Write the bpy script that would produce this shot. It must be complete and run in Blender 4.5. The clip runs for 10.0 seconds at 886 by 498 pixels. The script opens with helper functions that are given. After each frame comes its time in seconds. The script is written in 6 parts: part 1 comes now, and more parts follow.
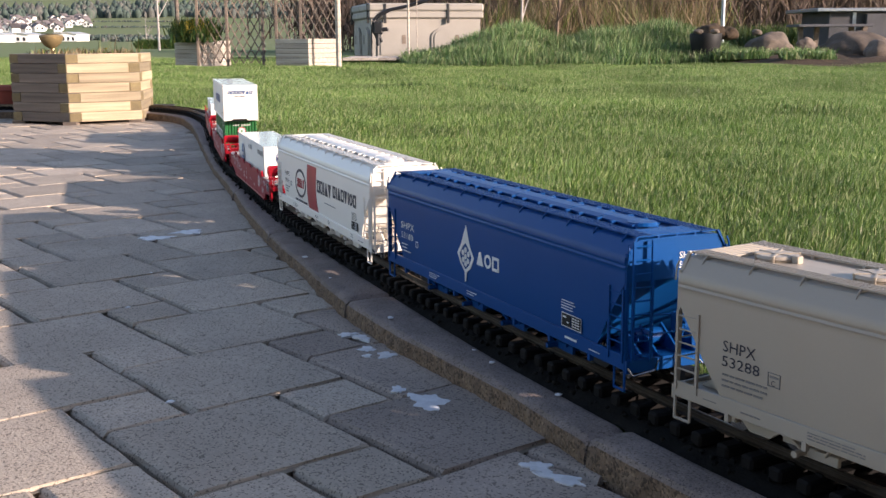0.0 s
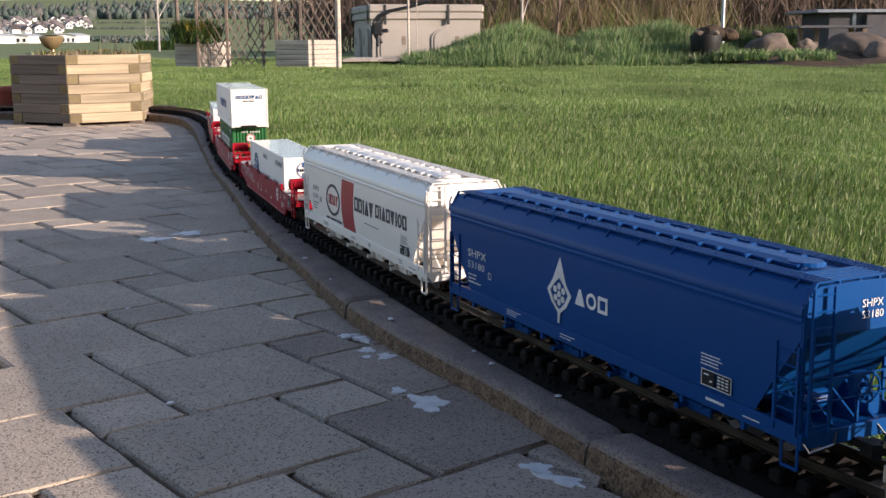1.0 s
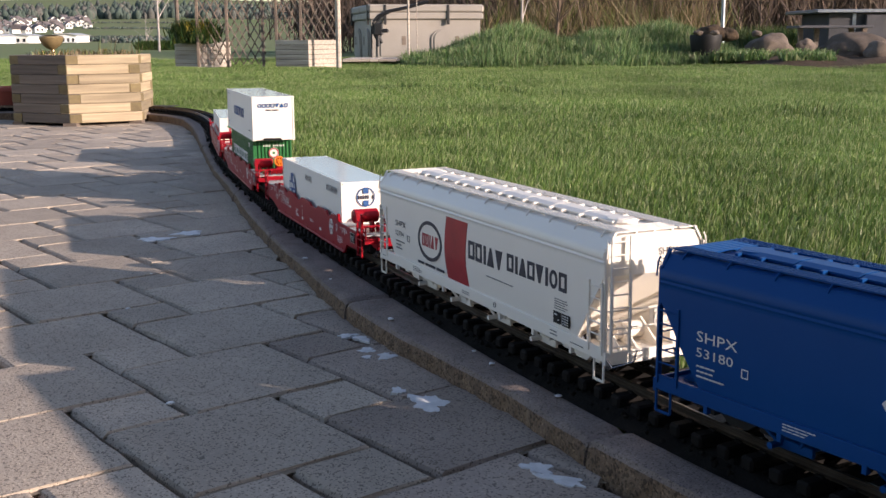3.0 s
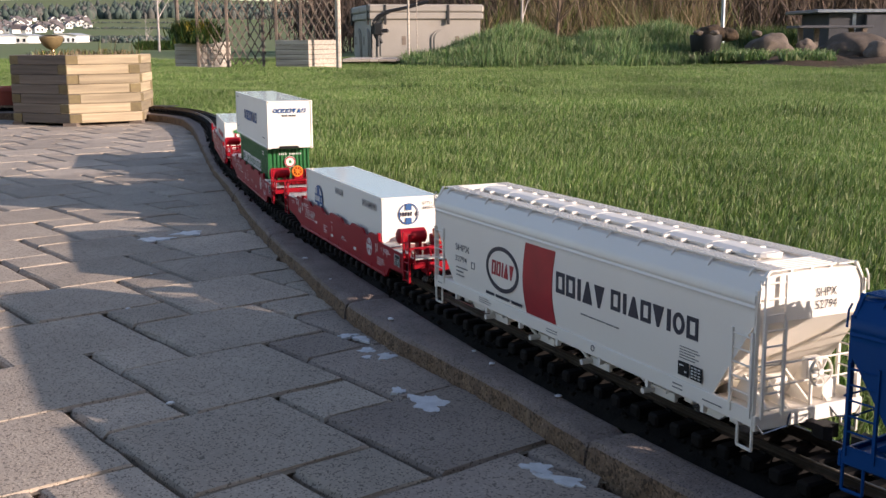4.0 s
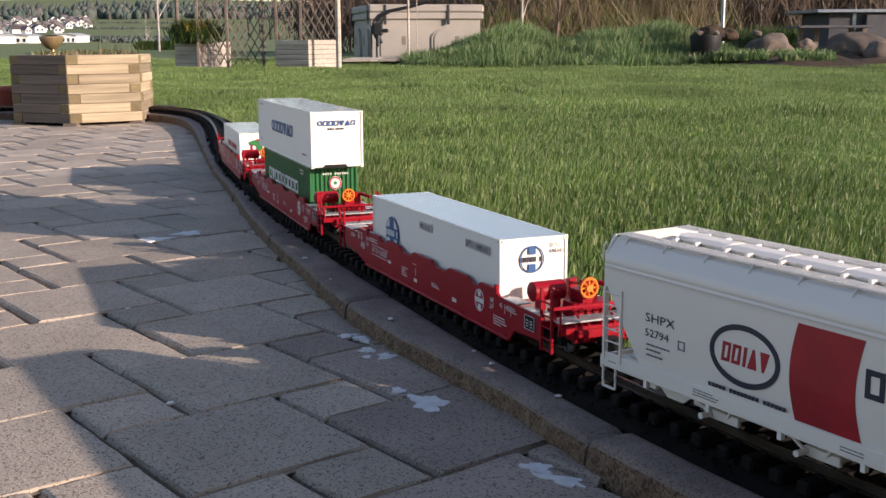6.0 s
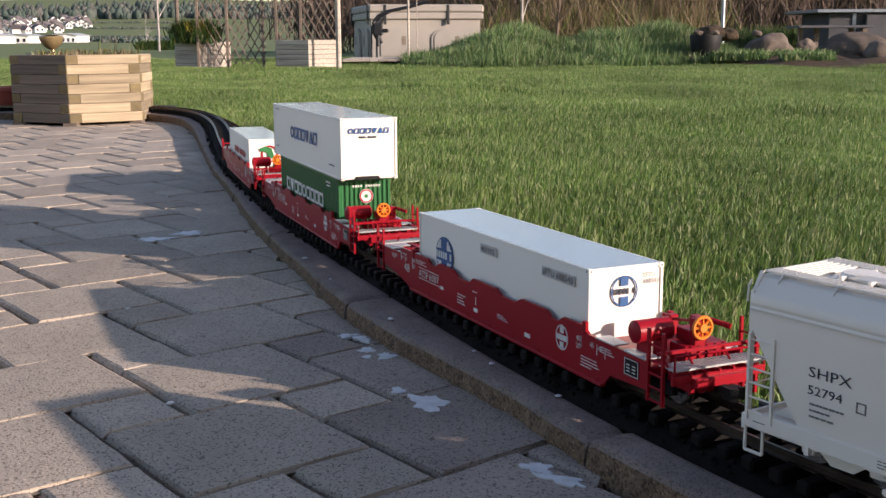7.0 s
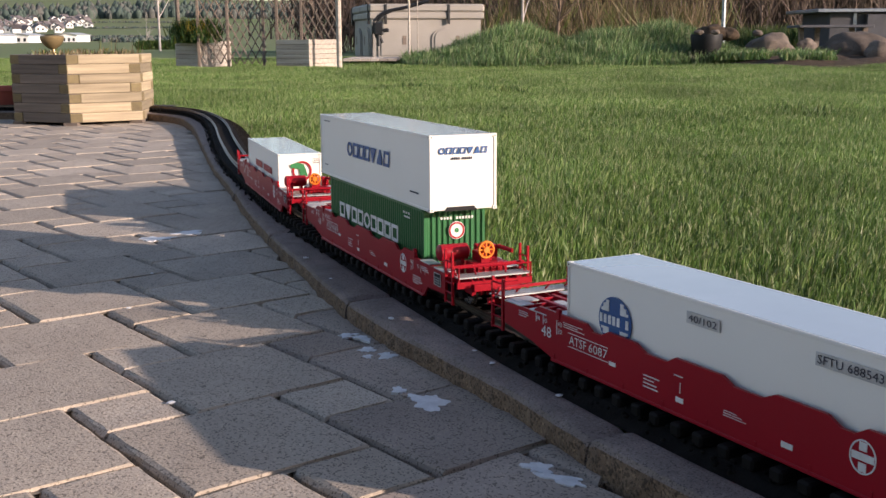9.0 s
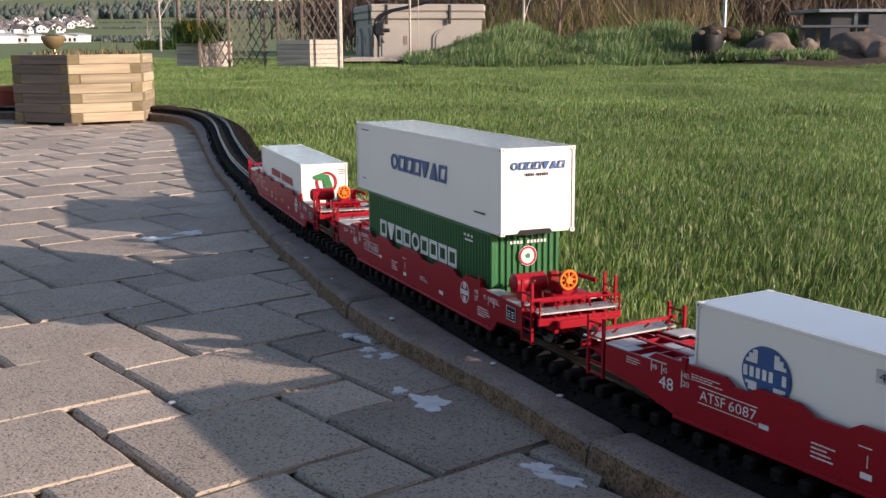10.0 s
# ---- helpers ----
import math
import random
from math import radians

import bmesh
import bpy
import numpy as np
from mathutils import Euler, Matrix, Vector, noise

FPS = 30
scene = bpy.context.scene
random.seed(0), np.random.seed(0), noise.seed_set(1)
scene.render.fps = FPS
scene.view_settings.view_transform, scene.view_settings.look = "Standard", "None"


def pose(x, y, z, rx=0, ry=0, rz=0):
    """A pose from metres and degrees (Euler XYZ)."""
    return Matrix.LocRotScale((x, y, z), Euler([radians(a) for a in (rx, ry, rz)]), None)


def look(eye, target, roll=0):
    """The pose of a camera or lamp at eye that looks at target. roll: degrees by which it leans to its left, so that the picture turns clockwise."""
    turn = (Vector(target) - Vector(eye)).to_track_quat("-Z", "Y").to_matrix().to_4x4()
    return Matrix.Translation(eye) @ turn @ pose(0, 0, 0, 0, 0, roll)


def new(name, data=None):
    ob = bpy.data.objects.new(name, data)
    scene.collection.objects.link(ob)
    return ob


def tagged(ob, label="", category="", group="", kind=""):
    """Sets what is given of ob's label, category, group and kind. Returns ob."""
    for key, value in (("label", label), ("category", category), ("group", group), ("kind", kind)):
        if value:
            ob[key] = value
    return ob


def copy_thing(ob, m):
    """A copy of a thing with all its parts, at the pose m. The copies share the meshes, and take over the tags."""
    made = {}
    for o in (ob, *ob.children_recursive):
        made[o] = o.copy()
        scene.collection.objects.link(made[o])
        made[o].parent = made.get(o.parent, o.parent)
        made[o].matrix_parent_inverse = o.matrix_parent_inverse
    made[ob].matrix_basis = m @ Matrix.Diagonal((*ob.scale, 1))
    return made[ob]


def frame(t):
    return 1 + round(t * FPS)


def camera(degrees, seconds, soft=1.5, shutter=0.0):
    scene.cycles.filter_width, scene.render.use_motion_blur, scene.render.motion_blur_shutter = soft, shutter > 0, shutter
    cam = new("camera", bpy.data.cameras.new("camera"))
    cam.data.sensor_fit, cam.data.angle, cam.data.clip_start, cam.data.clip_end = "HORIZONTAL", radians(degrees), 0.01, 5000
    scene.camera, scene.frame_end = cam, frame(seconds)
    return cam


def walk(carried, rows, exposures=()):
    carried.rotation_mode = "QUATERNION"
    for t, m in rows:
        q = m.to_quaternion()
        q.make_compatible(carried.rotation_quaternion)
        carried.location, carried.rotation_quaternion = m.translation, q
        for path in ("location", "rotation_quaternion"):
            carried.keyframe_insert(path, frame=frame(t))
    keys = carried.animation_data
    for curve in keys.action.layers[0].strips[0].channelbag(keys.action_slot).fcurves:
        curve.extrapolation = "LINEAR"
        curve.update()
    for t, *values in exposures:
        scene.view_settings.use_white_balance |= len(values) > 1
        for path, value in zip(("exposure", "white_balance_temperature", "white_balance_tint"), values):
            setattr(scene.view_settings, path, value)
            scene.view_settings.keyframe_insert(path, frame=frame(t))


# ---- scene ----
# The camera stands low over a paved terrace; a garden railway passes by.
FOV = 43.63
EYE = (0.0, 0.0, 0.37)
PITCH = 10.71
ROLL = -0.28
cam = camera(FOV, 10.0)


def view(dp=0.0, dy=0.0):
    """The camera's pose, with small extra tilt and turn in degrees."""
    return pose(*EYE, 90 - PITCH + dp, 0, dy) @ pose(0, 0, 0, 0, 0, ROLL)


walk(cam, [(0.0, view(-0.045)), (0.5, view(-0.012)), (1.0, view(0.015)), (2.5, view(0.015)), (5.0, view(0.015)), (7.5, view(0.012)),
           (8.5, view(0.0, 0.01)), (9.2, view(-0.01, 0.04)), (10.0, view(0.0, 0.075))],
     [(0.0, 0.98, 6900, 22), (0.5, 0.83, 6900, 22), (1.0, 0.72, 6900, 22), (2.5, 0.65, 6900, 22), (4.0, 0.60, 6900, 22), (10.0, 0.57, 6900, 22)])

# ---- light ----
SUN_AZ, SUN_EL = -22.5, 15.1     # degrees: where the sun stands, counted from +x towards +y


def make_light():
    sun = new("sun", bpy.data.lights.new("sun", "SUN"))
    sun.data.energy, sun.data.angle, sun.data.color = 5.0, radians(0.6), (1.0, 0.905, 0.785)
    a, e = radians(SUN_AZ), radians(SUN_EL)
    d = Vector((math.cos(a) * math.cos(e), math.sin(a) * math.cos(e), math.sin(e)))
    sun.matrix_world = look(d * 60, (0, 0, 0))
    world = bpy.data.worlds.new("sky")
    scene.world = world
    world.use_nodes = True
    nt = world.node_tree
    sky = nt.nodes.new("ShaderNodeTexSky")
    sky.sky_type, sky.sun_disc = "NISHITA", False
    sky.sun_elevation, sky.sun_rotation = e, radians(90 - SUN_AZ)
    sky.air_density, sky.dust_density, sky.ozone_density = 1.0, 0.8, 1.6
    bg = nt.nodes["Background"]
    bg.inputs["Strength"].default_value = 0.15
    nt.links.new(sky.outputs[0], bg.inputs[0])


make_light()

# ---- the railway's line ----
RAIL = 0.0509                    # top of the rails near the camera
START = (0.2085, 1.0)            # the line's place at arc 0
# arc along the line and the heading there, in degrees from +x
HEADING = ((-1.2, 124.72), (-0.4, 123.79), (0.0, 115.76), (0.4, 113.45), (0.8, 111.74), (1.2, 110.07), (1.6, 107.25), (2.0, 106.87), (2.4, 104.28),
           (2.8, 103.78), (3.2, 102.65), (3.6, 104.78), (3.9, 108.26), (4.2, 114.11), (4.5, 131.92), (4.8, 158.14), (5.2, 181.0))
LEVEL = ((0.0, 0.0), (0.8, -0.0037), (1.6, -0.0041), (2.4, -0.0065), (3.2, 0.0005), (4.6, 0.0123))


def build_line():
    """The track's centre line from behind the camera to behind the planter, dense, with its arc length (0 where y is 1)."""
    step = 0.02
    s = np.arange(-180, 361) * step
    a = np.radians(np.interp(s, [k[0] for k in HEADING], [k[1] for k in HEADING]))
    m = (a[1:] + a[:-1]) / 2
    p = np.stack([np.r_[0, np.cumsum(np.cos(m))], np.r_[0, np.cumsum(np.sin(m))]], 1) * step
    return p - p[180] + np.array(START), s


LINE, ARC = build_line()
RISE = int(np.argmax(LINE[:, 1]))     # up to here the line runs away from the viewer


def rail_z(s):
    return RAIL + float(np.interp(s, [k[0] for k in LEVEL], [k[1] for k in LEVEL]))


def on_line(s, off=0.0, up=0.0):
    """The place at arc s, off metres to the far side, up metres over the rails."""
    x, y = np.interp(s, ARC, LINE[:, 0]), np.interp(s, ARC, LINE[:, 1])
    e = 0.03
    tx = np.interp(s + e, ARC, LINE[:, 0]) - np.interp(s - e, ARC, LINE[:, 0])
    ty = np.interp(s + e, ARC, LINE[:, 1]) - np.interp(s - e, ARC, LINE[:, 1])
    n = math.hypot(tx, ty)
    return Vector((x + off * ty / n, y - off * tx / n, rail_z(s) + up))


def car_pose(s, wheelbase):
    """The pose of a car with its middle at arc s: +x forwards (towards the viewer), +y to the lawn."""
    a, b = on_line(s - wheelbase / 2), on_line(s + wheelbase / 2)
    mid, f = (a + b) / 2, (a - b).normalized()
    side = Vector((0, 0, 1)).cross(f).normalized()
    up = f.cross(side)
    m = Matrix((f, side, up)).transposed().to_4x4()
    m.translation = mid
    return m


def gone(t):
    """How far the train has run after t seconds."""
    return 0.21039 * t + 0.00024 * t ** 2 - 0.00059080 * t ** 3 + 0.000041095 * t ** 4

# ---- materials ----


def mat(name, col, rough=0.6, col2=None, scale=30.0, detail=4.0, fine=400.0, mix=0.5, bump=0.2, dist=0.002, metal=0.0, rand=0.0, island=0.0,
        spec=0.5, grain=None, coat=0.0, translucent=0.0):
    """A painted or natural surface: two colours mixed by coarse noise, fine speckle, relief, and a shift by piece."""
    m = bpy.data.materials.new(name)
    m.use_nodes = True
    nt = m.node_tree
    n, l = nt.nodes, nt.links
    p = n["Principled BSDF"]
    p.inputs["Roughness"].default_value, p.inputs["Metallic"].default_value = rough, metal
    p.inputs["Specular IOR Level"].default_value = spec
    p.inputs["Coat Weight"].default_value = coat
    tc = n.new("ShaderNodeTexCoord")
    vec = tc.outputs["Object"]
    if grain:
        mp = n.new("ShaderNodeMapping")
        mp.inputs["Scale"].default_value = grain
        l.new(vec, mp.inputs[0])
        vec = mp.outputs[0]
    if rand or island:
        inf = n.new("ShaderNodeObjectInfo") if rand else n.new("ShaderNodeNewGeometry")
        rnd = inf.outputs["Random"] if rand else inf.outputs["Random Per Island"]
    if rand:
        sh = n.new("ShaderNodeVectorMath")
        sh.operation = "MULTIPLY_ADD"
        l.new(rnd, sh.inputs[0])
        sh.inputs[1].default_value = (7.3, 5.1, 3.7)
        l.new(vec, sh.inputs[2])
        vec = sh.outputs[0]
    big, small = n.new("ShaderNodeTexNoise"), n.new("ShaderNodeTexNoise")
    for t, s, d in ((big, scale, detail), (small, fine, 3.0)):
        t.inputs["Scale"].default_value, t.inputs["Detail"].default_value = s, d
        l.new(vec, t.inputs["Vector"])
    mx = n.new("ShaderNodeMix")
    mx.data_type = "RGBA"
    c2 = col2 or tuple(c * 0.75 for c in col)
    mx.inputs["A"].default_value, mx.inputs["B"].default_value = (*col, 1), (*c2, 1)
    rg = n.new("ShaderNodeMapRange")
    rg.inputs["From Min"].default_value, rg.inputs["From Max"].default_value = 0.5 - mix * 0.35, 0.5 + mix * 0.35
    add = n.new("ShaderNodeMath")
    add.operation = "MULTIPLY_ADD"
    l.new(small.outputs[0], add.inputs[0])
    add.inputs[1].default_value = 0.35
    l.new(big.outputs[0], add.inputs[2])
    sub = n.new("ShaderNodeMath")
    sub.operation = "SUBTRACT"
    l.new(add.outputs[0], sub.inputs[0])
    sub.inputs[1].default_value = 0.175
    l.new(sub.outputs[0], rg.inputs[0])
    l.new(rg.outputs[0], mx.inputs["Factor"])
    out = mx.outputs["Result"]
    if rand or island:
        hs = n.new("ShaderNodeHueSaturation")
        vr = n.new("ShaderNodeMapRange")
        k = rand or island
        vr.inputs["To Min"].default_value, vr.inputs["To Max"].default_value = 1 - k, 1 + k
        l.new(rnd, vr.inputs[0])
        l.new(vr.outputs[0], hs.inputs["Value"])
        l.new(out, hs.inputs["Color"])
        out = hs.outputs[0]
    l.new(out, p.inputs["Base Color"])
    if bump:
        b = n.new("ShaderNodeBump")
        b.inputs["Strength"].default_value, b.inputs["Distance"].default_value = bump, dist
        l.new(add.outputs[0], b.inputs["Height"])
        l.new(b.outputs[0], p.inputs["Normal"])
    if translucent:
        tr, ms = n.new("ShaderNodeBsdfTranslucent"), n.new("ShaderNodeMixShader")
        l.new(out, tr.inputs["Color"])
        ms.inputs[0].default_value = translucent
        l.new(p.outputs[0], ms.inputs[1])
        l.new(tr.outputs[0], ms.inputs[2])
        l.new(ms.outputs[0], n["Material Output"].inputs["Surface"])
    return m


def leaf_mat(name, stops, rough=0.5, translucent=0.25):
    """Blades or leaves, each with its own colour out of a ramp."""
    m = mat(name, stops[0], rough, bump=0, translucent=translucent, spec=0.35)
    nt = m.node_tree
    n, l = nt.nodes, nt.links
    g, r = n.new("ShaderNodeNewGeometry"), n.new("ShaderNodeValToRGB")
    l.new(g.outputs["Random Per Island"], r.inputs[0])
    r.color_ramp.elements[0].color = (*stops[0], 1)
    r.color_ramp.elements[1].color = (*stops[-1], 1)
    for i, c in enumerate(stops[1:-1]):
        e = r.color_ramp.elements.new((i + 1) / (len(stops) - 1))
        e.color = (*c, 1)
    # slow change over the lawn
    tc, no, hs = n.new("ShaderNodeTexCoord"), n.new("ShaderNodeTexNoise"), n.new("ShaderNodeHueSaturation")
    no.inputs["Scale"].default_value = 0.9
    l.new(tc.outputs["Object"], no.inputs["Vector"])
    mr = n.new("ShaderNodeMapRange")
    mr.inputs["From Min"].default_value, mr.inputs["From Max"].default_value = 0.3, 0.7
    mr.inputs["To Min"].default_value, mr.inputs["To Max"].default_value = 0.7, 1.25
    l.new(no.outputs[0], mr.inputs[0])
    l.new(mr.outputs[0], hs.inputs["Value"])
    l.new(r.outputs[0], hs.inputs["Color"])
    for node in n:
        if node.type == "BSDF_PRINCIPLED":
            l.new(hs.outputs[0], node.inputs["Base Color"])
        if node.type == "BSDF_TRANSLUCENT":
            l.new(hs.outputs[0], node.inputs["Color"])
    return m


def grit_mat(name, col, col2, scale=9, cells=430, pore=0.58, share=0.10, pale=1.35, bump=0.7, dist=0.0016, rand=0.15):
    """Worn concrete: sandy ground tone, dark pores and pale grit."""
    m = mat(name, col, 0.9, col2, scale, 6, 300, 0.9, bump, dist, rand=rand, spec=0.3)
    nt = m.node_tree
    n, l = nt.nodes, nt.links
    p = n["Principled BSDF"]
    src = p.inputs["Base Color"].links[0].from_socket
    tc, vo = n.new("ShaderNodeTexCoord"), n.new("ShaderNodeTexVoronoi")
    vo.inputs["Scale"].default_value = cells
    l.new(tc.outputs["Object"], vo.inputs["Vector"])
    sep = n.new("ShaderNodeSeparateColor")
    l.new(vo.outputs["Color"], sep.inputs[0])
    r = n.new("ShaderNodeValToRGB")
    r.color_ramp.interpolation = "CONSTANT"
    r.color_ramp.elements[0].color = (pore, pore, pore, 1)
    r.color_ramp.elements[1].position, r.color_ramp.elements[1].color = share, (1, 1, 1, 1)
    e = r.color_ramp.elements.new(0.93)
    e.color = (pale, pale * 0.985, pale * 0.95, 1)
    l.new(sep.outputs[0], r.inputs[0])
    mu = n.new("ShaderNodeMix")
    mu.data_type, mu.blend_type = "RGBA", "MULTIPLY"
    mu.inputs["Factor"].default_value = 1
    l.new(src, mu.inputs["A"])
    l.new(r.outputs[0], mu.inputs["B"])
    l.new(mu.outputs["Result"], p.inputs["Base Color"])
    return m


M = {
    "paver": grit_mat("paver_concrete", (0.470, 0.394, 0.318), (0.335, 0.278, 0.225), 9, 560, 0.48, 0.15, 1.22, 1.0, 0.0026),
    # slabs by the kerb: grime and soft shade there, both in the colour
    "paver_dirty_shaded": grit_mat("grimy_shaded_concrete", (0.375, 0.302, 0.250), (0.255, 0.204, 0.170), 9, 560, 0.50, 0.15, 1.2, 1.0, 0.0026),
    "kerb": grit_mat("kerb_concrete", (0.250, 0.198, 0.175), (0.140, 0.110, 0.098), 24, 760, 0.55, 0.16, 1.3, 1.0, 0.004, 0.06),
    "sand": mat("joint_sand", (0.30, 0.243, 0.180), 0.95, (0.16, 0.128, 0.095), 12, 5, 500, 0.7, 0.8, 0.003, spec=0.2),
    "dirt": mat("joint_dirt", (0.075, 0.062, 0.05), 0.95, (0.04, 0.033, 0.027), 12, 5, 500, 0.7, 0.8, 0.003, spec=0.2),
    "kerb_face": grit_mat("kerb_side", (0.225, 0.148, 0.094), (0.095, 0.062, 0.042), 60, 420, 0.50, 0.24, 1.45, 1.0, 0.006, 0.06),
    "ballast": mat("dark_ballast", (0.016, 0.014, 0.012), 0.95, (0.006, 0.0055, 0.005), 40, 5, 300, 0.7, 0.8, 0.004, island=0.35, spec=0.08),
    "tie": mat("tie_plastic", (0.005, 0.0042, 0.004), 0.75, (0.010, 0.0085, 0.008), 60, 4, 500, 0.7, 0.3, 0.0006, rand=0.2, spec=0.12),
    "rail": mat("rail_brass", (0.16, 0.135, 0.115), 0.35, (0.08, 0.066, 0.056), 25, 4, 300, 0.6, 0.15, 0.0004, metal=1.0),
    "white": mat("white_plastic", (0.80, 0.755, 0.69), 0.38, (0.76, 0.71, 0.64), 9, 4, 500, 0.8, 0.05, 0.0003),
    "grey": mat("grey_plastic", (0.39, 0.335, 0.27), 0.42, (0.355, 0.305, 0.245), 9, 4, 500, 0.8, 0.05, 0.0003),
    "blue": mat("blue_plastic", (0.0005, 0.056, 0.212), 0.36, (0.0004, 0.048, 0.184), 9, 4, 500, 0.8, 0.05, 0.0003, spec=0.12),
    "red": mat("red_plastic", (0.31, 0.008, 0.017), 0.36, (0.27, 0.007, 0.015), 11, 4, 500, 0.8, 0.05, 0.0003, spec=0.18),
    "green": mat("green_plastic", (0.012, 0.135, 0.040), 0.42, (0.010, 0.115, 0.032), 11, 4, 500, 0.8, 0.05, 0.0003),
    "box_white": mat("container_white", (0.80, 0.77, 0.72), 0.45, (0.76, 0.73, 0.67), 8, 4, 500, 0.8, 0.06, 0.0003),
    "box_top": mat("container_roof", (0.60, 0.62, 0.65), 0.16, (0.52, 0.55, 0.58), 7, 4, 40, 0.8, 0.12, 0.0010, metal=0.55),
    "grating": mat("walkway_grating", (0.55, 0.55, 0.54), 0.45, (0.35, 0.35, 0.35), 60, 3, 600, 0.7, 0.4, 0.0006, metal=0.3),
    "black": mat("black_plastic", (0.010, 0.010, 0.011), 0.6, bump=0.1, spec=0.25),
    "steel": mat("wheel_steel", (0.42, 0.41, 0.40), 0.25, (0.25, 0.24, 0.23), 60, 3, 500, 0.6, 0.1, 0.0003, metal=1.0),
    "orange": mat("orange_plastic", (0.85, 0.22, 0.02), 0.4, bump=0.05),
    "ink": mat("dark_ink", (0.018, 0.020, 0.040), 0.5, bump=0.0),
    "ink_soft": mat("soft_ink", (0.20, 0.19, 0.19), 0.5, bump=0.0),
    "ink_red": mat("red_ink", (0.40, 0.012, 0.022), 0.42, bump=0.0),
    "ink_blue": mat("blue_ink", (0.012, 0.085, 0.26), 0.45, bump=0.0),
    "ink_white": mat("white_ink", (0.72, 0.72, 0.70), 0.5, bump=0.0),
    "ink_green": mat("green_ink", (0.02, 0.20, 0.06), 0.5, bump=0.0),
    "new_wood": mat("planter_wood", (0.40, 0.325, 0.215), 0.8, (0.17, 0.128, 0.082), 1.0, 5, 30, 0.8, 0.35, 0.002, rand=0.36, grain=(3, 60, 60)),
    # weathered boards, darkened further by the shade of the side away from the sun
    "worn_shaded_wood": mat("planter_weathered_shaded_wood", (0.235, 0.190, 0.155), 0.85, (0.10, 0.078, 0.062), 1.0, 5, 30, 0.8, 0.35, 0.002, rand=0.30, grain=(3, 60, 60)),
    "end_wood": mat("planter_end_grain", (0.19, 0.145, 0.07), 0.85, (0.12, 0.09, 0.045), 40, 4, 200, 0.8, 0.3, 0.002, rand=0.2),
    "old_wood": mat("weathered_wood", (0.52, 0.46, 0.39), 0.8, (0.27, 0.22, 0.18), 1.0, 5, 30, 0.8, 0.3, 0.002, rand=0.14, grain=(2, 30, 30)),
    "dark_wood": mat("dark_wood", (0.235, 0.180, 0.140), 0.8, (0.095, 0.073, 0.060), 1.0, 5, 20, 0.8, 0.3, 0.003, rand=0.2, grain=(2, 25, 25)),
    "soil": mat("soil", (0.085, 0.06, 0.04), 0.95, (0.04, 0.028, 0.02), 8, 6, 90, 0.8, 1.0, 0.02, spec=0.2),
    "rock": mat("rock", (0.17, 0.135, 0.11), 0.95, (0.075, 0.06, 0.05), 5, 6, 40, 0.8, 0.6, 0.02, rand=0.25, spec=0.25),
    "clay": mat("red_clay", (0.30, 0.06, 0.04), 0.7, (0.23, 0.045, 0.03), 10, 4, 200, 0.7, 0.2, 0.001),
    "spa": mat("spa_panel", (0.315, 0.287, 0.252), 0.65, (0.25, 0.228, 0.20), 2.5, 4, 60, 0.8, 0.2, 0.003),
    "lamp": mat("lamp_bronze", (0.36, 0.27, 0.14), 0.35, (0.25, 0.18, 0.09), 20, 4, 200, 0.7, 0.1, 0.001, metal=0.5),
    "plaster": mat("house_plaster", (0.85, 0.84, 0.82), 0.8, (0.78, 0.76, 0.72), 0.3, 3, 4, 0.7, 0.0, rand=0.08),
    "roof": mat("house_roof", (0.13, 0.11, 0.11), 0.8, (0.08, 0.07, 0.07), 0.5, 3, 5, 0.7, 0.0, rand=0.5),
    "window": mat("dark_window", (0.03, 0.035, 0.045), 0.15, bump=0.0),
    "render_coat": mat("wall_render", (0.52, 0.43, 0.365), 0.9, (0.45, 0.37, 0.315), 2.0, 4, 60, 0.7, 0.3, 0.003),
    "stain": mat("white_splash", (0.72, 0.72, 0.73), 0.6, (0.50, 0.50, 0.51), 60, 5, 300, 0.7, 0.2, 0.0008),
    "bark": mat("brown_bark", (0.17, 0.12, 0.085), 0.9, (0.10, 0.07, 0.05), 4, 4, 40, 0.7, 0.3, 0.01, island=0.45),
    "birch": mat("birch_bark", (0.55, 0.50, 0.46), 0.8, (0.25, 0.20, 0.18), 3, 4, 30, 0.7, 0.2, 0.005),
    "slate": mat("slate_grey", (0.075, 0.075, 0.085), 0.8, (0.045, 0.045, 0.05), 3, 4, 40, 0.8, 0.2, 0.004, rand=0.2),
    "rubber": mat("black_hose", (0.015, 0.015, 0.016), 0.45, bump=0.1),
    "zinc": mat("zinc_pole", (0.30, 0.33, 0.37), 0.4, bump=0.05, metal=0.6),
    "lawn": mat("lawn_earth", (0.075, 0.115, 0.026), 0.95, (0.050, 0.072, 0.018), 3, 6, 60, 0.8, 1.0, 0.02, spec=0.1),
    "field": mat("far_field", (0.135, 0.195, 0.075), 0.95, (0.165, 0.160, 0.095), 0.012, 5, 0.35, 0.9, 0.0, spec=0.1),
    "blade": leaf_mat("grass_blade", [(0.048, 0.108, 0.020), (0.090, 0.182, 0.034), (0.132, 0.218, 0.048), (0.190, 0.262, 0.082), (0.36, 0.37, 0.20)]),
    "weed": leaf_mat("tall_grass", [(0.060, 0.125, 0.034), (0.105, 0.195, 0.058), (0.15, 0.245, 0.085), (0.20, 0.27, 0.115), (0.30, 0.29, 0.16)]),
    "dry": leaf_mat("dry_stem", [(0.20, 0.14, 0.08), (0.30, 0.22, 0.13), (0.14, 0.12, 0.05), (0.10, 0.15, 0.03)]),
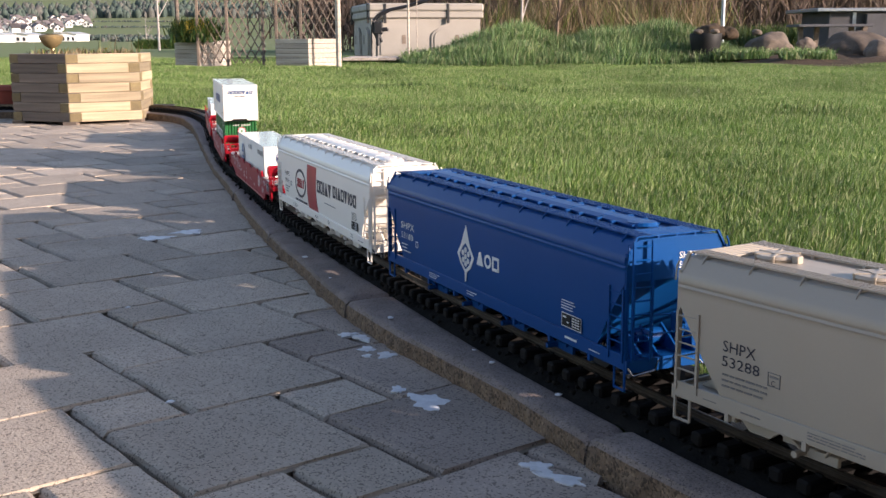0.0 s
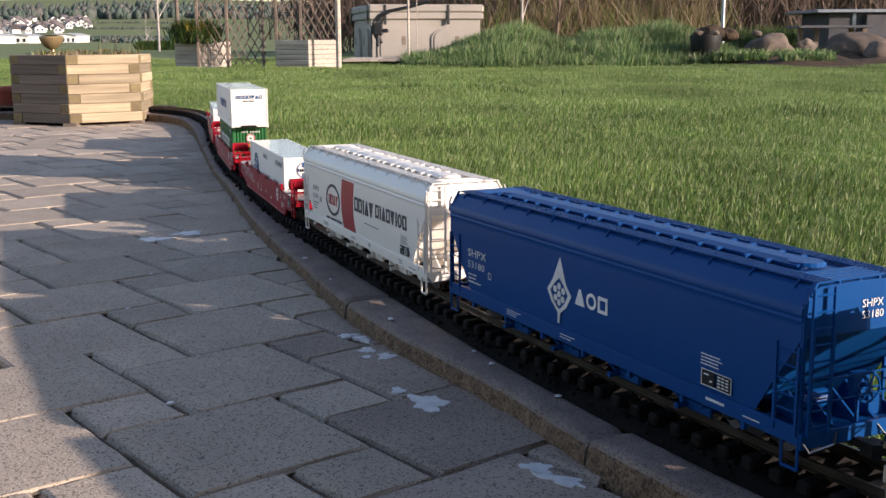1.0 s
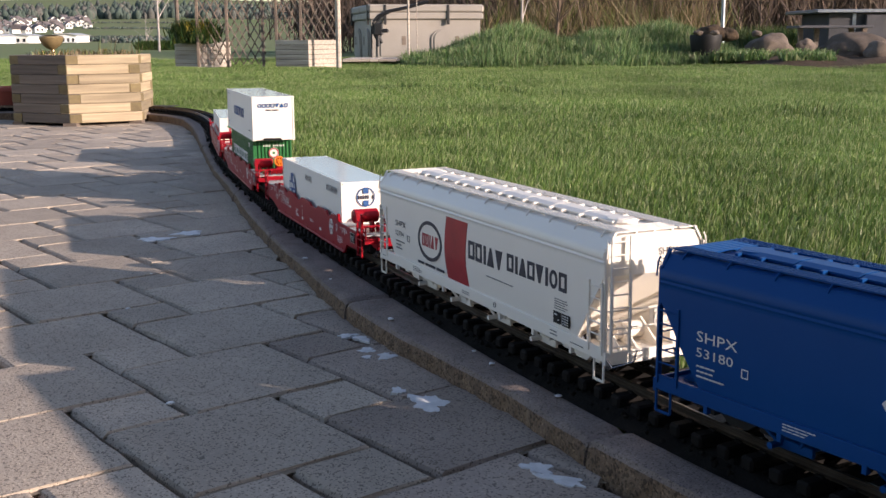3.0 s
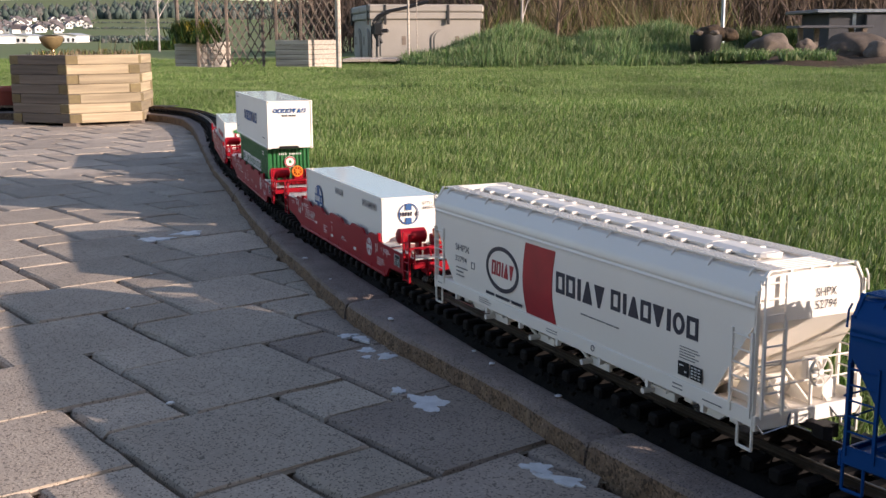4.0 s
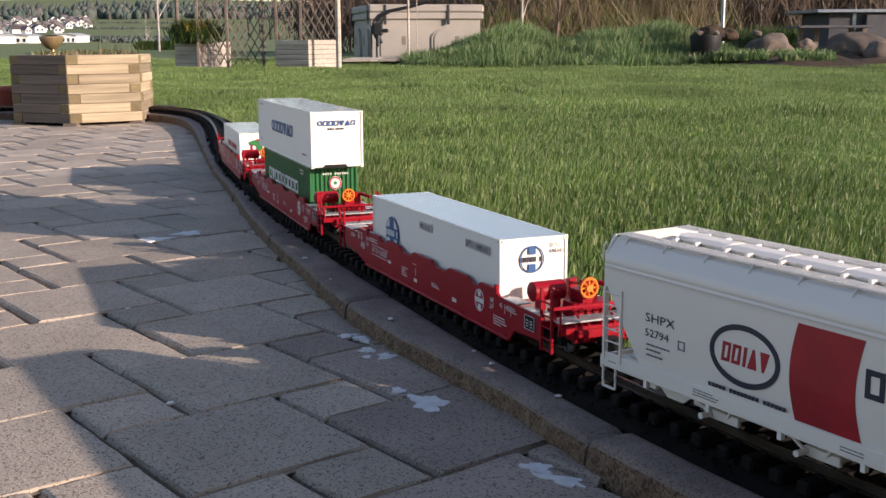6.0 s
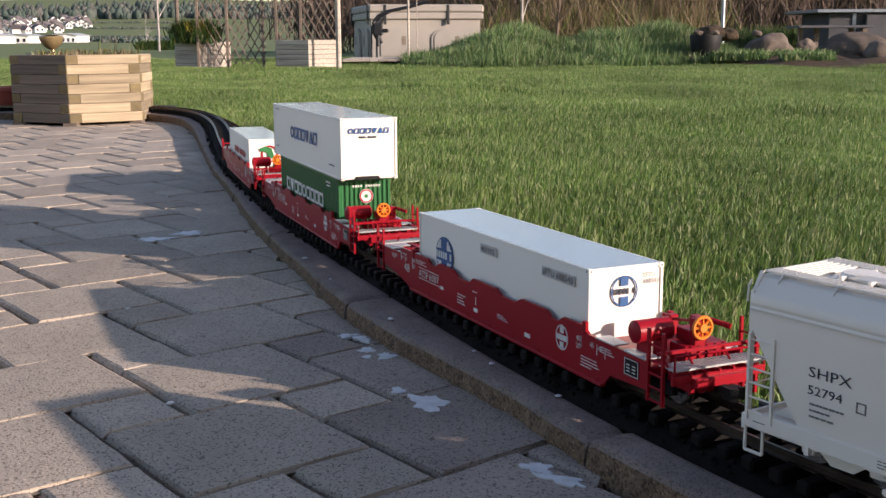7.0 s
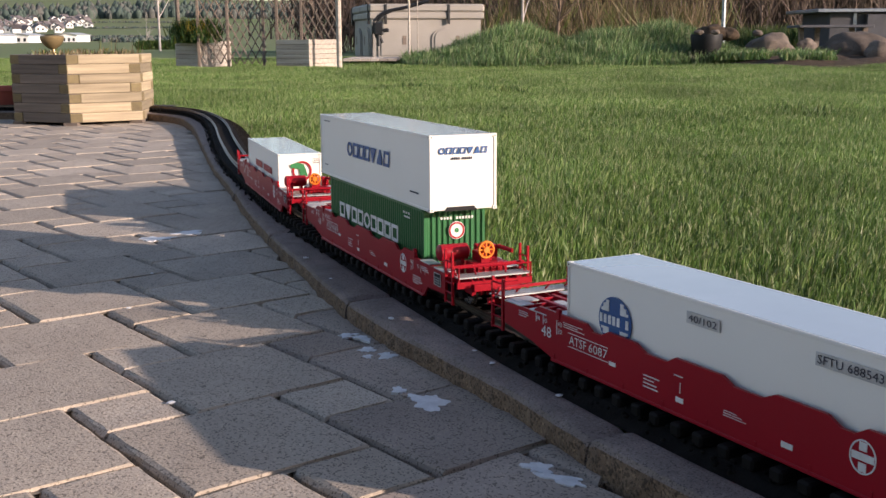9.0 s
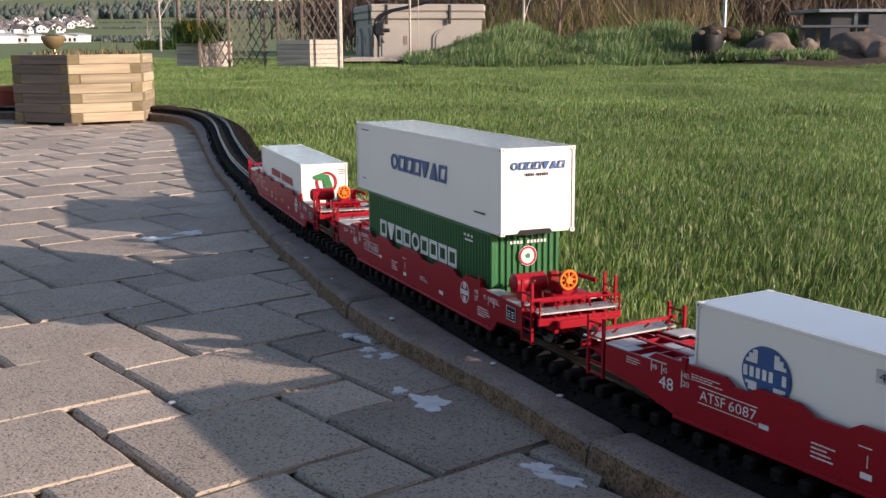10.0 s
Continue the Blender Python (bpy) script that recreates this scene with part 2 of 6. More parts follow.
    "shrub": leaf_mat("shrub_leaf", [(0.015, 0.045, 0.010), (0.035, 0.085, 0.018), (0.09, 0.10, 0.02)]),
    "gold": leaf_mat("yellow_leaf", [(0.30, 0.20, 0.02), (0.42, 0.30, 0.03), (0.12, 0.14, 0.02)]),
    "twig": leaf_mat("brown_twig", [(0.060, 0.040, 0.033), (0.105, 0.072, 0.058), (0.16, 0.115, 0.09), (0.08, 0.06, 0.04)], 0.8, 0.0),
    # far trees: distance haze is mixed into these paler, bluish greens
    "forest": leaf_mat("haze_tinted_forest", [(0.045, 0.068, 0.058), (0.062, 0.086, 0.070), (0.095, 0.092, 0.084)], 0.9, 0.0),
}

# ---- building helpers ----


def part(name, bm, material, parent=None, label="", smooth=False):
    """Links a bmesh as one mesh object, under parent if there is one."""
    me = bpy.data.meshes.new(name)
    bmesh.ops.recalc_face_normals(bm, faces=bm.faces)
    bm.to_mesh(me)
    bm.free()
    me.materials.append(material)
    if smooth:
        me.shade_smooth()
        me.set_sharp_from_angle(angle=radians(38))
    ob = new(name, me)
    if parent:
        ob.parent = parent
    return tagged(ob, label)


def raw(name, verts, faces, material, parent=None):
    """A mesh from numpy arrays of triangles."""
    me = bpy.data.meshes.new(name)
    me.vertices.add(len(verts))
    me.vertices.foreach_set("co", np.asarray(verts, np.float32).ravel())
    k = faces.shape[1]
    me.loops.add(faces.size)
    me.loops.foreach_set("vertex_index", faces.astype(np.int32).ravel())
    me.polygons.add(len(faces))
    me.polygons.foreach_set("loop_start", np.arange(0, faces.size, k, dtype=np.int32))
    me.update(calc_edges=True)
    me.materials.append(material)
    ob = new(name, me)
    if parent:
        ob.parent = parent
    return ob


def thing(name, label, category, group="", at=None, kind=""):
    ob = tagged(new(name), label, category, group, kind)
    ob.empty_display_size = 0.02
    if at is not None:
        ob.matrix_world = at
    return ob


def bx(bm, x0, x1, y0, y1, z0, z1, bevel=0.0, m=None):
    """A box, with bevelled edges if asked."""
    r = bmesh.ops.create_cube(bm, size=1.0)["verts"]
    for v in r:
        v.co = Vector(((x0 + x1) / 2 + v.co.x * (x1 - x0), (y0 + y1) / 2 + v.co.y * (y1 - y0), (z0 + z1) / 2 + v.co.z * (z1 - z0)))
    if bevel:
        es = list({e for v in r for e in v.link_edges})
        got = bmesh.ops.bevel(bm, geom=es, offset=bevel, segments=1, affect="EDGES")
        r = list({v for f in got["faces"] for v in f.verts} | {v for v in r if v.is_valid})
    if m is not None:
        bmesh.ops.transform(bm, matrix=m, verts=r)
    return r


def rod(bm, a, b, r, n=6, r2=None):
    """A round bar from a to b."""
    a, b = Vector(a), Vector(b)
    d = b - a
    m = Matrix.Translation((a + b) / 2) @ d.to_track_quat("Z", "Y").to_matrix().to_4x4()
    bmesh.ops.create_cone(bm, cap_ends=True, segments=n, radius1=r, radius2=r if r2 is None else r2, depth=d.length, matrix=m)


def tube(bm, pts, r, n=6):
    for a, b in zip(pts, pts[1:]):
        rod(bm, a, b, r, n)


def prism(bm, poly, d0, d1, axis="y"):
    """A polygon of (u, v) pulled from d0 to d1 along the axis: y takes (x, z), x takes (y, z), z takes (x, y)."""
    put = {"y": lambda u, v, d: (u, d, v), "x": lambda u, v, d: (d, u, v), "z": lambda u, v, d: (u, v, d)}[axis]
    a = [bm.verts.new(put(u, v, d0)) for u, v in poly]
    b = [bm.verts.new(put(u, v, d1)) for u, v in poly]
    bm.faces.new(a)
    bm.faces.new(b[::-1])
    for i in range(len(poly)):
        j = (i + 1) % len(poly)
        bm.faces.new((a[j], a[i], b[i], b[j]))
    return a + b


def ring(bm, cx, cy, rx, ry, w, n=36):
    """A flat oval ring in x and y, w wide."""
    vs = []
    for i in range(n):
        a = 2 * math.pi * i / n
        vs.append([bm.verts.new((cx + math.cos(a) * (rx - k), cy + math.sin(a) * (ry - k), 0)) for k in (0, w)])
    for i in range(n):
        p, q = vs[i], vs[(i + 1) % n]
        bm.faces.new((p[0], q[0], q[1], p[1]))


def disc(bm, cx, cy, rx, ry, n=28):
    bm.faces.new([bm.verts.new((cx + rx * math.cos(2 * math.pi * i / n), cy + ry * math.sin(2 * math.pi * i / n), 0)) for i in range(n)])


def quad(bm, x0, x1, y0, y1, slant=0.0):
    bm.faces.new([bm.verts.new(c) for c in ((x0, y0, 0), (x1, y0, 0), (x1 + slant, y1, 0), (x0 + slant, y1, 0))])


def lift(bm, m, thick=0.0005):
    """Gives flat marks a body and lays them on a face by the pose m (x to the right, y up, z outwards)."""
    bmesh.ops.recalc_face_normals(bm, faces=bm.faces)
    for f in bm.faces:
        if f.normal.z < 0:
            f.normal_flip()
    r = bmesh.ops.extrude_face_region(bm, geom=list(bm.faces))
    for v in r["geom"]:
        if isinstance(v, bmesh.types.BMVert):
            v.co.z += thick
    bmesh.ops.transform(bm, matrix=m, verts=bm.verts)


def letters(name, text, size, m, material, parent, width=0.0, bold=0.0):
    """Words in the built-in font as a thin mesh on a face."""
    cu = bpy.data.curves.new(name, "FONT")
    cu.body, cu.size, cu.extrude, cu.offset, cu.resolution_u = text, 1.0, 0.0, bold, 2
    tmp = new(name, cu)
    me = bpy.data.meshes.new_from_object(tmp.evaluated_get(bpy.context.evaluated_depsgraph_get()))
    bpy.data.objects.remove(tmp)
    bpy.data.curves.remove(cu)
    co = np.zeros(len(me.vertices) * 3, np.float32)
    me.vertices.foreach_get("co", co)
    co = co.reshape(-1, 3)
    co[:, :2] -= co[:, :2].min(0)
    k = size / co[:, 1].max()
    co[:, 1] *= k
    co[:, 0] *= (width / co[:, 0].max()) if width else k
    co[:, 2] = 0.0005
    me.vertices.foreach_set("co", co.ravel())
    me.update()
    me.transform(m)
    me.materials.append(material)
    ob = new(name, me)
    ob.parent = parent
    return ob


def marks(name, bars, m, material, parent, label=""):
    """Plain bars (x0, x1, y0, y1[, slant]) on a face, too small to pick apart."""
    bm = bmesh.new()
    for b in bars:
        quad(bm, *b)
    lift(bm, m)
    return tagged(part(name, bm, material, parent, label), kind="stuff")


def blocks(name, x0, x1, y0, y1, kinds, m, material, parent, label="", slant=0.0, fill=0.70):
    """A name as a row of plain shapes, each a part: b frame, n bar, t and v triangles, d ring."""
    unit = {"b": 1.0, "n": 0.55, "t": 1.05, "v": 1.05, "d": 1.05}
    w = (x1 - x0) / sum(unit[k] for k in kinds)
    x = x0
    for k in kinds:
        a, b = x, x + w * unit[k] * fill
        x += w * unit[k]
        bm = bmesh.new()
        hgt = y1 - y0
        if k in "bn":
            st = min(0.2 * hgt, 0.3 * (b - a))
            if k == "b":
                rim = [(a, y0), (b, y0), (b + slant, y1), (a + slant, y1)]
                hole = [(a + st, y0 + st), (b - st, y0 + st), (b - st + slant, y1 - st), (a + st + slant, y1 - st)]
                vo, vi = [bm.verts.new((*q, 0)) for q in rim], [bm.verts.new((*q, 0)) for q in hole]
                for i in range(4):
                    bm.faces.new((vo[i], vo[(i + 1) % 4], vi[(i + 1) % 4], vi[i]))
            else:
                quad(bm, a + (b - a) * 0.2, b - (b - a) * 0.2, y0, y1, slant)
        elif k == "d":
            ring(bm, (a + b) / 2 + slant / 2, (y0 + y1) / 2, (b - a) / 2, hgt / 2, min(0.2 * hgt, 0.3 * (b - a)), 24)
        else:
            q = {"t": ((a, y0), (b, y0), (a * 0.4 + b * 0.6 + slant, y1), (a * 0.6 + b * 0.4 + slant, y1)), "v": ((a * 0.6 + b * 0.4, y0), (a * 0.4 + b * 0.6, y0), (b + slant, y1), (a + slant, y1))}[k]
            bm.faces.new([bm.verts.new((*c, 0)) for c in q])
        lift(bm, m)
        part(name, bm, material, parent, label)


def lines_of(x0, x1, y0, y1, rows, seed, lo=0.5):
    """Rows of tiny unreadable writing as bars."""
    r, out = random.Random(seed), []
    h = (y1 - y0) / rows
    for i in range(rows):
        x = x0
        end = x0 + (x1 - x0) * r.uniform(lo, 1.0)
        while x < end:
            w = (x1 - x0) * r.uniform(0.08, 0.22)
            out.append((x, min(x + w, x1), y0 + i * h + h * 0.34, y0 + i * h + h * 0.64))
            x += w + (x1 - x0) * 0.03
    return out


def word(x0, x1, y0, y1, count, slant=0.0, fill=0.80, gaps=()):
    """A name as a row of plain blocks, one for each letter."""
    w = (x1 - x0) / count
    return [(x0 + i * w, x0 + i * w + w * fill, y0, y1, slant) for i in range(count) if i not in gaps]


def beside(y):
    """The pose for marks on the side that faces the terrace, at y = -|y|."""
    return pose(0, -abs(y), 0, 90, 0, 0)


def facing(x):
    """The pose for marks on the leading end at x."""
    return pose(x, 0, 0, 90, 0, 90)

# ---- rolling stock ----
MOVERS = []      # (thing, arc of its middle at the start, distance between its trucks)
WHEELS = []      # wheelsets that turn


def truck(parent, x, material, size=1.0):
    """A two-axle truck with side frames, springs and two wheelsets."""
    bm = bmesh.new()
    for s in (-1, 1):
        y = s * 0.031
        prism(bm, [(-0.036, 0.010), (-0.028, 0.021), (-0.012, 0.024), (0.012, 0.024), (0.028, 0.021), (0.036, 0.010), (0.030, 0.009), (0.020, 0.014),
                   (0.010, 0.006), (-0.010, 0.006), (-0.020, 0.014), (-0.030, 0.009)], y - 0.0025, y + 0.0025)
        for k in (-0.006, 0.0, 0.006):
            rod(bm, (k, y, 0.007), (k, y, 0.019), 0.0024, 6)
        for k in (-0.030, 0.030):
            bx(bm, k - 0.006, k + 0.006, y - 0.004, y + 0.004, 0.009, 0.020, 0.001)
    bx(bm, -0.008, 0.008, -0.031, 0.031, 0.013, 0.022, 0.001)
    tr = part("truck", bm, material, parent)
    tr.location = (x, 0, 0)
    for k in (-0.030, 0.030):
        bm = bmesh.new()
        for s in (-1, 1):
            rod(bm, (0, s * 0.0195, 0), (0, s * 0.0245, 0), 0.0155, 18)
            rod(bm, (0, s * 0.0185, 0), (0, s * 0.0197, 0), 0.0175, 18)
            for i in range(4):
                a = math.pi / 2 * i
                rod(bm, (0.009 * math.cos(a), s * 0.0245, 0.009 * math.sin(a)), (0.009 * math.cos(a), s * 0.0252, 0.009 * math.sin(a)), 0.0022, 6)
        rod(bm, (0, -0.030, 0), (0, 0.030, 0), 0.003, 8)
        ws = part("wheelset", bm, M["steel"], tr, "shiny steel wheels on an axle")
        ws.location = (k, 0, 0.0155)
        WHEELS.append(ws)
    return tr


def coupler(parent, x, s, material=None):
    """A knuckle coupler that reaches out from x in the direction s."""
    bm = bmesh.new()
    bx(bm, min(x, x + s * 0.024), max(x, x + s * 0.024), -0.004, 0.004, 0.016, 0.023, 0.001)
    prism(bm, [(x + s * 0.020, -0.008), (x + s * 0.032, -0.008), (x + s * 0.036, -0.002), (x + s * 0.030, 0.001), (x + s * 0.032, 0.008), (x + s * 0.020, 0.006)],
          0.014, 0.025, "z")
    return part("coupler", bm, material or M["black"], parent, "black knuckle coupler")


def side_y(z):
    """Half the hopper's width at the height z over the rails."""
    return float(np.interp(z, (0.028, 0.036, 0.050, 0.064, 0.112, 0.1155, 0.1175, 0.1195, 0.1215, 0.127, 0.141),
                           (0.0535, 0.0535, 0.0548, 0.0556, 0.0556, 0.0553, 0.0565, 0.0553, 0.0565, 0.0562, 0.0455)))


LEVELS = (0.030, 0.036, 0.043, 0.050, 0.057, 0.064, 0.085, 0.104, 0.112, 0.1155, 0.1165, 0.1175, 0.1185, 0.1195, 0.1205, 0.1215, 0.1225, 0.127, 0.130, 0.141)


def hopper_ladder(parent, material, a, b, z0, z1, rungs):
    """A ladder between the uprights a and b (x, y)."""
    bm = bmesh.new()
    for q in (a, b):
        bx(bm, q[0] - 0.0012, q[0] + 0.0012, q[1] - 0.0012, q[1] + 0.0012, z0, z1)
    for i in range(rungs):
        z = z0 + (z1 - z0) * (i + 0.6) / rungs
        rod(bm, (*a, z), (*b, z), 0.0008, 5)
    return part("ladder", bm, material, parent)


def hopper_car(label, s, half, material, hatches, group="covered hopper cars"):
    """A covered hopper: bulged body with sloped ends, roof with hatches and walkways, end platforms, ladders, outlets, trucks."""
    car = thing("hopper_car", label, "train car", group)
    # body: side sheets whose ends lean in under the eaves
    bm = bmesh.new()
    knee = 0.104

    def end(z, deep):
        return half - 0.002 - max(0.0, knee - z) * deep
    rows = []
    for z in LEVELS:
        w = side_y(z)
        ring_ = []
        for sx in (1, -1):
            ys = (-w, -w * 0.55, 0.0, w * 0.55, w)
            dp = (0.70, 1.0, 1.15, 1.0, 0.70)
            pts = [(sx * end(z, d), y, z) for y, d in zip(ys, dp)]
            ring_ += pts if sx == 1 else pts[::-1]
        rows.append([bm.verts.new(p) for p in ring_])
    n = len(rows[0])
    for a, b in zip(rows, rows[1:]):
        for i in range(n):
            bm.faces.new((a[i], a[(i + 1) % n], b[(i + 1) % n], b[i]))
    bm.faces.new(rows[0][::-1])
    bm.faces.new(rows[-1])
    part("body", bm, material, car, smooth=True)
    # roof plate
    bm = bmesh.new()
    prism(bm, [(-0.0462, 0.1405), (0.0462, 0.1405), (0.040, 0.1420), (0.0, 0.1430), (-0.040, 0.1420)], -half + 0.001, half - 0.001, "x")
    part("roof", bm, material, car)
    # side sills
    for sy in (-1, 1):
        bm = bmesh.new()
        y = sy * 0.054
        bx(bm, -half, half, y - 0.0018, y + 0.0018, 0.0235, 0.0365, 0.0006)
        bx(bm, -half, half, min(y, y - sy * 0.006), max(y, y - sy * 0.006), 0.0225, 0.0245)
        for k in range(7):
            x = -half + 0.06 + k * (2 * half - 0.12) / 6
            bx(bm, x - 0.002, x + 0.002, y - 0.0022, y + 0.0022, 0.0175, 0.0245)
        part("side_sill", bm, material, car)
    # outlets below
    for k in range(4):
        x = -half + 0.137 + k * (2 * half - 0.274) / 3
        bm = bmesh.new()
        top = [(x - 0.036, -0.046), (x + 0.036, -0.046), (x + 0.036, 0.046), (x - 0.036, 0.046)]
        bot = [(x - 0.009, -0.028), (x + 0.009, -0.028), (x + 0.009, 0.028), (x - 0.009, 0.028)]
        va, vb = [bm.verts.new((*q, 0.031)) for q in top], [bm.verts.new((*q, 0.011)) for q in bot]
        for i in range(4):
            bm.faces.new((va[i], va[(i + 1) % 4], vb[(i + 1) % 4], vb[i]))
        bm.faces.new(vb)
        bm.faces.new(va[::-1])
        bx(bm, x - 0.012, x + 0.012, -0.036, 0.036, 0.0065, 0.011, 0.001)
        for sy in (-1, 1):
            bx(bm, x - 0.017, x + 0.017, sy * 0.036 - 0.002, sy * 0.036 + 0.002, 0.005, 0.013, 0.0006)
            rod(bm, (x - 0.014, sy * 0.034, 0.009), (x - 0.014, sy * 0.050, 0.009), 0.003, 6)
            rod(bm, (x + 0.004, sy * 0.036, 0.009), (x + 0.020, sy * 0.047, 0.028), 0.0016, 5)
            rod(bm, (x - 0.028, sy * 0.048, 0.0255), (x - 0.012, sy * 0.040, 0.009), 0.0016, 5)
        part("outlet_gate", bm, material, car)
    bm = bmesh.new()
    bx(bm, -half + 0.03, half - 0.03, -0.012, 0.012, 0.018, 0.030, 0.001)
    part("centre_sill", bm, material, car)
    # walkways along the roof, with their brackets
    for sy in (-1, 1):
        bm = bmesh.new()
        y0, y1 = (0.0275, 0.0415) if sy > 0 else (-0.0415, -0.0275)
        for k in range(5):
            y = y0 + (y1 - y0) * k / 4
            bx(bm, -half + 0.002, half - 0.002, y - 0.0006, y + 0.0006, 0.1440, 0.1456)
        count = int(2 * half / 0.0058)
        for k in range(count + 1):
            x = -half + 0.003 + k * (2 * half - 0.006) / count
            bx(bm, x - 0.0011, x + 0.0011, y0, y1, 0.1442, 0.1452)
        part("running_board", bm, material, car, "see-through walkway grating")
        for k in range(12):
            bm = bmesh.new()
            x = -half + 0.02 + k * (2 * half - 0.04) / 11
            bx(bm, x - 0.0012, x + 0.0012, sy * 0.034 - 0.009, sy * 0.034 + 0.009, 0.142, 0.1441)
            prism(bm, [(sy * 0.0415, 0.1448), (sy * 0.0430, 0.1448), (sy * 0.0470, 0.1412), (sy * 0.0490, 0.1384), (sy * 0.0474, 0.1384)], x - 0.0006, x + 0.0006, "x")
            part("bracket", bm, material, car)
    for sx in (-1, 1):
        bm = bmesh.new()
        for k in range(6):
            x = sx * (half - 0.005 - 0.0055 * k)
            bx(bm, x - 0.0014, x + 0.0014, -0.0275, 0.0275, 0.1440, 0.1455)
        for y in (-0.02, 0.0, 0.02):
            bx(bm, min(sx * (half - 0.034), sx * (half - 0.003)), max(sx * (half - 0.034), sx * (half - 0.003)), y - 0.001, y + 0.001, 0.1424, 0.1442)
        tagged(part("end_walkway", bm, material, car), kind="stuff")
    # hatches
    if hatches == "trough":
        bm = bmesh.new()
        bx(bm, -half + 0.05, half - 0.05, -0.0135, 0.0135, 0.1420, 0.1452, 0.001)
        part("hatch_coaming", bm, material, car)
        lids = 8
        for k in range(lids):
            l0 = -half + 0.05 + k * (2 * half - 0.10) / lids
            l1 = l0 + (2 * half - 0.10) / lids - 0.0022
            bm = bmesh.new()
            prism(bm, [(-0.0155, 0.1450), (0.0155, 0.1450), (0.0155, 0.1462), (0.0075, 0.1482), (-0.0075, 0.1482), (-0.0155, 0.1462)], l0, l1, "x")
            if k in (0, lids - 1):
                rod(bm, ((l0 + l1) / 2 + (0.022 if k else -0.022), 0, 0.1449), ((l0 + l1) / 2 + (0.022 if k else -0.022), 0, 0.1480), 0.0155, 18, 0.0135)
            for x in (l0 + 0.004, (l0 + l1) / 2):
                bx(bm, x - 0.0018, x + 0.0018, -0.0215, -0.0145, 0.1430, 0.1468, 0.0005)
                bx(bm, x - 0.0018, x + 0.0018, 0.0145, 0.0215, 0.1430, 0.1468, 0.0005)
            part("hatch_lid", bm, material, car)
    else:
        for k in range(6):
            x = -half + 0.055 + k * (2 * half - 0.11) / 5
            bm = bmesh.new()
            rod(bm, (x, 0, 0.1420), (x, 0, 0.1452), 0.0165, 24)
            rod(bm, (x, 0, 0.1452), (x, 0, 0.1474), 0.0180, 24, 0.0165)
            rod(bm, (x, 0, 0.1474), (x, 0, 0.1482), 0.0045, 10)
            for i in range(6):
                a = math.pi / 3 * i
                bx(bm, 0.002, 0.0165, -0.0009, 0.0009, 0.1472, 0.1480, 0, Matrix.Translation((x, 0, 0)) @ pose(0, 0, 0, 0, 0, 60 * i))
                rod(bm, (x + 0.0175 * math.cos(a), 0.0175 * math.sin(a), 0.1425), (x + 0.0175 * math.cos(a), 0.0175 * math.sin(a), 0.1480), 0.0013, 5)
            bx(bm, x + 0.0170, x + 0.0235, -0.0035, 0.0035, 0.1425, 0.1488, 0.0007)
            part("hatch_lid", bm, material, car, "round hatch cover with spokes", smooth=True)
    # ends
    for sx in (-1, 1):
        bm = bmesh.new()
        bx(bm, min(sx * (half - 0.056), sx * half), max(sx * (half - 0.056), sx * half), -0.054, 0.054, 0.0265, 0.0295, 0.0004)
        bx(bm, min(sx * half, sx * (half + 0.003)), max(sx * half, sx * (half + 0.003)), -0.0555, 0.0555, 0.0205, 0.0330, 0.0006)
        for y in (-0.03, -0.012, 0.012, 0.03):
            prism(bm, [(sx * (half - 0.054), 0.030), (sx * (half - 0.008), 0.030), (sx * (half - 0.040), 0.052)], y - 0.001, y + 0.001)
        part("end_platform", bm, material, car)
        for sy in (-1, 1):
            bm = bmesh.new()
            bx(bm, sx * (half - 0.002) - 0.0016, sx * (half - 0.002) + 0.0016, sy * 0.0535 - 0.0016, sy * 0.0535 + 0.0016, 0.030, 0.131)
            prism(bm, [(sy * 0.0535, 0.127), (sy * 0.0555, 0.127), (sy * 0.0450, 0.1455), (sy * 0.0430, 0.1450)], sx * (half - 0.002) - 0.0016, sx * (half - 0.002) + 0.0016, "x")
            tube(bm, [(sx * half, sy * 0.0535, 0.139), (sx * (half + 0.002), sy * 0.0545, 0.134), (sx * (half + 0.002), sy * 0.0555, 0.122)], 0.0009, 5)
            part("corner_post", bm, material, car)
            hopper_ladder(car, material, (sx * (half - 0.003), sy * 0.0560), (sx * (half - 0.026), sy * 0.0560), 0.030, 0.098 if sy < 0 else 0.085, 6)
            if sx * sy < 0:
                hopper_ladder(car, material, (sx * (half + 0.0035), sy * 0.0500), (sx * (half + 0.0035), sy * 0.0300), 0.030, 0.142, 9)
            bm = bmesh.new()
            a, b = sx * (half - 0.001), sx * (half - 0.018)
            tube(bm, [(a, sy * 0.0545, 0.026), (a, sy * 0.0545, 0.004), (b, sy * 0.0545, 0.004), (b, sy * 0.0545, 0.026)], 0.0013, 5)
            part("stirrup_step", bm, material, car)
            rodm = bmesh.new()
            tube(rodm, [(sx * (half + 0.002), sy * 0.020, 0.031), (sx * (half + 0.006), sy * 0.026, 0.022), (sx * (half + 0.006), sy * 0.050, 0.019), (sx * (half + 0.003), sy * 0.054, 0.026)], 0.0009, 5)
            part("cut_lever", rodm, M["steel"], car, "thin bright steel rod")
        for z in (0.055, 0.072):
            bm = bmesh.new()
            rod(bm, (sx * (half + 0.002), -0.0535, z), (sx * (half + 0.002), 0.0535, z), 0.0008, 5)
            part("grab_rail", bm, material, car)
        coupler(car, sx * (half - 0.006), sx)
    # brake wheel and gear on the leading end
    bm = bmesh.new()
    cx, cy, cz = half + 0.002, 0.010, 0.060
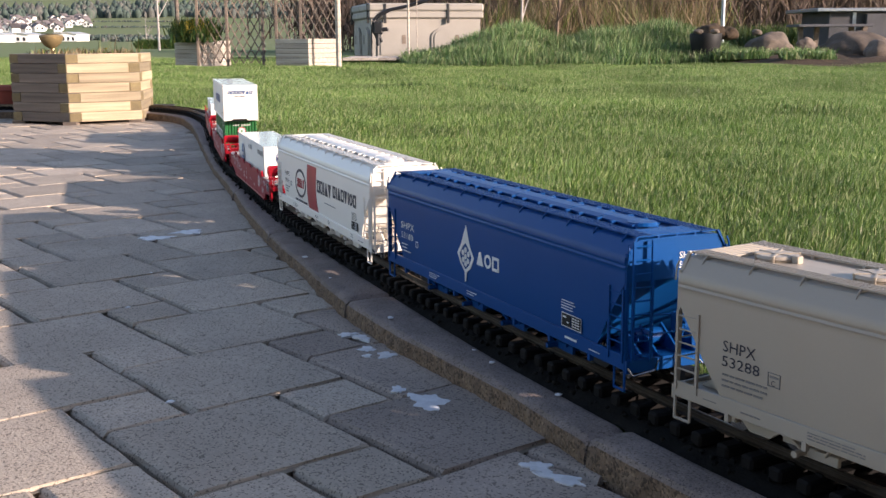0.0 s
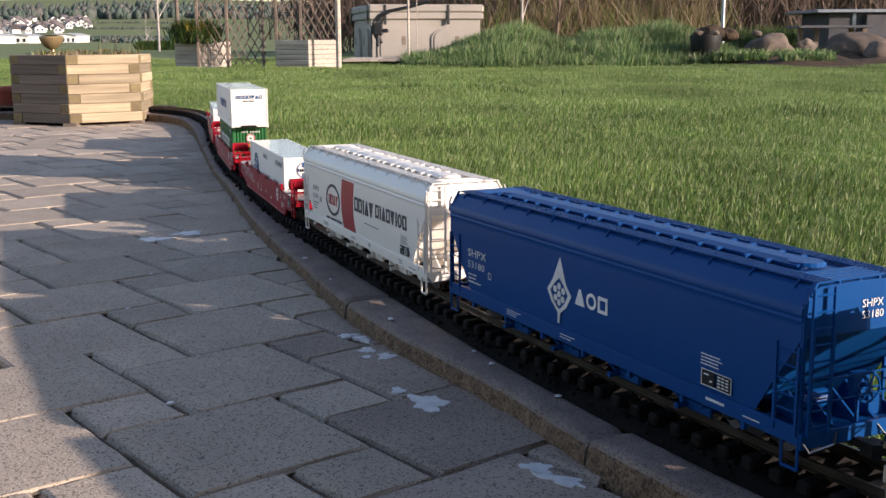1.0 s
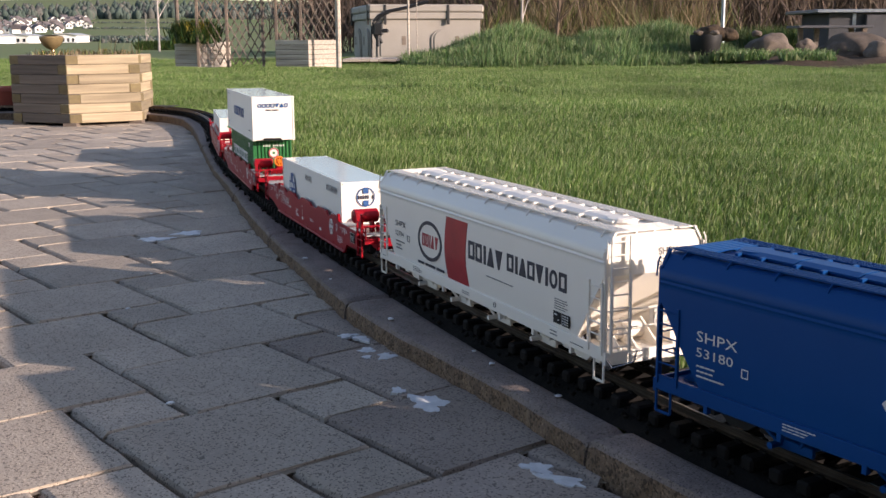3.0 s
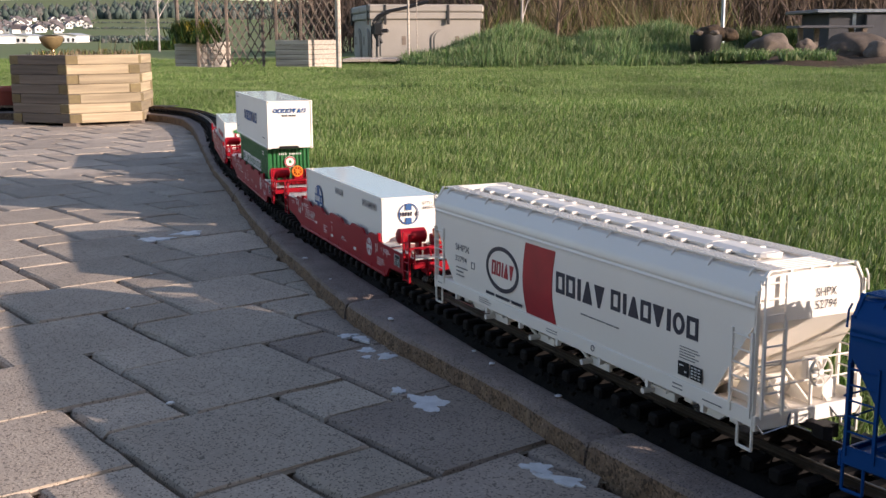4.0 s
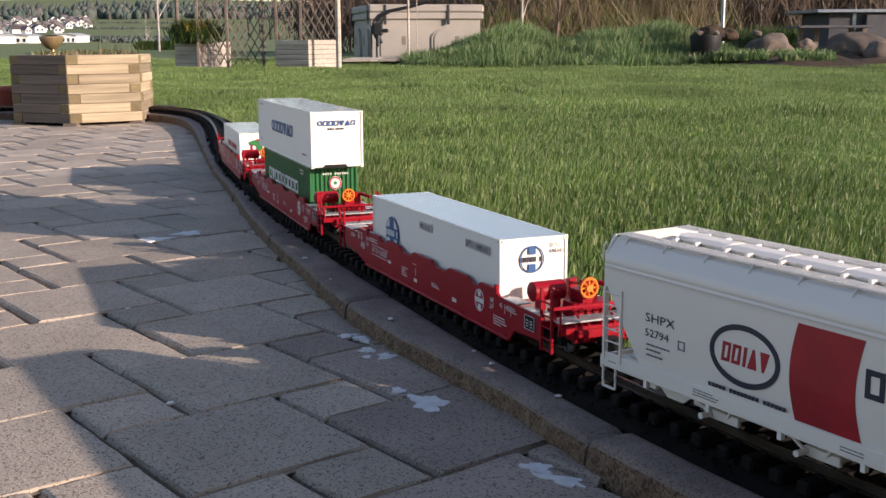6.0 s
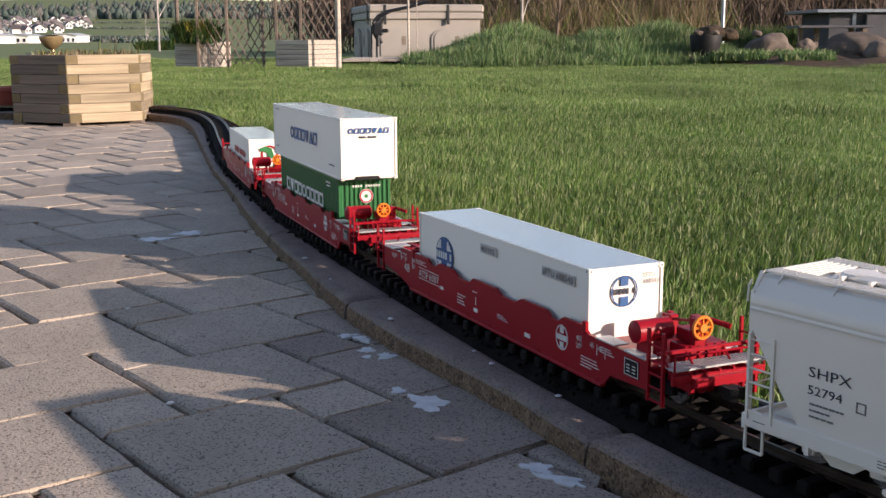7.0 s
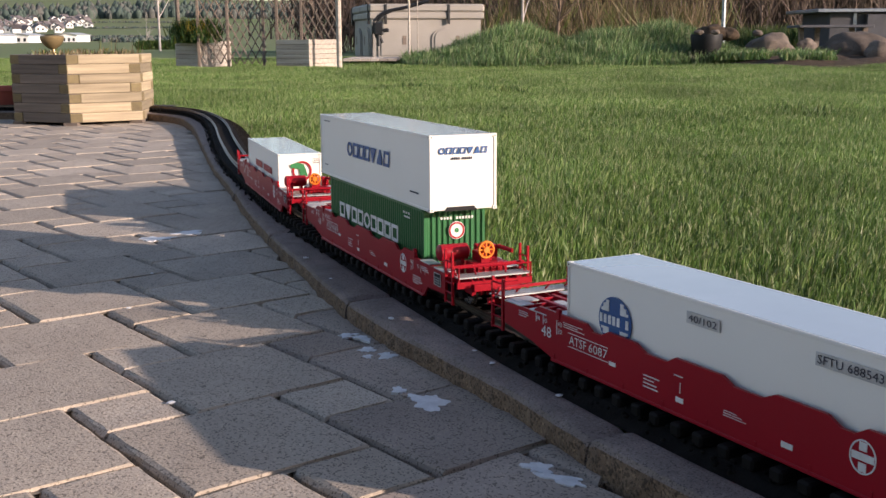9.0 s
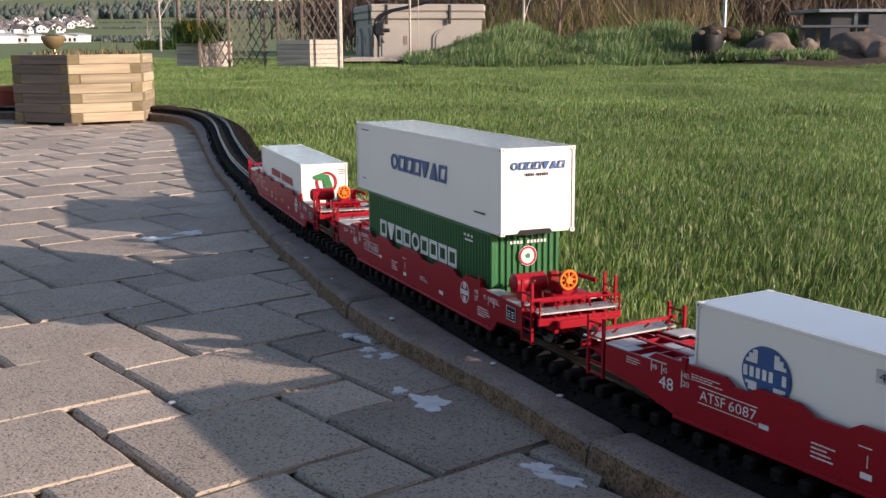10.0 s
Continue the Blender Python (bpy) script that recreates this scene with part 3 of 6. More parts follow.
    for i in range(20):
        a, b = 2 * math.pi * i / 20, 2 * math.pi * (i + 1) / 20
        rod(bm, (cx, cy + 0.0115 * math.cos(a), cz + 0.0115 * math.sin(a)), (cx, cy + 0.0115 * math.cos(b), cz + 0.0115 * math.sin(b)), 0.0011, 5)
    for i in range(6):
        a = math.pi / 3 * i
        rod(bm, (cx, cy, cz), (cx, cy + 0.0115 * math.cos(a), cz + 0.0115 * math.sin(a)), 0.0009, 5)
    rod(bm, (cx - 0.012, cy, cz), (cx + 0.001, cy, cz), 0.0028, 8)
    part("brake_wheel", bm, material, car)
    bm = bmesh.new()
    bx(bm, cx - 0.014, cx - 0.006, cy - 0.008, cy + 0.008, cz - 0.008, cz + 0.010, 0.001)
    rod(bm, (cx - 0.010, cy, cz - 0.006), (cx - 0.010, cy, 0.030), 0.0016, 6)
    rod(bm, (half - 0.040, -0.020, 0.040), (half - 0.040, 0.012, 0.040), 0.0085, 14)
    bx(bm, half - 0.030, half - 0.014, 0.028, 0.044, 0.0295, 0.046, 0.001)
    part("brake_gear", bm, material, car, smooth=True)
    for sx in (-1, 1):
        truck(car, sx * (half - 0.075), material if material is M["white"] or material is M["grey"] else M["black"])
    MOVERS.append((car, s, 2 * half - 0.15))
    return car


def panel_box(car, x0, x1, z0, z1, y):
    """The small black consolidated stencil with pale lines in it."""
    marks("stencil_box", [(x0, x0 + (x1 - x0) * 0.45, z0, z1), (x0 + (x1 - x0) * 0.52, x1, z0, z1)], beside(y), M["black"], car, "black stencil box")
    bars = []
    for i in range(4):
        z = z0 + (z1 - z0) * (0.14 + 0.22 * i)
        bars += [(x0 + (x1 - x0) * (0.57 + 0.14 * k), x0 + (x1 - x0) * (0.66 + 0.14 * k), z, z + (z1 - z0) * 0.10) for k in range(3)]
    bars += [(x0 + (x1 - x0) * 0.08, x0 + (x1 - x0) * 0.25, z0 + (z1 - z0) * 0.7, z0 + (z1 - z0) * 0.8), (x0 + (x1 - x0) * 0.3, x0 + (x1 - x0) * 0.38, z0 + (z1 - z0) * 0.3, z0 + (z1 - z0) * 0.4)]
    marks("stencil_lines", bars, beside(y + 0.0006), M["ink_white"], car, "tiny white stencil lines")


SIDE = 0.0557


def white_hopper():
    car = hopper_car("white covered hopper car with a red band, rolling on the track", 0.9272, 0.2895, M["white"], "trough")
    face = beside(SIDE)
    letters("reporting_mark", "SHPX", 0.0078, face @ pose(-0.231, 0.0778, 0), M["ink"], car, 0.0365)
    letters("car_number", "52794", 0.0068, face @ pose(-0.231, 0.0648, 0), M["ink"], car, 0.0295)
    marks("small_print", lines_of(-0.229, -0.200, 0.046, 0.060, 3, 3) + [(-0.190, -0.182, 0.0615, 0.0625), (-0.190, -0.182, 0.0685, 0.0695), (-0.190, -0.189, 0.0615, 0.0695), (-0.183, -0.182, 0.0615, 0.0695)],
          face, M["ink_soft"], car, "tiny dark writing")
    bm = bmesh.new()
    ring(bm, -0.116, 0.0735, 0.0370, 0.0252, 0.0046, 44)
    lift(bm, face)
    part("oval_emblem", bm, M["ink"], car, "dark blue oval ring")
    blocks("emblem_block", -0.140, -0.0890, 0.0655, 0.0815, "bbntv", face, M["ink_red"], car, "red block inside the oval", 0.0015, 0.80)
    marks("emblem_caption", word(-0.153, -0.0705, 0.0408, 0.0440, 21, 0, 0.78, (5, 14)), face, M["ink"], car, "small dark blocks")
    # red band, bowed at its sides
    bm = bmesh.new()
    prev = None
    for i in range(15):
        z = 0.0372 + i * (0.1125 - 0.0372) / 14
        bow = 0.006 * math.sin(math.pi * i / 14)
        y = -side_y(z) - 0.0006
        row = [bm.verts.new((x - bow, y, z)) for x in (-0.0640, -0.044, -0.024, -0.0045)]
        if prev:
            for k in range(3):
                bm.faces.new((prev[k], prev[k + 1], row[k + 1], row[k]))
        prev = row
    r = bmesh.ops.extrude_face_region(bm, geom=list(bm.faces))
    for v in r["geom"]:
        if isinstance(v, bmesh.types.BMVert):
            v.co.y += 0.0005
    part("red_band", bm, M["ink_red"], car, "broad red painted band")
    blocks("name_block", -0.0026, 0.0865, 0.0720, 0.0932, "bbntv", face, M["ink"], car, "large dark blue block", 0, 0.84)
    blocks("name_block", 0.0944, 0.2240, 0.0752, 0.0942, "bntbvndb", face, M["ink"], car, "large dark blue block", 0, 0.84)
    marks("name_caption", lines_of(0.044, 0.108, 0.0580, 0.0620, 1, 5, 0.98), face, M["ink_soft"], car, "tiny dark writing")
    marks("load_lines", lines_of(0.198, 0.224, 0.0555, 0.0675, 5, 9), face, M["ink_soft"], car, "tiny dark writing")
    panel_box(car, 0.1964, 0.2280, 0.0415, 0.0535, SIDE)
    marks("sill_print", lines_of(-0.17, -0.135, 0.027, 0.034, 3, 11) + lines_of(-0.02, 0.006, 0.027, 0.032, 2, 12) + lines_of(0.19, 0.212, 0.027, 0.034, 2, 13)
          + lines_of(-0.28, -0.262, 0.0285, 0.0305, 1, 14) + lines_of(0.23, 0.254, 0.0275, 0.0305, 1, 15), beside(0.0560), M["ink_soft"], car, "tiny dark writing")
    letters("end_mark", "SHPX\n52794", 0.0170, facing(0.2878) @ pose(0.004, 0.1105, 0), M["ink"], car, 0.022)
    bm = bmesh.new()
    ring(bm, 0.066, 0.031, 0.003, 0.003, 0.0006, 16)
    lift(bm, beside(0.0560))
    part("sill_emblem", bm, M["ink"], car)


def blue_hopper():
    car = hopper_car("bright blue covered hopper car with a white leaf emblem", 0.2731, 0.2895, M["blue"], "trough")
    face = beside(SIDE)
    letters("reporting_mark", "SHPX", 0.0088, face @ pose(-0.2418, 0.0765, 0), M["ink_white"], car, 0.044)
    letters("car_number", "53180", 0.0078, face @ pose(-0.2418, 0.0635, 0), M["ink_white"], car, 0.040)
    marks("small_print", lines_of(-0.241, -0.211, 0.045, 0.058, 3, 23) + [(-0.193, -0.186, 0.0575, 0.0583), (-0.193, -0.186, 0.0642, 0.0650), (-0.193, -0.1922, 0.0575, 0.0650), (-0.1868, -0.186, 0.0575, 0.0650)],
          face, M["ink_white"], car, "tiny pale writing")
    # leaf: a pointed frame with seven discs in it and a stem
    bm = bmesh.new()
    cx, cz = -0.0435, 0.0715
    outer = [(cx + 0.001, cz + 0.037), (cx + 0.012, cz + 0.012), (cx + 0.0225, cz + 0.001), (cx + 0.014, cz - 0.012), (cx + 0.003, cz - 0.019), (cx + 0.001, cz - 0.030), (cx - 0.002, cz - 0.030),
             (cx - 0.002, cz - 0.019), (cx - 0.014, cz - 0.010), (cx - 0.0225, cz + 0.001), (cx - 0.012, cz + 0.013)]
    inner = [(cx + 0.000, cz + 0.016), (cx + 0.008, cz + 0.010), (cx + 0.0165, cz + 0.001), (cx + 0.010, cz - 0.009), (cx + 0.002, cz - 0.0150), (cx + 0.0005, cz - 0.0155), (cx - 0.0005, cz - 0.0155),
             (cx - 0.002, cz - 0.0150), (cx - 0.010, cz - 0.009), (cx - 0.0165, cz + 0.001), (cx - 0.008, cz + 0.010)]
    vo, vi = [bm.verts.new((*q, 0)) for q in outer], [bm.verts.new((*q, 0)) for q in inner]
    for i in range(len(vo)):
        j = (i + 1) % len(vo)
        bm.faces.new((vo[i], vo[j], vi[j], vi[i]))
    for dx, dz in ((0, 0.0075), (0.0075, 0.0035), (-0.0075, 0.0035), (0, -0.0005), (0.0065, -0.0050), (-0.0065, -0.0050), (0, -0.0090)):
        disc(bm, cx + dx, cz + dz, 0.0034, 0.0034, 14)
    lift(bm, face)
    part("leaf_emblem", bm, M["ink_white"], car, "white leaf frame with dots")
    blocks("name_block", -0.0140, 0.0440, 0.0672, 0.0830, "tdb", face, M["ink_white"], car, "white block", 0, 0.86)
    marks("load_lines", lines_of(0.177, 0.203, 0.057, 0.068, 4, 29), face, M["ink_white"], car, "tiny pale writing")
    panel_box(car, 0.1790, 0.2140, 0.0415, 0.0535, SIDE)
    marks("stencil_frame", [(0.178, 0.215, 0.0406, 0.0412), (0.178, 0.215, 0.0538, 0.0544), (0.178, 0.1786, 0.0406, 0.0544), (0.2144, 0.215, 0.0406, 0.0544)], face, M["ink_white"], car)
    marks("sill_print", lines_of(-0.15, -0.115, 0.027, 0.034, 3, 31) + lines_of(-0.04, -0.012, 0.027, 0.033, 2, 32) + lines_of(0.185, 0.208, 0.027, 0.034, 1, 33) + lines_of(0.23, 0.254, 0.0275, 0.0305, 1, 35),
          beside(0.0560), M["ink_white"], car, "tiny pale writing")
    letters("end_mark", "SHPX\n53180", 0.0150, facing(0.2878) @ pose(0.002, 0.1130, 0), M["ink_white"], car, 0.022)


def grey_hopper():
    car = hopper_car("warm grey covered hopper car with round roof hatches", -0.372, 0.2895, M["grey"], "round")
    face = beside(SIDE)
    letters("reporting_mark", "SHPX", 0.0092, face @ pose(-0.236, 0.0745, 0), M["ink"], car, 0.0335)
    letters("car_number", "53288", 0.0085, face @ pose(-0.2365, 0.0625, 0), M["ink"], car, 0.0385)
    letters("plate_letter", "C", 0.0042, face @ pose(-0.1862, 0.0590, 0), M["ink"], car)
    marks("small_print", lines_of(-0.236, -0.190, 0.044, 0.058, 3, 43, 0.8) + [(-0.190, -0.178, 0.0580, 0.0586), (-0.190, -0.178, 0.0684, 0.0690), (-0.190, -0.1894, 0.0580, 0.0690),
          (-0.1786, -0.178, 0.0580, 0.0690), (-0.188, -0.180, 0.0650, 0.0664)], face, M["ink_soft"], car, "tiny dark writing")
    marks("sill_print", lines_of(-0.255, -0.237, 0.0285, 0.0305, 1, 44) + lines_of(-0.215, -0.185, 0.0275, 0.0315, 1, 45) + lines_of(-0.15, -0.10, 0.027, 0.034, 3, 46), beside(0.0560), M["ink_soft"], car, "tiny dark writing")


# ---- containers and well cars ----


def container(name, label, parent, x0, x1, half, z0, z1, material, corrugated=False):
    """A freight container as a part of the load: ribbed or smooth walls, roof, corner castings and posts."""
    bm = bmesh.new()

    def bar(nm, *lim):
        b = bmesh.new()
        bx(b, *lim, 0.0004)
        part(nm, b, material, parent)

    if corrugated:
        def wall(length, a, b, place):
            count = int(length / 0.0085)
            pts = []
            for i in range(count):
                u = a + (b - a) * i / count
                du = (b - a) / count
                pts += [(u, 0.0), (u + du * 0.30, 0.0), (u + du * 0.45, 0.0022), (u + du * 0.85, 0.0022)]
            pts.append((b, 0.0))
            lo, hi = [], []
            for u, d in pts:
                lo.append(bm.verts.new(place(u, d, z0 + 0.003)))
                hi.append(bm.verts.new(place(u, d, z1 - 0.003)))
            for i in range(len(pts) - 1):
                bm.faces.new((lo[i], lo[i + 1], hi[i + 1], hi[i]))
        e = 0.004
        wall(x1 - x0, x0 + e, x1 - e, lambda u, d, z: (u, -half + d + 0.0002, z))
        wall(x1 - x0, x0 + e, x1 - e, lambda u, d, z: (u, half - d - 0.0002, z))
        wall(2 * half, -half + e, half - e, lambda u, d, z: (x1 - d - 0.0002, u, z))
        wall(2 * half, -half + e, half - e, lambda u, d, z: (x0 + d + 0.0002, u, z))
        bx(bm, x0 + 0.003, x1 - 0.003, -half + 0.003, half - 0.003, z1 - 0.004, z1 - 0.001)
        bx(bm, x0 + 0.003, x1 - 0.003, -half + 0.003, half - 0.003, z0, z0 + 0.004)
        for y in (-half, half):
            s = math.copysign(1, y)
            bar("top_rail", x0 + 0.004, x1 - 0.004, min(y, y - s * 0.004), max(y, y - s * 0.004), z1 - 0.004, z1)
            bar("bottom_rail", x0 + 0.004, x1 - 0.004, min(y, y - s * 0.004), max(y, y - s * 0.004), z0, z0 + 0.004)
        for x in (x0, x1):
            q = x - math.copysign(0.004, x - (x0 + x1) / 2)
            bar("end_rail", min(x, q), max(x, q), -half + 0.004, half - 0.004, z1 - 0.004, z1)
            bar("end_rail", min(x, q), max(x, q), -half + 0.004, half - 0.004, z0, z0 + 0.004)
            for y in (-half, half):
                s = math.copysign(1, y)
                bar("corner_post", min(x, q), max(x, q), min(y, y - s * 0.004), max(y, y - s * 0.004), z0, z1)
    else:
        bx(bm, x0 + 0.0012, x1 - 0.0012, -half + 0.0012, half - 0.0012, z0 + 0.001, z1 - 0.001, 0.0006)
        for y in (-half, half):
            s = math.copysign(1, y)
            bar("top_rail", x0 + 0.003, x1 - 0.003, min(y, y - s * 0.0026), max(y, y - s * 0.0026), z1 - 0.0030, z1)
            bar("bottom_rail", x0 + 0.003, x1 - 0.003, min(y, y - s * 0.0030), max(y, y - s * 0.0030), z0, z0 + 0.0032)
        for x in (x0, x1):
            q = x - math.copysign(0.0026, x - (x0 + x1) / 2)
            bar("end_rail", min(x, q), max(x, q), -half + 0.004, half - 0.004, z1 - 0.0030, z1)
            for y in (-half, half):
                s = math.copysign(1, y)
                bar("corner_post", min(x, q), max(x, q), min(y, y - s * 0.0036), max(y, y - s * 0.0036), z0, z1)
    box = part("container_shell", bm, material, parent, label)
    bm = bmesh.new()
    bx(bm, x0 + 0.002, x1 - 0.002, -half + 0.002, half - 0.002, z1 - 0.0006, z1 + 0.0002)
    part("container_roof", bm, M["box_top"] if not corrugated else material, parent, "smooth reflecting roof sheet")
    # corner castings with their dark holes
    for x in (x0, x1):
        for y in (-half, half):
            for z in (z0, z1):
                bm = bmesh.new()
                sx, sy, sz = (1 if x == x1 else -1), (1 if y > 0 else -1), (1 if z == z1 else -1)
                a, b, c = sorted((x - sx * 0.0060, x + sx * 0.0004)), sorted((y - sy * 0.0056, y + sy * 0.0004)), sorted((z - sz * 0.0044, z + sz * 0.0003))
                bx(bm, *a, *b, *c, 0.0004)
                cs = part("corner_casting", bm, material, parent)
                bm = bmesh.new()
                rod(bm, (x + sx * 0.0003, y - sy * 0.0026, z - sz * 0.0022), (x + sx * 0.0008, y - sy * 0.0026, z - sz * 0.0022), 0.0009, 8)
                rod(bm, (x - sx * 0.0028, y + sy * 0.0003, z - sz * 0.0022), (x - sx * 0.0028, y + sy * 0.0008, z - sz * 0.0022), 0.0009, 8)
                part("casting_hole", bm, M["black"], cs, "dark lifting hole")
    return box


WELL_TOP = ((-0.318, 0.0385), (-0.262, 0.0395), (-0.250, 0.0470), (-0.166, 0.0470), (-0.156, 0.0410), (-0.142, 0.0410), (-0.130, 0.0470), (-0.0890, 0.0465), (-0.0740, 0.0400), (-0.0440, 0.0400),
            (-0.0330, 0.0465), (0.0255, 0.0465), (0.0390, 0.0405), (0.0720, 0.0405), (0.0860, 0.0470), (0.1380, 0.0470), (0.1510, 0.0405), (0.1645, 0.0405), (0.1750, 0.0470), (0.2130, 0.0470),
            (0.2220, 0.0405), (0.322, 0.0385))
WELL_LOW = ((0.322, 0.0130), (0.262, 0.0100), (0.248, -0.0040), (-0.217, -0.0040), (-0.268, 0.0080), (-0.318, 0.0150))


def grate(bm, x0, x1, y0, y1, z, step=0.0048):
    """A small walkway of crossed bars."""
    for k in range(int((x1 - x0) / step) + 1):
        bx(bm, x0 + k * step, x0 + k * step + 0.0022, y0, y1, z, z + 0.0012)
    for k in range(4):
        y = y0 + (y1 - y0 - 0.0012) * k / 3
        bx(bm, x0, x1, y, y + 0.0012, z - 0.0008, z + 0.0010)


def well_car(label, s, number):
    """A red well car: stepped side walls, end decks, brake stand, ladders, rails, trucks."""
    car = thing("well_car", label, "train car", "red well cars")
    red = M["red"]
    for sy in (-1, 1):
        bm = bmesh.new()
        y = sy * 0.0495
        prism(bm, list(WELL_TOP) + list(WELL_LOW), y - 0.0016, y + 0.0016)
        for x in np.linspace(-0.22, 0.24, 9):
            bx(bm, x - 0.0012, x + 0.0012, y - 0.0022, y + 0.0022, -0.003, 0.003)
        bx(bm, -0.225, 0.248, y - 0.0030, y + 0.0030, -0.0050, -0.0020, 0.0006)
        bx(bm, 0.213, 0.219, y - 0.0030, y + 0.0012, 0.040, 0.0520, 0.0006)
        bx(bm, -0.216, -0.210, y - 0.0030, y + 0.0012, 0.040, 0.0520, 0.0006)
        part("side_wall", bm, red, car)
    bm = bmesh.new()
    bx(bm, -0.225, 0.235, -0.048, 0.048, 0.004, 0.008)
    part("well_floor", bm, red, car)
    for sx, x_in, x_out in ((1, 0.222, 0.322), (-1, 0.214, 0.318)):
        bm = bmesh.new()
        a, b = sorted((sx * x_in, sx * x_out))
        bx(bm, a, b, -0.048, 0.048, 0.026, 0.034, 0.0008)
        bx(bm, min(sx * x_out, sx * 0.362), max(sx * x_out, sx * 0.362), -0.030, 0.030, 0.022, 0.031, 0.0008)
        for y in (-0.030, -0.015, 0.0, 0.015, 0.030):
            bx(bm, min(sx * (x_out + 0.002), sx * 0.358), max(sx * (x_out + 0.002), sx * 0.358), y - 0.001, y + 0.001, 0.018, 0.036)
        part("end_deck", bm, red, car)
        truck(car, sx * 0.300, M["black"])
        coupler(car, sx * 0.350, sx)
        for sy in (-1, 1):
            bm = bmesh.new()
            y = sy * 0.0505
            for x in (sx * 0.322, sx * 0.344):
                bx(bm, x - 0.0014, x + 0.0014, y - 0.0014, y + 0.0014, 0.004, 0.070 if sx > 0 else 0.062)
            for z in (0.006, 0.018, 0.030, 0.042, 0.056):
                rod(bm, (sx * 0.322, y, z), (sx * 0.344, y, z), 0.0010, 5)
            part("ladder", bm, red, car)
            # plates over the side walls at the ends
            bm = bmesh.new()
            bx(bm, min(sx * 0.235, sx * 0.268), max(sx * 0.235, sx * 0.268), sy * 0.0425 - 0.009, sy * 0.0425 + 0.008, 0.0395, 0.0410, 0.0004)
            bx(bm, min(sx * 0.284, sx * 0.318), max(sx * 0.284, sx * 0.318), sy * 0.0425 - 0.009, sy * 0.0425 + 0.008, 0.0392, 0.0407, 0.0004)
            part("deck_plate", bm, M["grating"], car, "pale grey tread plate")
        # cross step
        bm = bmesh.new()
        x = sx * 0.345
        for k in range(22):
            y = -0.048 + k * 0.0045
            bx(bm, x - 0.011, x + 0.011, y, y + 0.0024, 0.0385, 0.0397)
        for k in (-0.0105, -0.0035, 0.0035, 0.0105):
            bx(bm, x + k - 0.0006, x + k + 0.0006, -0.048, 0.051, 0.0378, 0.0392)
        part("cross_step", bm, M["grating"], car, "pale grey see-through step")
        bm = bmesh.new()
        bx(bm, x + sx * 0.011 - 0.0016, x + sx * 0.011 + 0.0016, -0.050, 0.050, 0.026, 0.034, 0.0005)
        bx(bm, x - sx * 0.011 - 0.0014, x - sx * 0.011 + 0.0014, -0.050, 0.050, 0.047, 0.0505, 0.0004)
        for y in (-0.046, -0.02, 0.02, 0.046):
            rod(bm, (x + sx * 0.011, y, 0.030), (x - sx * 0.011, y, 0.049), 0.0012, 5)
        for y in (-0.028, -0.018, -0.008, 0.008, 0.018, 0.028):
            bx(bm, x + sx * 0.010 - 0.002, x + sx * 0.010 + 0.002, y - 0.003, y + 0.003, 0.016, 0.028, 0.0006)
        part("end_beam", bm, red, car)
    # plates over the trailing deck
    for x0, x1, y0, y1, z in ((-0.240, -0.222, -0.040, 0.040, 0.0412), (-0.318, -0.296, -0.046, -0.020, 0.0412), (-0.318, -0.296, 0.020, 0.046, 0.0412), (-0.292, -0.244, -0.006, 0.006, 0.0385)):
        bm = bmesh.new()
        bx(bm, x0, x1, y0, y1, z - 0.0014, z, 0.0004)
        bx(bm, x0 + 0.003, x1 - 0.003, (y0 + y1) / 2 - 0.003, (y0 + y1) / 2 + 0.003, 0.033, z - 0.0012)
        part("deck_plate", bm, M["grating"], car, "pale grey tread plate")
    bm = bmesh.new()
    for x in (-0.310, -0.290, -0.270, -0.250):
        bx(bm, x - 0.0015, x + 0.0015, -0.044, 0.044, 0.033, 0.0385, 0.0004)
    bx(bm, -0.318, -0.225, -0.014, -0.009, 0.033, 0.0395, 0.0006)
    bx(bm, -0.318, -0.225, 0.009, 0.014, 0.033, 0.0395, 0.0006)
    part("deck_frame", bm, red, car)
    # gear on the leading end: air tank, valve boxes, brake stand
    bm = bmesh.new()
    rod(bm, (0.296, -0.048, 0.060), (0.296, -0.012, 0.060), 0.0105, 20)
    rod(bm, (0.296, -0.0505, 0.060), (0.296, -0.048, 0.060), 0.007, 20, 0.0105)
    rod(bm, (0.296, -0.012, 0.060), (0.296, -0.0095, 0.060), 0.0105, 20, 0.007)
    bx(bm, 0.288, 0.304, -0.040, -0.036, 0.034, 0.055)
    bx(bm, 0.288, 0.304, -0.022, -0.018, 0.034, 0.055)
    part("air_tank", bm, red, car, "round red air tank", smooth=True)
    bm = bmesh.new()
    bx(bm, 0.304, 0.328, -0.016, 0.030, 0.034, 0.050, 0.001)
    for y in (-0.010, -0.001, 0.008, 0.017, 0.026):
        bx(bm, 0.327, 0.330, y - 0.0008, y + 0.0008, 0.034, 0.050)
    bx(bm, 0.300, 0.322, -0.006, 0.012, 0.050, 0.062, 0.001)
    part("valve_box", bm, red, car)
    bm = bmesh.new()
    bx(bm, 0.284, 0.300, 0.020, 0.030, 0.034, 0.066, 0.001)
    bx(bm, 0.250, 0.258, 0.018, 0.028, 0.040, 0.060, 0.001)
    rod(bm, (0.300, 0.030, 0.064), (0.318, 0.042, 0.060), 0.0028, 8)
    rod(bm, (0.258, 0.022, 0.056), (0.286, 0.024, 0.060), 0.0016, 6)
    part("brake_gear", bm, red, car)
    bm = bmesh.new()
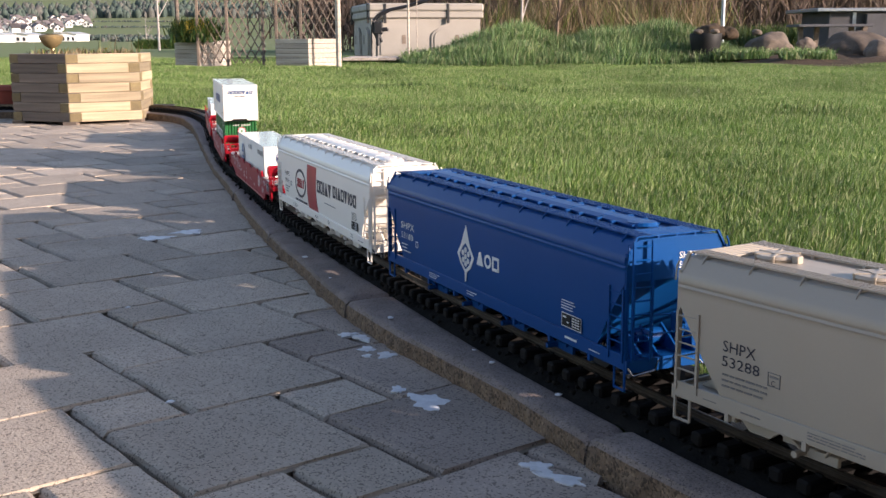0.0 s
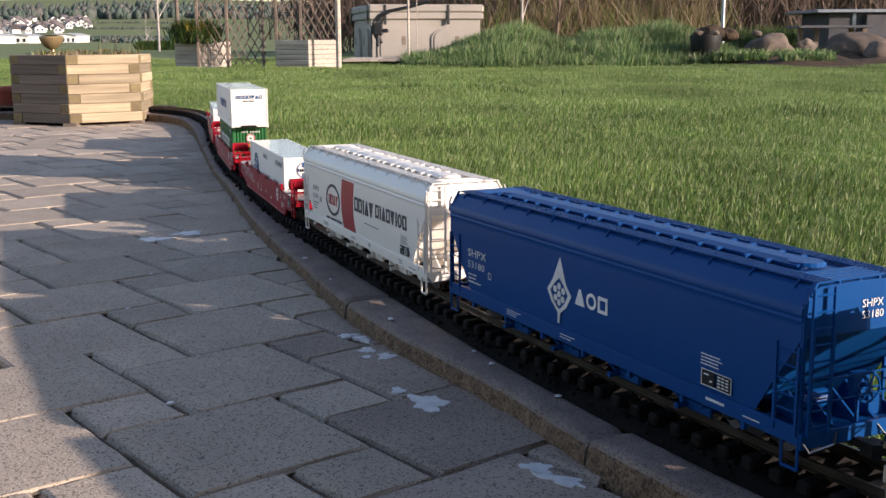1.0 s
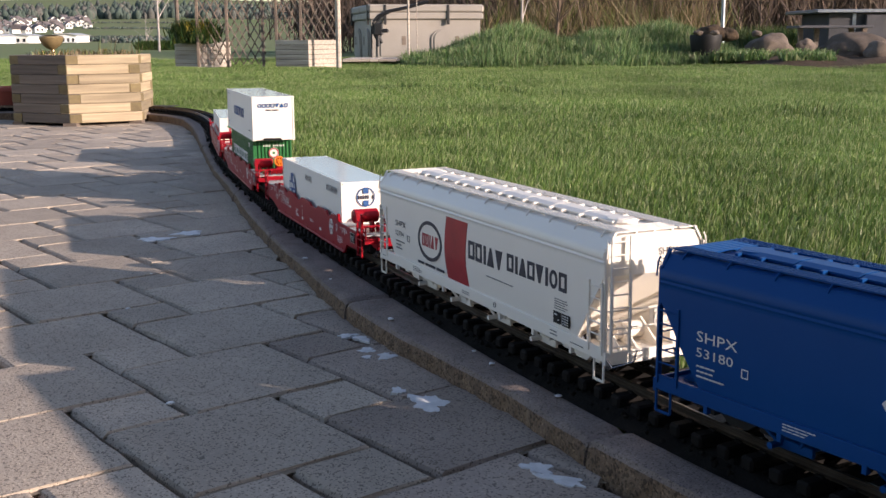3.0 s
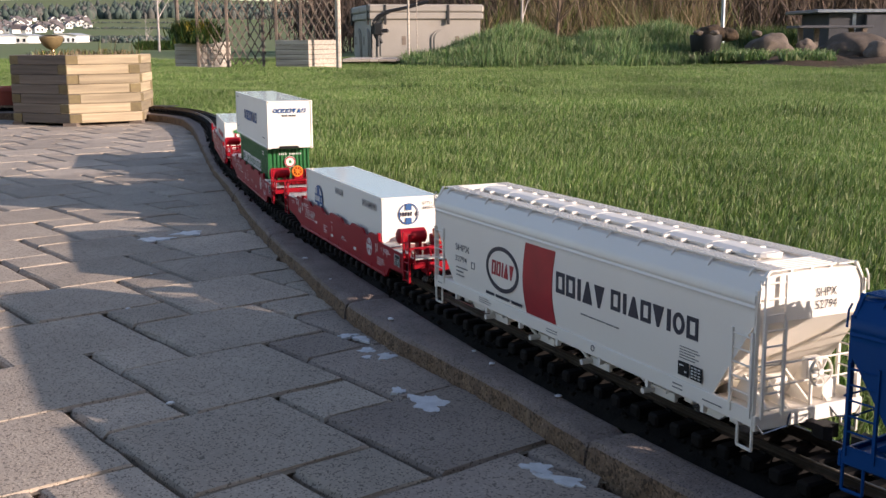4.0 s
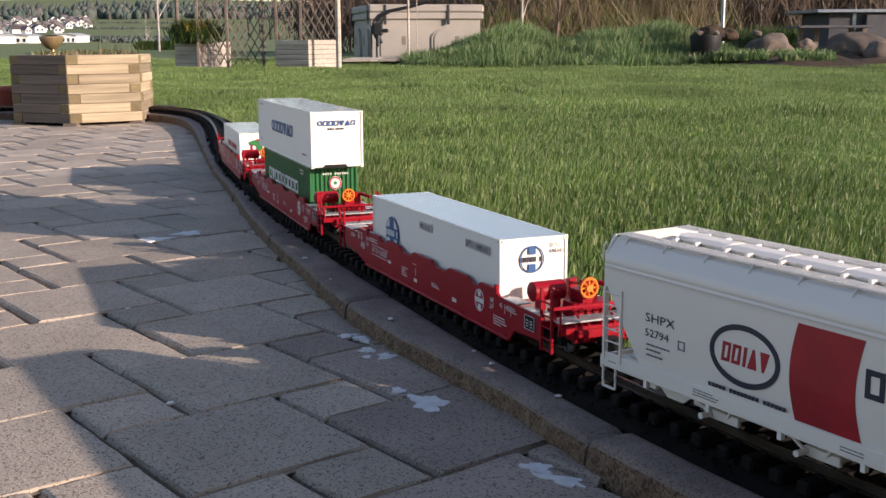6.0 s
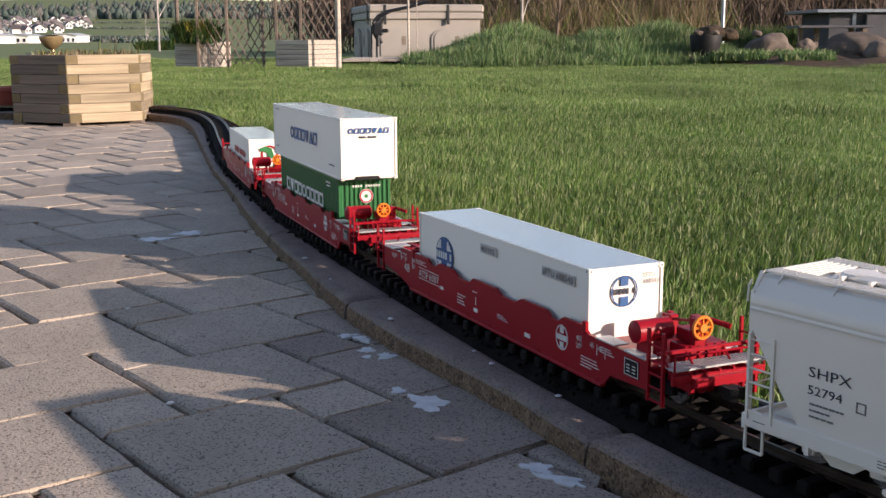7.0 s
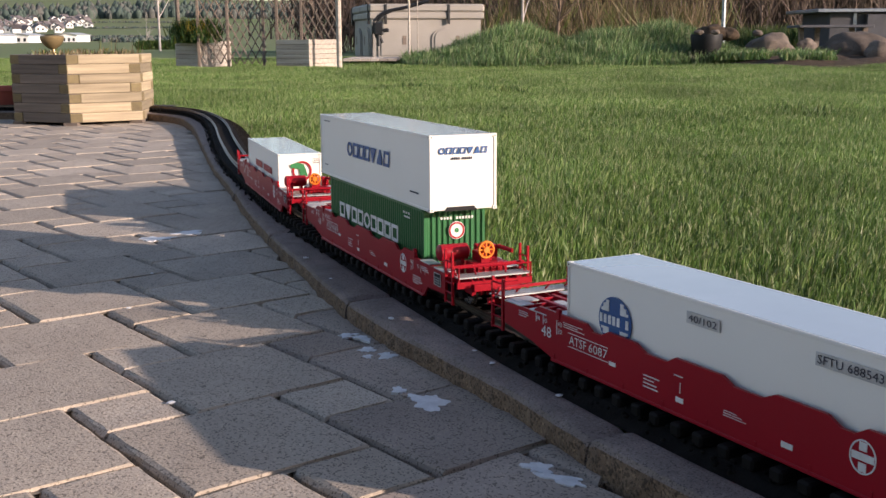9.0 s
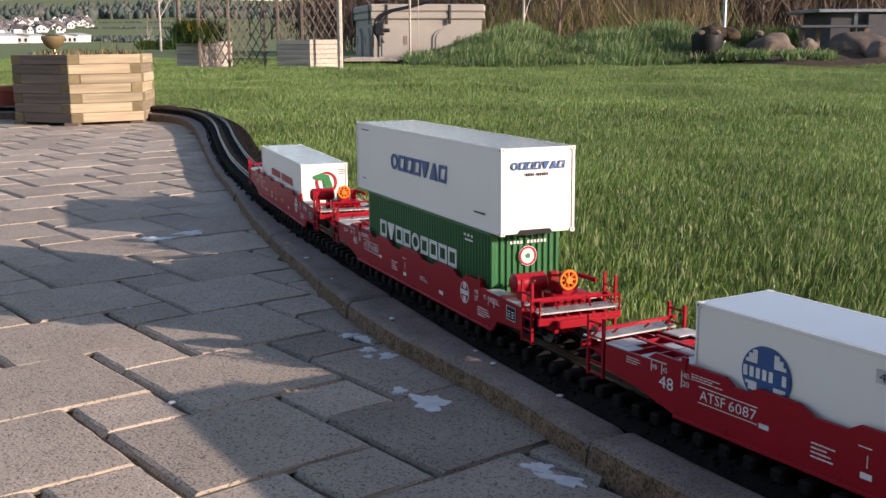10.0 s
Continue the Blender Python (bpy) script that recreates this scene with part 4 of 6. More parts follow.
    cx, cy, cz = 0.331, 0.000, 0.0665
    for i in range(22):
        a, b = 2 * math.pi * i / 22, 2 * math.pi * (i + 1) / 22
        rod(bm, (cx, cy + 0.0098 * math.cos(a), cz + 0.0098 * math.sin(a)), (cx, cy + 0.0098 * math.cos(b), cz + 0.0098 * math.sin(b)), 0.0017, 6)
    for i in range(8):
        a = math.pi / 4 * i
        rod(bm, (cx, cy, cz), (cx, cy + 0.0095 * math.cos(a), cz + 0.0095 * math.sin(a)), 0.0012, 5)
    rod(bm, (cx - 0.003, cy, cz), (cx + 0.0024, cy, cz), 0.0040, 10)
    part("brake_wheel", bm, M["orange"], car, "orange spoked brake wheel")
    bm = bmesh.new()
    bx(bm, cx - 0.011, cx - 0.003, cy - 0.006, cy + 0.006, 0.048, 0.074, 0.0008)
    part("brake_stand", bm, red, car)
    bm = bmesh.new()
    tube(bm, [(0.357, -0.048, 0.034), (0.357, -0.048, 0.0520), (0.357, 0.048, 0.0520), (0.357, 0.048, 0.034)], 0.0011, 5)
    part("handrail", bm, red, car)
    # lettering on the terrace side
    face = beside(0.0511)
    letters("car_mark", "ATSF", 0.0088, face @ pose(-0.1930, 0.0202, 0), M["ink_white"], car, 0.0290)
    if number:
        letters("car_number", number, 0.0088, face @ pose(-0.1600, 0.0202, 0), M["ink_white"], car, 0.0300)
    marks("name_frame", [(-0.1950, -0.1293, 0.0310, 0.0316), (-0.1950, -0.1293, 0.0172, 0.0178)], face, M["ink_white"], car)
    letters("length_mark", "48", 0.0112, face @ pose(-0.2435, 0.0180, 0), M["ink_white"], car, 0.0180)
    letters("stop_mark", "40\n20", 0.0125, face @ pose(-0.2140, 0.0265, 0), M["ink_white"], car, 0.0078)
    letters("stop_mark", "40\n20", 0.0130, face @ pose(0.2010, 0.0225, 0), M["ink_white"], car, 0.0080)
    letters("stop_mark", "45", 0.0052, face @ pose(0.2265, 0.0290, 0), M["ink_white"], car)
    letters("stop_mark", "48", 0.0052, face @ pose(0.2410, 0.0290, 0), M["ink_white"], car)
    letters("stop_mark", "48", 0.0045, face @ pose(-0.2530, 0.0325, 0), M["ink_white"], car)
    letters("stop_mark", "45", 0.0045, face @ pose(-0.2395, 0.0325, 0), M["ink_white"], car)
    marks("small_print", lines_of(-0.288, -0.266, 0.029, 0.036, 3, 51) + lines_of(-0.204, -0.168, 0.0345, 0.0410, 3, 52) + lines_of(-0.075, -0.050, 0.008, 0.022, 4, 53)
          + lines_of(0.030, 0.056, 0.013, 0.019, 3, 54) + lines_of(0.210, 0.244, 0.006, 0.018, 4, 55) + lines_of(0.245, 0.268, 0.028, 0.035, 3, 56) + lines_of(-0.033, -0.017, 0.030, 0.033, 1, 57)
          + [(-0.0250, -0.0243, 0.0165, 0.0260), (-0.1270, -0.1170, 0.0158, 0.0196), (-0.030, -0.020, 0.0080, 0.0125), (0.095, 0.107, 0.0080, 0.0125), (0.2385, 0.2391, 0.0240, 0.0345), (0.2530, 0.2536, 0.0240, 0.0345), (0.2100, 0.2106, 0.0250, 0.0360), (-0.2160, -0.2152, 0.0250, 0.0400), (-0.2545, -0.2537, 0.0300, 0.0395), (-0.2410, -0.2402, 0.0300, 0.0395)], face, M["ink_white"], car, "tiny white writing")
    bm = bmesh.new()
    ring(bm, 0.1730, 0.0255, 0.0120, 0.0130, 0.0012, 30)
    for q in ((0.1695, 0.1765, 0.0145, 0.0210), (0.1695, 0.1765, 0.0300, 0.0365), (0.1630, 0.1830, 0.0227, 0.0283)):
        quad(bm, *q)
    lift(bm, face)
    part("round_emblem", bm, M["ink_white"], car, "white cross in a ring")
    marks("stencil_box", [(0.286, 0.309, 0.0190, 0.0350)], face, M["black"], car, "black stencil box")
    marks("stencil_lines", [(0.2865, 0.3085, 0.0193, 0.0199), (0.2865, 0.3085, 0.0341, 0.0347), (0.2865, 0.2871, 0.0193, 0.0347), (0.3079, 0.3085, 0.0193, 0.0347)]
          + [(0.290 + 0.009 * k, 0.295 + 0.009 * k, 0.0225 + 0.003 * i, 0.0235 + 0.003 * i) for k in range(2) for i in range(3)], beside(0.0517), M["ink_white"], car, "thin white lines")
    MOVERS.append((car, s, 0.60))
    return car


def load(label, s):
    """A container that rides in a well car; it is keyed with the car's own run."""
    ob = thing("container", label, "container", "freight containers")
    MOVERS.append((ob, s, 0.60))
    return ob


def santa_load():
    ob = load("white freight container with blue emblem riding in a red well car", 1.6594)
    x0, x1, h, z0, z1 = -0.2095, 0.2095, 0.0435, 0.0095, 0.1005
    container("shell", "white painted container walls", ob, x0, x1, h, z0, z1, M["box_white"])
    face = beside(h)
    bm = bmesh.new()
    disc(bm, -0.1293, 0.0565, 0.0255, 0.0235, 36)
    lift(bm, face)
    part("round_emblem", bm, M["ink_blue"], ob, "dark blue disc")
    marks("emblem_lettering", [(-0.1500, -0.1380, 0.0645, 0.0675), (-0.1206, -0.1086, 0.0645, 0.0675), (-0.1470, -0.1380, 0.0675, 0.0720), (-0.1206, -0.1116, 0.0675, 0.0720), (-0.1430, -0.1380, 0.0720, 0.0755), (-0.1206, -0.1156, 0.0720, 0.0755)] + word(-0.1525, -0.1055, 0.0525, 0.0610, 7, 0, 0.62, (5,)) + [(-0.1500, -0.1380, 0.0465, 0.0490), (-0.1206, -0.1086, 0.0465, 0.0490), (-0.1470, -0.1380, 0.0420, 0.0465), (-0.1206, -0.1116, 0.0420, 0.0465)], beside(h + 0.0006), M["ink_white"], ob, "white bars on the disc")
    letters("size_mark", "40/102", 0.0062, beside(h + 0.0006) @ pose(-0.0250, 0.0806, 0), M["ink"], ob, 0.0355)
    marks("size_plate", [(-0.0280, 0.0135, 0.0785, 0.0890)], face, M["grating"], ob, "grey plate behind the numbers")
    letters("container_number", "SFTU 688543", 0.0068, beside(h + 0.0006) @ pose(0.1203, 0.0806, 0), M["ink"], ob, 0.0610)
    marks("number_plate", [(0.1178, 0.1840, 0.0785, 0.0890)], face, M["grating"], ob, "grey plate behind the letters")
    front = facing(x1)
    bm = bmesh.new()
    ring(bm, -0.0025, 0.0757, 0.0154, 0.0156, 0.0014, 40)
    for q in ((-0.0070, 0.0020, 0.0812, 0.0903), (-0.0070, 0.0020, 0.0611, 0.0702)):
        quad(bm, *q)
    lift(bm, front)
    part("end_emblem", bm, M["ink_blue"], ob, "blue ring and bars")
    marks("end_emblem_name", word(-0.0165, 0.0125, 0.0727, 0.0785, 7, 0, 0.55, (5,)), front, M["ink"], ob, "dark blocks across the ring")
    letters("end_number", "SFTU\n688543", 0.0110, front @ pose(0.0190, 0.0815, 0), M["ink"], ob, 0.0185)


def double_load():
    lower = load("dark green corrugated freight container, carrying a white one on its roof", 2.4305)
    x0, x1, h, z0, z1 = -0.214, 0.2055, 0.0435, 0.0105, 0.1050
    container("shell", "green corrugated walls", lower, x0, x1, h, z0, z1, M["green"], True)
    blocks("name_block", -0.1640, 0.1120, 0.0455, 0.0690, "bvbbdbbbb", beside(h), M["ink_white"], lower, "large white block", 0, 0.86)
    marks("small_print", [(0.130 + 0.010 * k, 0.135 + 0.010 * k, 0.091, 0.094) for k in range(3)] + [(0.133, 0.155, 0.086, 0.088)], beside(h), M["ink_white"], lower, "tiny white writing")
    bm = bmesh.new()
    disc(bm, 0.0026, 0.0752, 0.0118, 0.0118, 30)
    lift(bm, facing(x1 + 0.0002))
    part("end_disc", bm, M["ink_white"], lower, "white round label")
    bm = bmesh.new()
    ring(bm, 0.0026, 0.0752, 0.0111, 0.0111, 0.0022, 30)
    lift(bm, facing(x1 + 0.0008))
    part("end_disc_ring", bm, M["ink_red"], lower, "red ring")
    bm = bmesh.new()
    disc(bm, 0.0026, 0.0752, 0.0032, 0.0032, 8)
    lift(bm, facing(x1 + 0.0008))
    part("end_disc_star", bm, M["ink_green"], lower, "green star")
    marks("end_number", word(-0.0200, 0.0280, 0.0900, 0.0935, 11, 0, 0.62, (4,)), facing(x1 + 0.0001), M["ink_white"], lower, "tiny white number")
    upper = load("tall white freight container stacked on a green one", 2.4305)
    x0, x1, h, z0, z1 = -0.2560, 0.2355, 0.0465, 0.1055, 0.2025
    container("shell", "white painted container walls", upper, x0, x1, h, z0, z1, M["box_white"])
    blocks("name_block", -0.1105, 0.0860, 0.1475, 0.1690, "dbbbvtb", beside(h), M["ink_blue"], upper, "large blue block", 0.0030, 0.86)
    marks("small_print", [(-0.230, -0.200, 0.1930, 0.1945), (0.165, 0.195, 0.1240, 0.1258), (-0.230, -0.215, 0.1220, 0.1235)], beside(h), M["ink"], upper, "tiny dark writing")
    blocks("end_block", -0.0345, 0.0336, 0.1785, 0.1872, "dbbbvtb", facing(x1), M["ink_blue"], upper, "blue block", 0.0015, 0.86)
    marks("end_number", word(-0.0160, 0.0130, 0.1712, 0.1745, 10, 0, 0.6, (4,)), facing(x1), M["ink"], upper, "tiny number")
    bm = bmesh.new()
    prism(bm, [(-0.0260, 0.1056), (-0.0220, 0.1110), (0.0150, 0.1110), (0.0190, 0.1056)], x1 - 0.001, x1 + 0.0004, "x")
    part("tunnel_recess", bm, M["black"], upper, "dark recess under the end wall")


def last_load():
    ob = load("small white freight container with a red ring on its end", 3.242)
    x0, x1, h, z0, z1 = -0.214, 0.187, 0.0435, 0.0095, 0.1005
    container("shell", "white painted container walls", ob, x0, x1, h, z0, z1, M["box_white"])
    front = facing(x1)
    bm = bmesh.new()
    ring(bm, 0.004, 0.066, 0.0200, 0.0200, 0.0042, 36)
    lift(bm, front)
    part("end_ring", bm, M["ink_red"], ob, "red painted ring")
    bm = bmesh.new()
    for poly in (((-0.020, 0.079), (-0.006, 0.084), (0.008, 0.079), (0.012, 0.068), (0.015, 0.056), (0.000, 0.056), (-0.002, 0.070), (-0.018, 0.073)),):
        bm.faces.new([bm.verts.new((*q, 0)) for q in poly])
    lift(bm, facing(x1 + 0.0006))
    part("end_shape", bm, M["ink_green"], ob, "plain green shape")
    marks("end_number", lines_of(0.0260, 0.0390, 0.080, 0.091, 3, 61, 0.9), front, M["ink"], ob, "tiny dark writing")
    marks("name_blocks", word(-0.100, 0.110, 0.052, 0.066, 14, 0, 0.74, (6,)), beside(h), M["ink_red"], ob, "faded red blocks")


grey_hopper()
blue_hopper()
white_hopper()
well_car("red well car with a white container in its well", 1.6594, "6087")
well_car("red well car under two stacked containers", 2.4545, "6083")
well_car("red well car with a small white container in its well", 3.242, "")
santa_load()
double_load()
last_load()

# ---- ground, hills and lawn ----


def side_of(x, y):
    """Signed distance from the track's centre line: below zero on the terrace, above on the lawn (numpy arrays)."""
    x, y = np.asarray(x, float), np.asarray(y, float)
    out = np.full(x.shape, 9.0)
    sgn = np.ones(x.shape)
    P = LINE[::4]
    T = np.gradient(P, axis=0)
    T /= np.linalg.norm(T, axis=1)[:, None]
    for k in range(0, x.size, 20000):
        q = np.stack([x.ravel()[k:k + 20000], y.ravel()[k:k + 20000]], 1)
        d = q[:, None, :] - P[None]
        i = np.argmin((d ** 2).sum(-1), 1)
        dd = d[np.arange(len(q)), i]
        side = dd[:, 0] * T[i, 1] - dd[:, 1] * T[i, 0]
        far = np.linalg.norm(dd, axis=1)
        v = np.where(far < 0.4, side, np.where(side > 0, far, -far))
        out.ravel()[k:k + 20000] = v
    return out


def waves(x, y):
    """Gentle swells of the lawn."""
    return (0.018 * np.sin(1.1 * y + 0.5 * x + 0.6 * np.sin(0.9 * x)) + 0.013 * np.sin(2.3 * y - 0.8 * x + 1.3) + 0.010 * np.sin(3.1 * x + 1.7 * y))


def lawn_z(x, y):
    near = np.clip((y - 2.0) / 5.0, 0.25, 1)
    return -0.022 + waves(x, y) * near


def hill_z(x, y):
    d = np.hypot(x, y)
    k = np.clip((d - 260) / 850, 0, 1.6) ** 2.1
    a = np.arctan2(x, np.maximum(y, 1))
    return k * (21 + 7 * np.clip((a + 0.30) / 0.35, 0, 1) + 2.5 * np.sin(a * 17))


def make_ground():
    xs = np.r_[-1500, -900, -600, -400, -250, -150, -90, -60, -40, -25, -16, np.arange(-10, 12.01, 0.16), 16, 25, 40, 60, 90, 150, 250, 400, 600, 900, 1500]
    ys = np.r_[-300, -120, -50, -20, np.arange(-6, 26, 0.16), 30, 40, 60, 90, 130, 180, 240, 300, 380, 460, 540, 620, 700, 780, 860, 940, 1020, 1100, 1200, 1500, 2200]
    X, Y = np.meshgrid(xs, ys)
    S = side_of(X, Y)
    Z = np.where(S > 0.06, lawn_z(X, Y), -0.055)
    far = np.clip((np.hypot(X, Y) - 26) / 10, 0, 1)
    Z = Z * (1 - far) + far * (-0.03) + hill_z(X, Y)
    v = np.stack([X, Y, Z], -1).reshape(-1, 3)
    w = len(xs)
    i = (np.arange(len(ys) - 1)[:, None] * w + np.arange(w - 1)[None]).ravel()
    f = np.stack([i, i + 1, i + w + 1, i + w], 1)
    g = raw("ground", v, f, M["lawn"])
    g.data.materials.append(M["field"])
    c = v[f].mean(1)
    idx = (np.hypot(c[:, 0], c[:, 1]) > 24).astype(np.int32)
    g.data.polygons.foreach_set("material_index", idx)
    g.data.shade_smooth()
    tagged(g, "green lawn running out to meadows and hills", "ground", kind="structure")


def blades(name, x, y, z, h, w, material, label, parent=None, lean=0.45, bend=True, seed=1):
    """Upright tapering blades at the places given."""
    r = np.random.default_rng(seed)
    n = len(x)
    a = r.uniform(0, 2 * np.pi, n)
    l = np.abs(r.normal(0, lean, n)) * h
    lx, ly = np.cos(a) * l + 0.10 * h, np.sin(a) * l - 0.05 * h
    b = r.uniform(0, 2 * np.pi, n)
    wx, wy = np.cos(b) * w / 2, np.sin(b) * w / 2
    base = np.stack([x, y, z], 1)
    if bend:
        v = np.empty((n, 5, 3))
        mid = base + np.stack([lx * 0.38, ly * 0.38, h * 0.60], 1)
        side = np.stack([wx, wy, np.zeros(n)], 1)
        v[:, 0], v[:, 1], v[:, 2], v[:, 3] = base - side, base + side, mid - side * 0.8, mid + side * 0.8
        v[:, 4] = base + np.stack([lx, ly, h * np.clip(1 - 0.25 * (l / h), 0.5, 1)], 1)
        f = np.array([[0, 1, 3], [0, 3, 2], [2, 3, 4]])
        k = 5
    else:
        v = np.empty((n, 3, 3))
        side = np.stack([wx, wy, np.zeros(n)], 1)
        v[:, 0], v[:, 1] = base - side, base + side
        v[:, 2] = base + np.stack([lx, ly, h], 1)
        f = np.array([[0, 1, 2]])
        k = 3
    faces = (np.arange(n)[:, None, None] * k + f[None]).reshape(-1, 3)
    ob = raw(name, v.reshape(-1, 3), faces, material, parent)
    if not parent:
        tagged(ob, label, "grass", kind="stuff")
    else:
        tagged(ob, label)
    return ob


def make_grass():
    r = np.random.default_rng(5)
    for name, y0, y1, dens, h0, h1, w, bend in (("lawn_grass", 0.3, 4.2, 23000, 0.016, 0.046, 0.0026, True), ("lawn_grass", 4.2, 6.5, 12500, 0.015, 0.040, 0.0030, True),
                                               ("lawn_grass", 6.5, 9.5, 11000, 0.015, 0.036, 0.0042, False), ("lawn_grass", 9.5, 16.0, 6000, 0.015, 0.036, 0.0060, False),
                                               ("lawn_grass", 16.0, 25.0, 2000, 0.02, 0.05, 0.0085, False)):
        xa, xb = -0.44 * y1 - 0.5, 0.44 * y1 + 0.5
        n = int((xb - xa) * (y1 - y0) * dens)
        x, y = r.uniform(xa, xb, n), r.uniform(y0, y1, n)
        ok = (np.abs(x) < 0.44 * y + 0.35)
        x, y = x[ok], y[ok]
        s = side_of(x, y)
        ok = s > 0.066 + 0.02 * np.sin(9 * y) * (np.sin(23 * y) > 0)
        x, y, s = x[ok], y[ok], s[ok]
        clump = 0.5 + 0.5 * np.sin(5.3 * x + 2.1 * np.sin(3.7 * y)) * np.sin(6.1 * y + 1.3 * np.sin(4.9 * x))
        h = r.uniform(h0, h1, len(x)) * (0.72 + 0.5 * clump) * np.clip(0.55 + s * 1.2, 0.55, 1.0)
        blades(name, x, y, lawn_z(x, y) - 0.004, h, r.uniform(0.6, 1.2, len(x)) * w, M["blade"], "mown green lawn grass, long and uneven", bend=bend, seed=int(y1 * 7))
    # taller tufts that stand out of the lawn
    cs = ((-0.62, 12.2), (-0.2, 8.6), (0.55, 8.0), (0.35, 8.2), (3.6, 14.2), (-1.3, 13.3), (1.9, 5.6), (-0.28, 8.3), (-1.5, 13.8))
    x = np.concatenate([c[0] + r.normal(0, 0.16, 90) for c in cs])
    y = np.concatenate([c[1] + r.normal(0, 0.12, 90) for c in cs])
    blades("grass_tuft", x, y, lawn_z(x, y), r.uniform(0.03, 0.07, len(x)), r.uniform(0.003, 0.006, len(x)), M["shrub"], "taller dark green tufts in the lawn", seed=77)


def hedge_twigs(name, places, count, tall, spread, material, label, seed, width=0.02):
    """Bare shrubs: many thin bent twigs that rise from a row of places (x, y)."""
    r = np.random.default_rng(seed)
    P = np.array(places)
    i = r.integers(0, len(P), count)
    base = np.stack([P[i, 0] + r.normal(0, spread, count), P[i, 1] + r.normal(0, spread, count), np.full(count, -0.03) + r.uniform(0, 0.5, count) * tall], 1)
    h = tall * r.uniform(0.25, 0.75, count)
    a = r.uniform(0, 2 * np.pi, count)
    l = h * r.uniform(0.1, 0.75, count)
    d = np.stack([np.cos(a) * l, np.sin(a) * l, h], 1)
    b = a + np.pi / 2 + r.normal(0, 0.5, count)
    w = width * r.uniform(0.4, 1.2, count)
    side = np.stack([np.cos(b) * w, 0.4 * np.sin(b) * w, np.zeros(count)], 1)
    bow = np.stack([np.cos(a + 1.5), np.sin(a + 1.5), np.zeros(count)], 1) * (l * 0.25)[:, None]
    v = np.empty((count, 5, 3))
    v[:, 0], v[:, 1] = base - side, base + side
    v[:, 2], v[:, 3] = base + d * 0.5 + bow - side * 0.6, base + d * 0.5 + bow + side * 0.6
    v[:, 4] = base + d
    f = np.array([[0, 1, 3], [0, 3, 2], [2, 3, 4]])
    faces = (np.arange(count)[:, None, None] * 5 + f[None]).reshape(-1, 3)
    return tagged(raw(name, v.reshape(-1, 3), faces, material), label, "hedge", kind="stuff")


def far_x(u, y):
    return (u - 784) * y / 1990


def far_z(v, y):
    return EYE[2] - (v - 70.5) * y / 2025


def make_distance():
    r = np.random.default_rng(9)
    # woods along the ridge
    n = 2600
    a = r.uniform(-0.48, 0.48, n)
    d = r.uniform(1040, 1300, n)
    x, y = np.sin(a) * d, np.cos(a) * d
    z = hill_z(x, y) - 1
    h = r.uniform(6, 12, n)
    k = 7
    v, f = [], []
    ang = np.arange(k) * 2 * np.pi / k
    for i in range(n):
        o = len(v)
        rad = h[i] * r.uniform(0.22, 0.38)
        for lev, wd in ((0.0, 0.8), (0.45, 1.0), (0.75, 0.6)):
            for t in ang:
                q = rad * wd * r.uniform(0.7, 1.25)
                v.append((x[i] + q * math.cos(t), y[i] + q * math.sin(t), z[i] + h[i] * lev))
        v.append((x[i], y[i], z[i] + h[i]))
        for lev in range(2):
            for j in range(k):
                p, q = o + lev * k + j, o + lev * k + (j + 1) % k
                f += [(p, q, q + k), (p, q + k, p + k)]
        for j in range(k):
            f.append((o + 2 * k + j, o + 2 * k + (j + 1) % k, o + 3 * k))
    tagged(raw("far_woods", np.array(v), np.array(f), M["forest"]), "wooded ridge on the far hills, haze in its colour", "forest", kind="stuff")
    # hedgerows on the slope
    rows = []
    for (u0, v0, u1, v1, yy) in ((150, 52, 350, 46, 480), (160, 30, 330, 34, 760), (220, 66, 330, 62, 300), (150, 64, 240, 63, 380), (160, 20, 350, 22, 900)):
        for t in np.linspace(0, 1, 26):
            X = far_x(u0 + (u1 - u0) * t, yy)
            rows.append((X, yy + r.normal(0, 6), float(hill_z(np.array(X), np.array(yy)))))
    v, f = [], []
    for X, Y, Z in rows:
        for _ in range(7):
            o = len(v)
            cx, cy, hh = X + r.normal(0, 3), Y + r.normal(0, 3), r.uniform(0.5, 1.5)
            for lev, wd in ((-0.1, 0.7), (0.5, 1.0), (0.85, 0.5)):
                for t in ang:
                    q = hh * 0.5 * wd * r.uniform(0.6, 1.3)
                    v.append((cx + q * math.cos(t), cy + q * math.sin(t), Z + hh * lev))
            v.append((cx, cy, Z + hh))
            for lev in range(2):
                for j in range(k):
                    p, q = o + lev * k + j, o + lev * k + (j + 1) % k
                    f += [(p, q, q + k), (p, q + k, p + k)]
            for j in range(k):
                f.append((o + 2 * k + j, o + 2 * k + (j + 1) % k, o + 3 * k))
    tagged(raw("hedgerow", np.array(v), np.array(f), M["forest"]), "bare hedgerows between the far fields, tinted with haze", "hedge", kind="stuff")


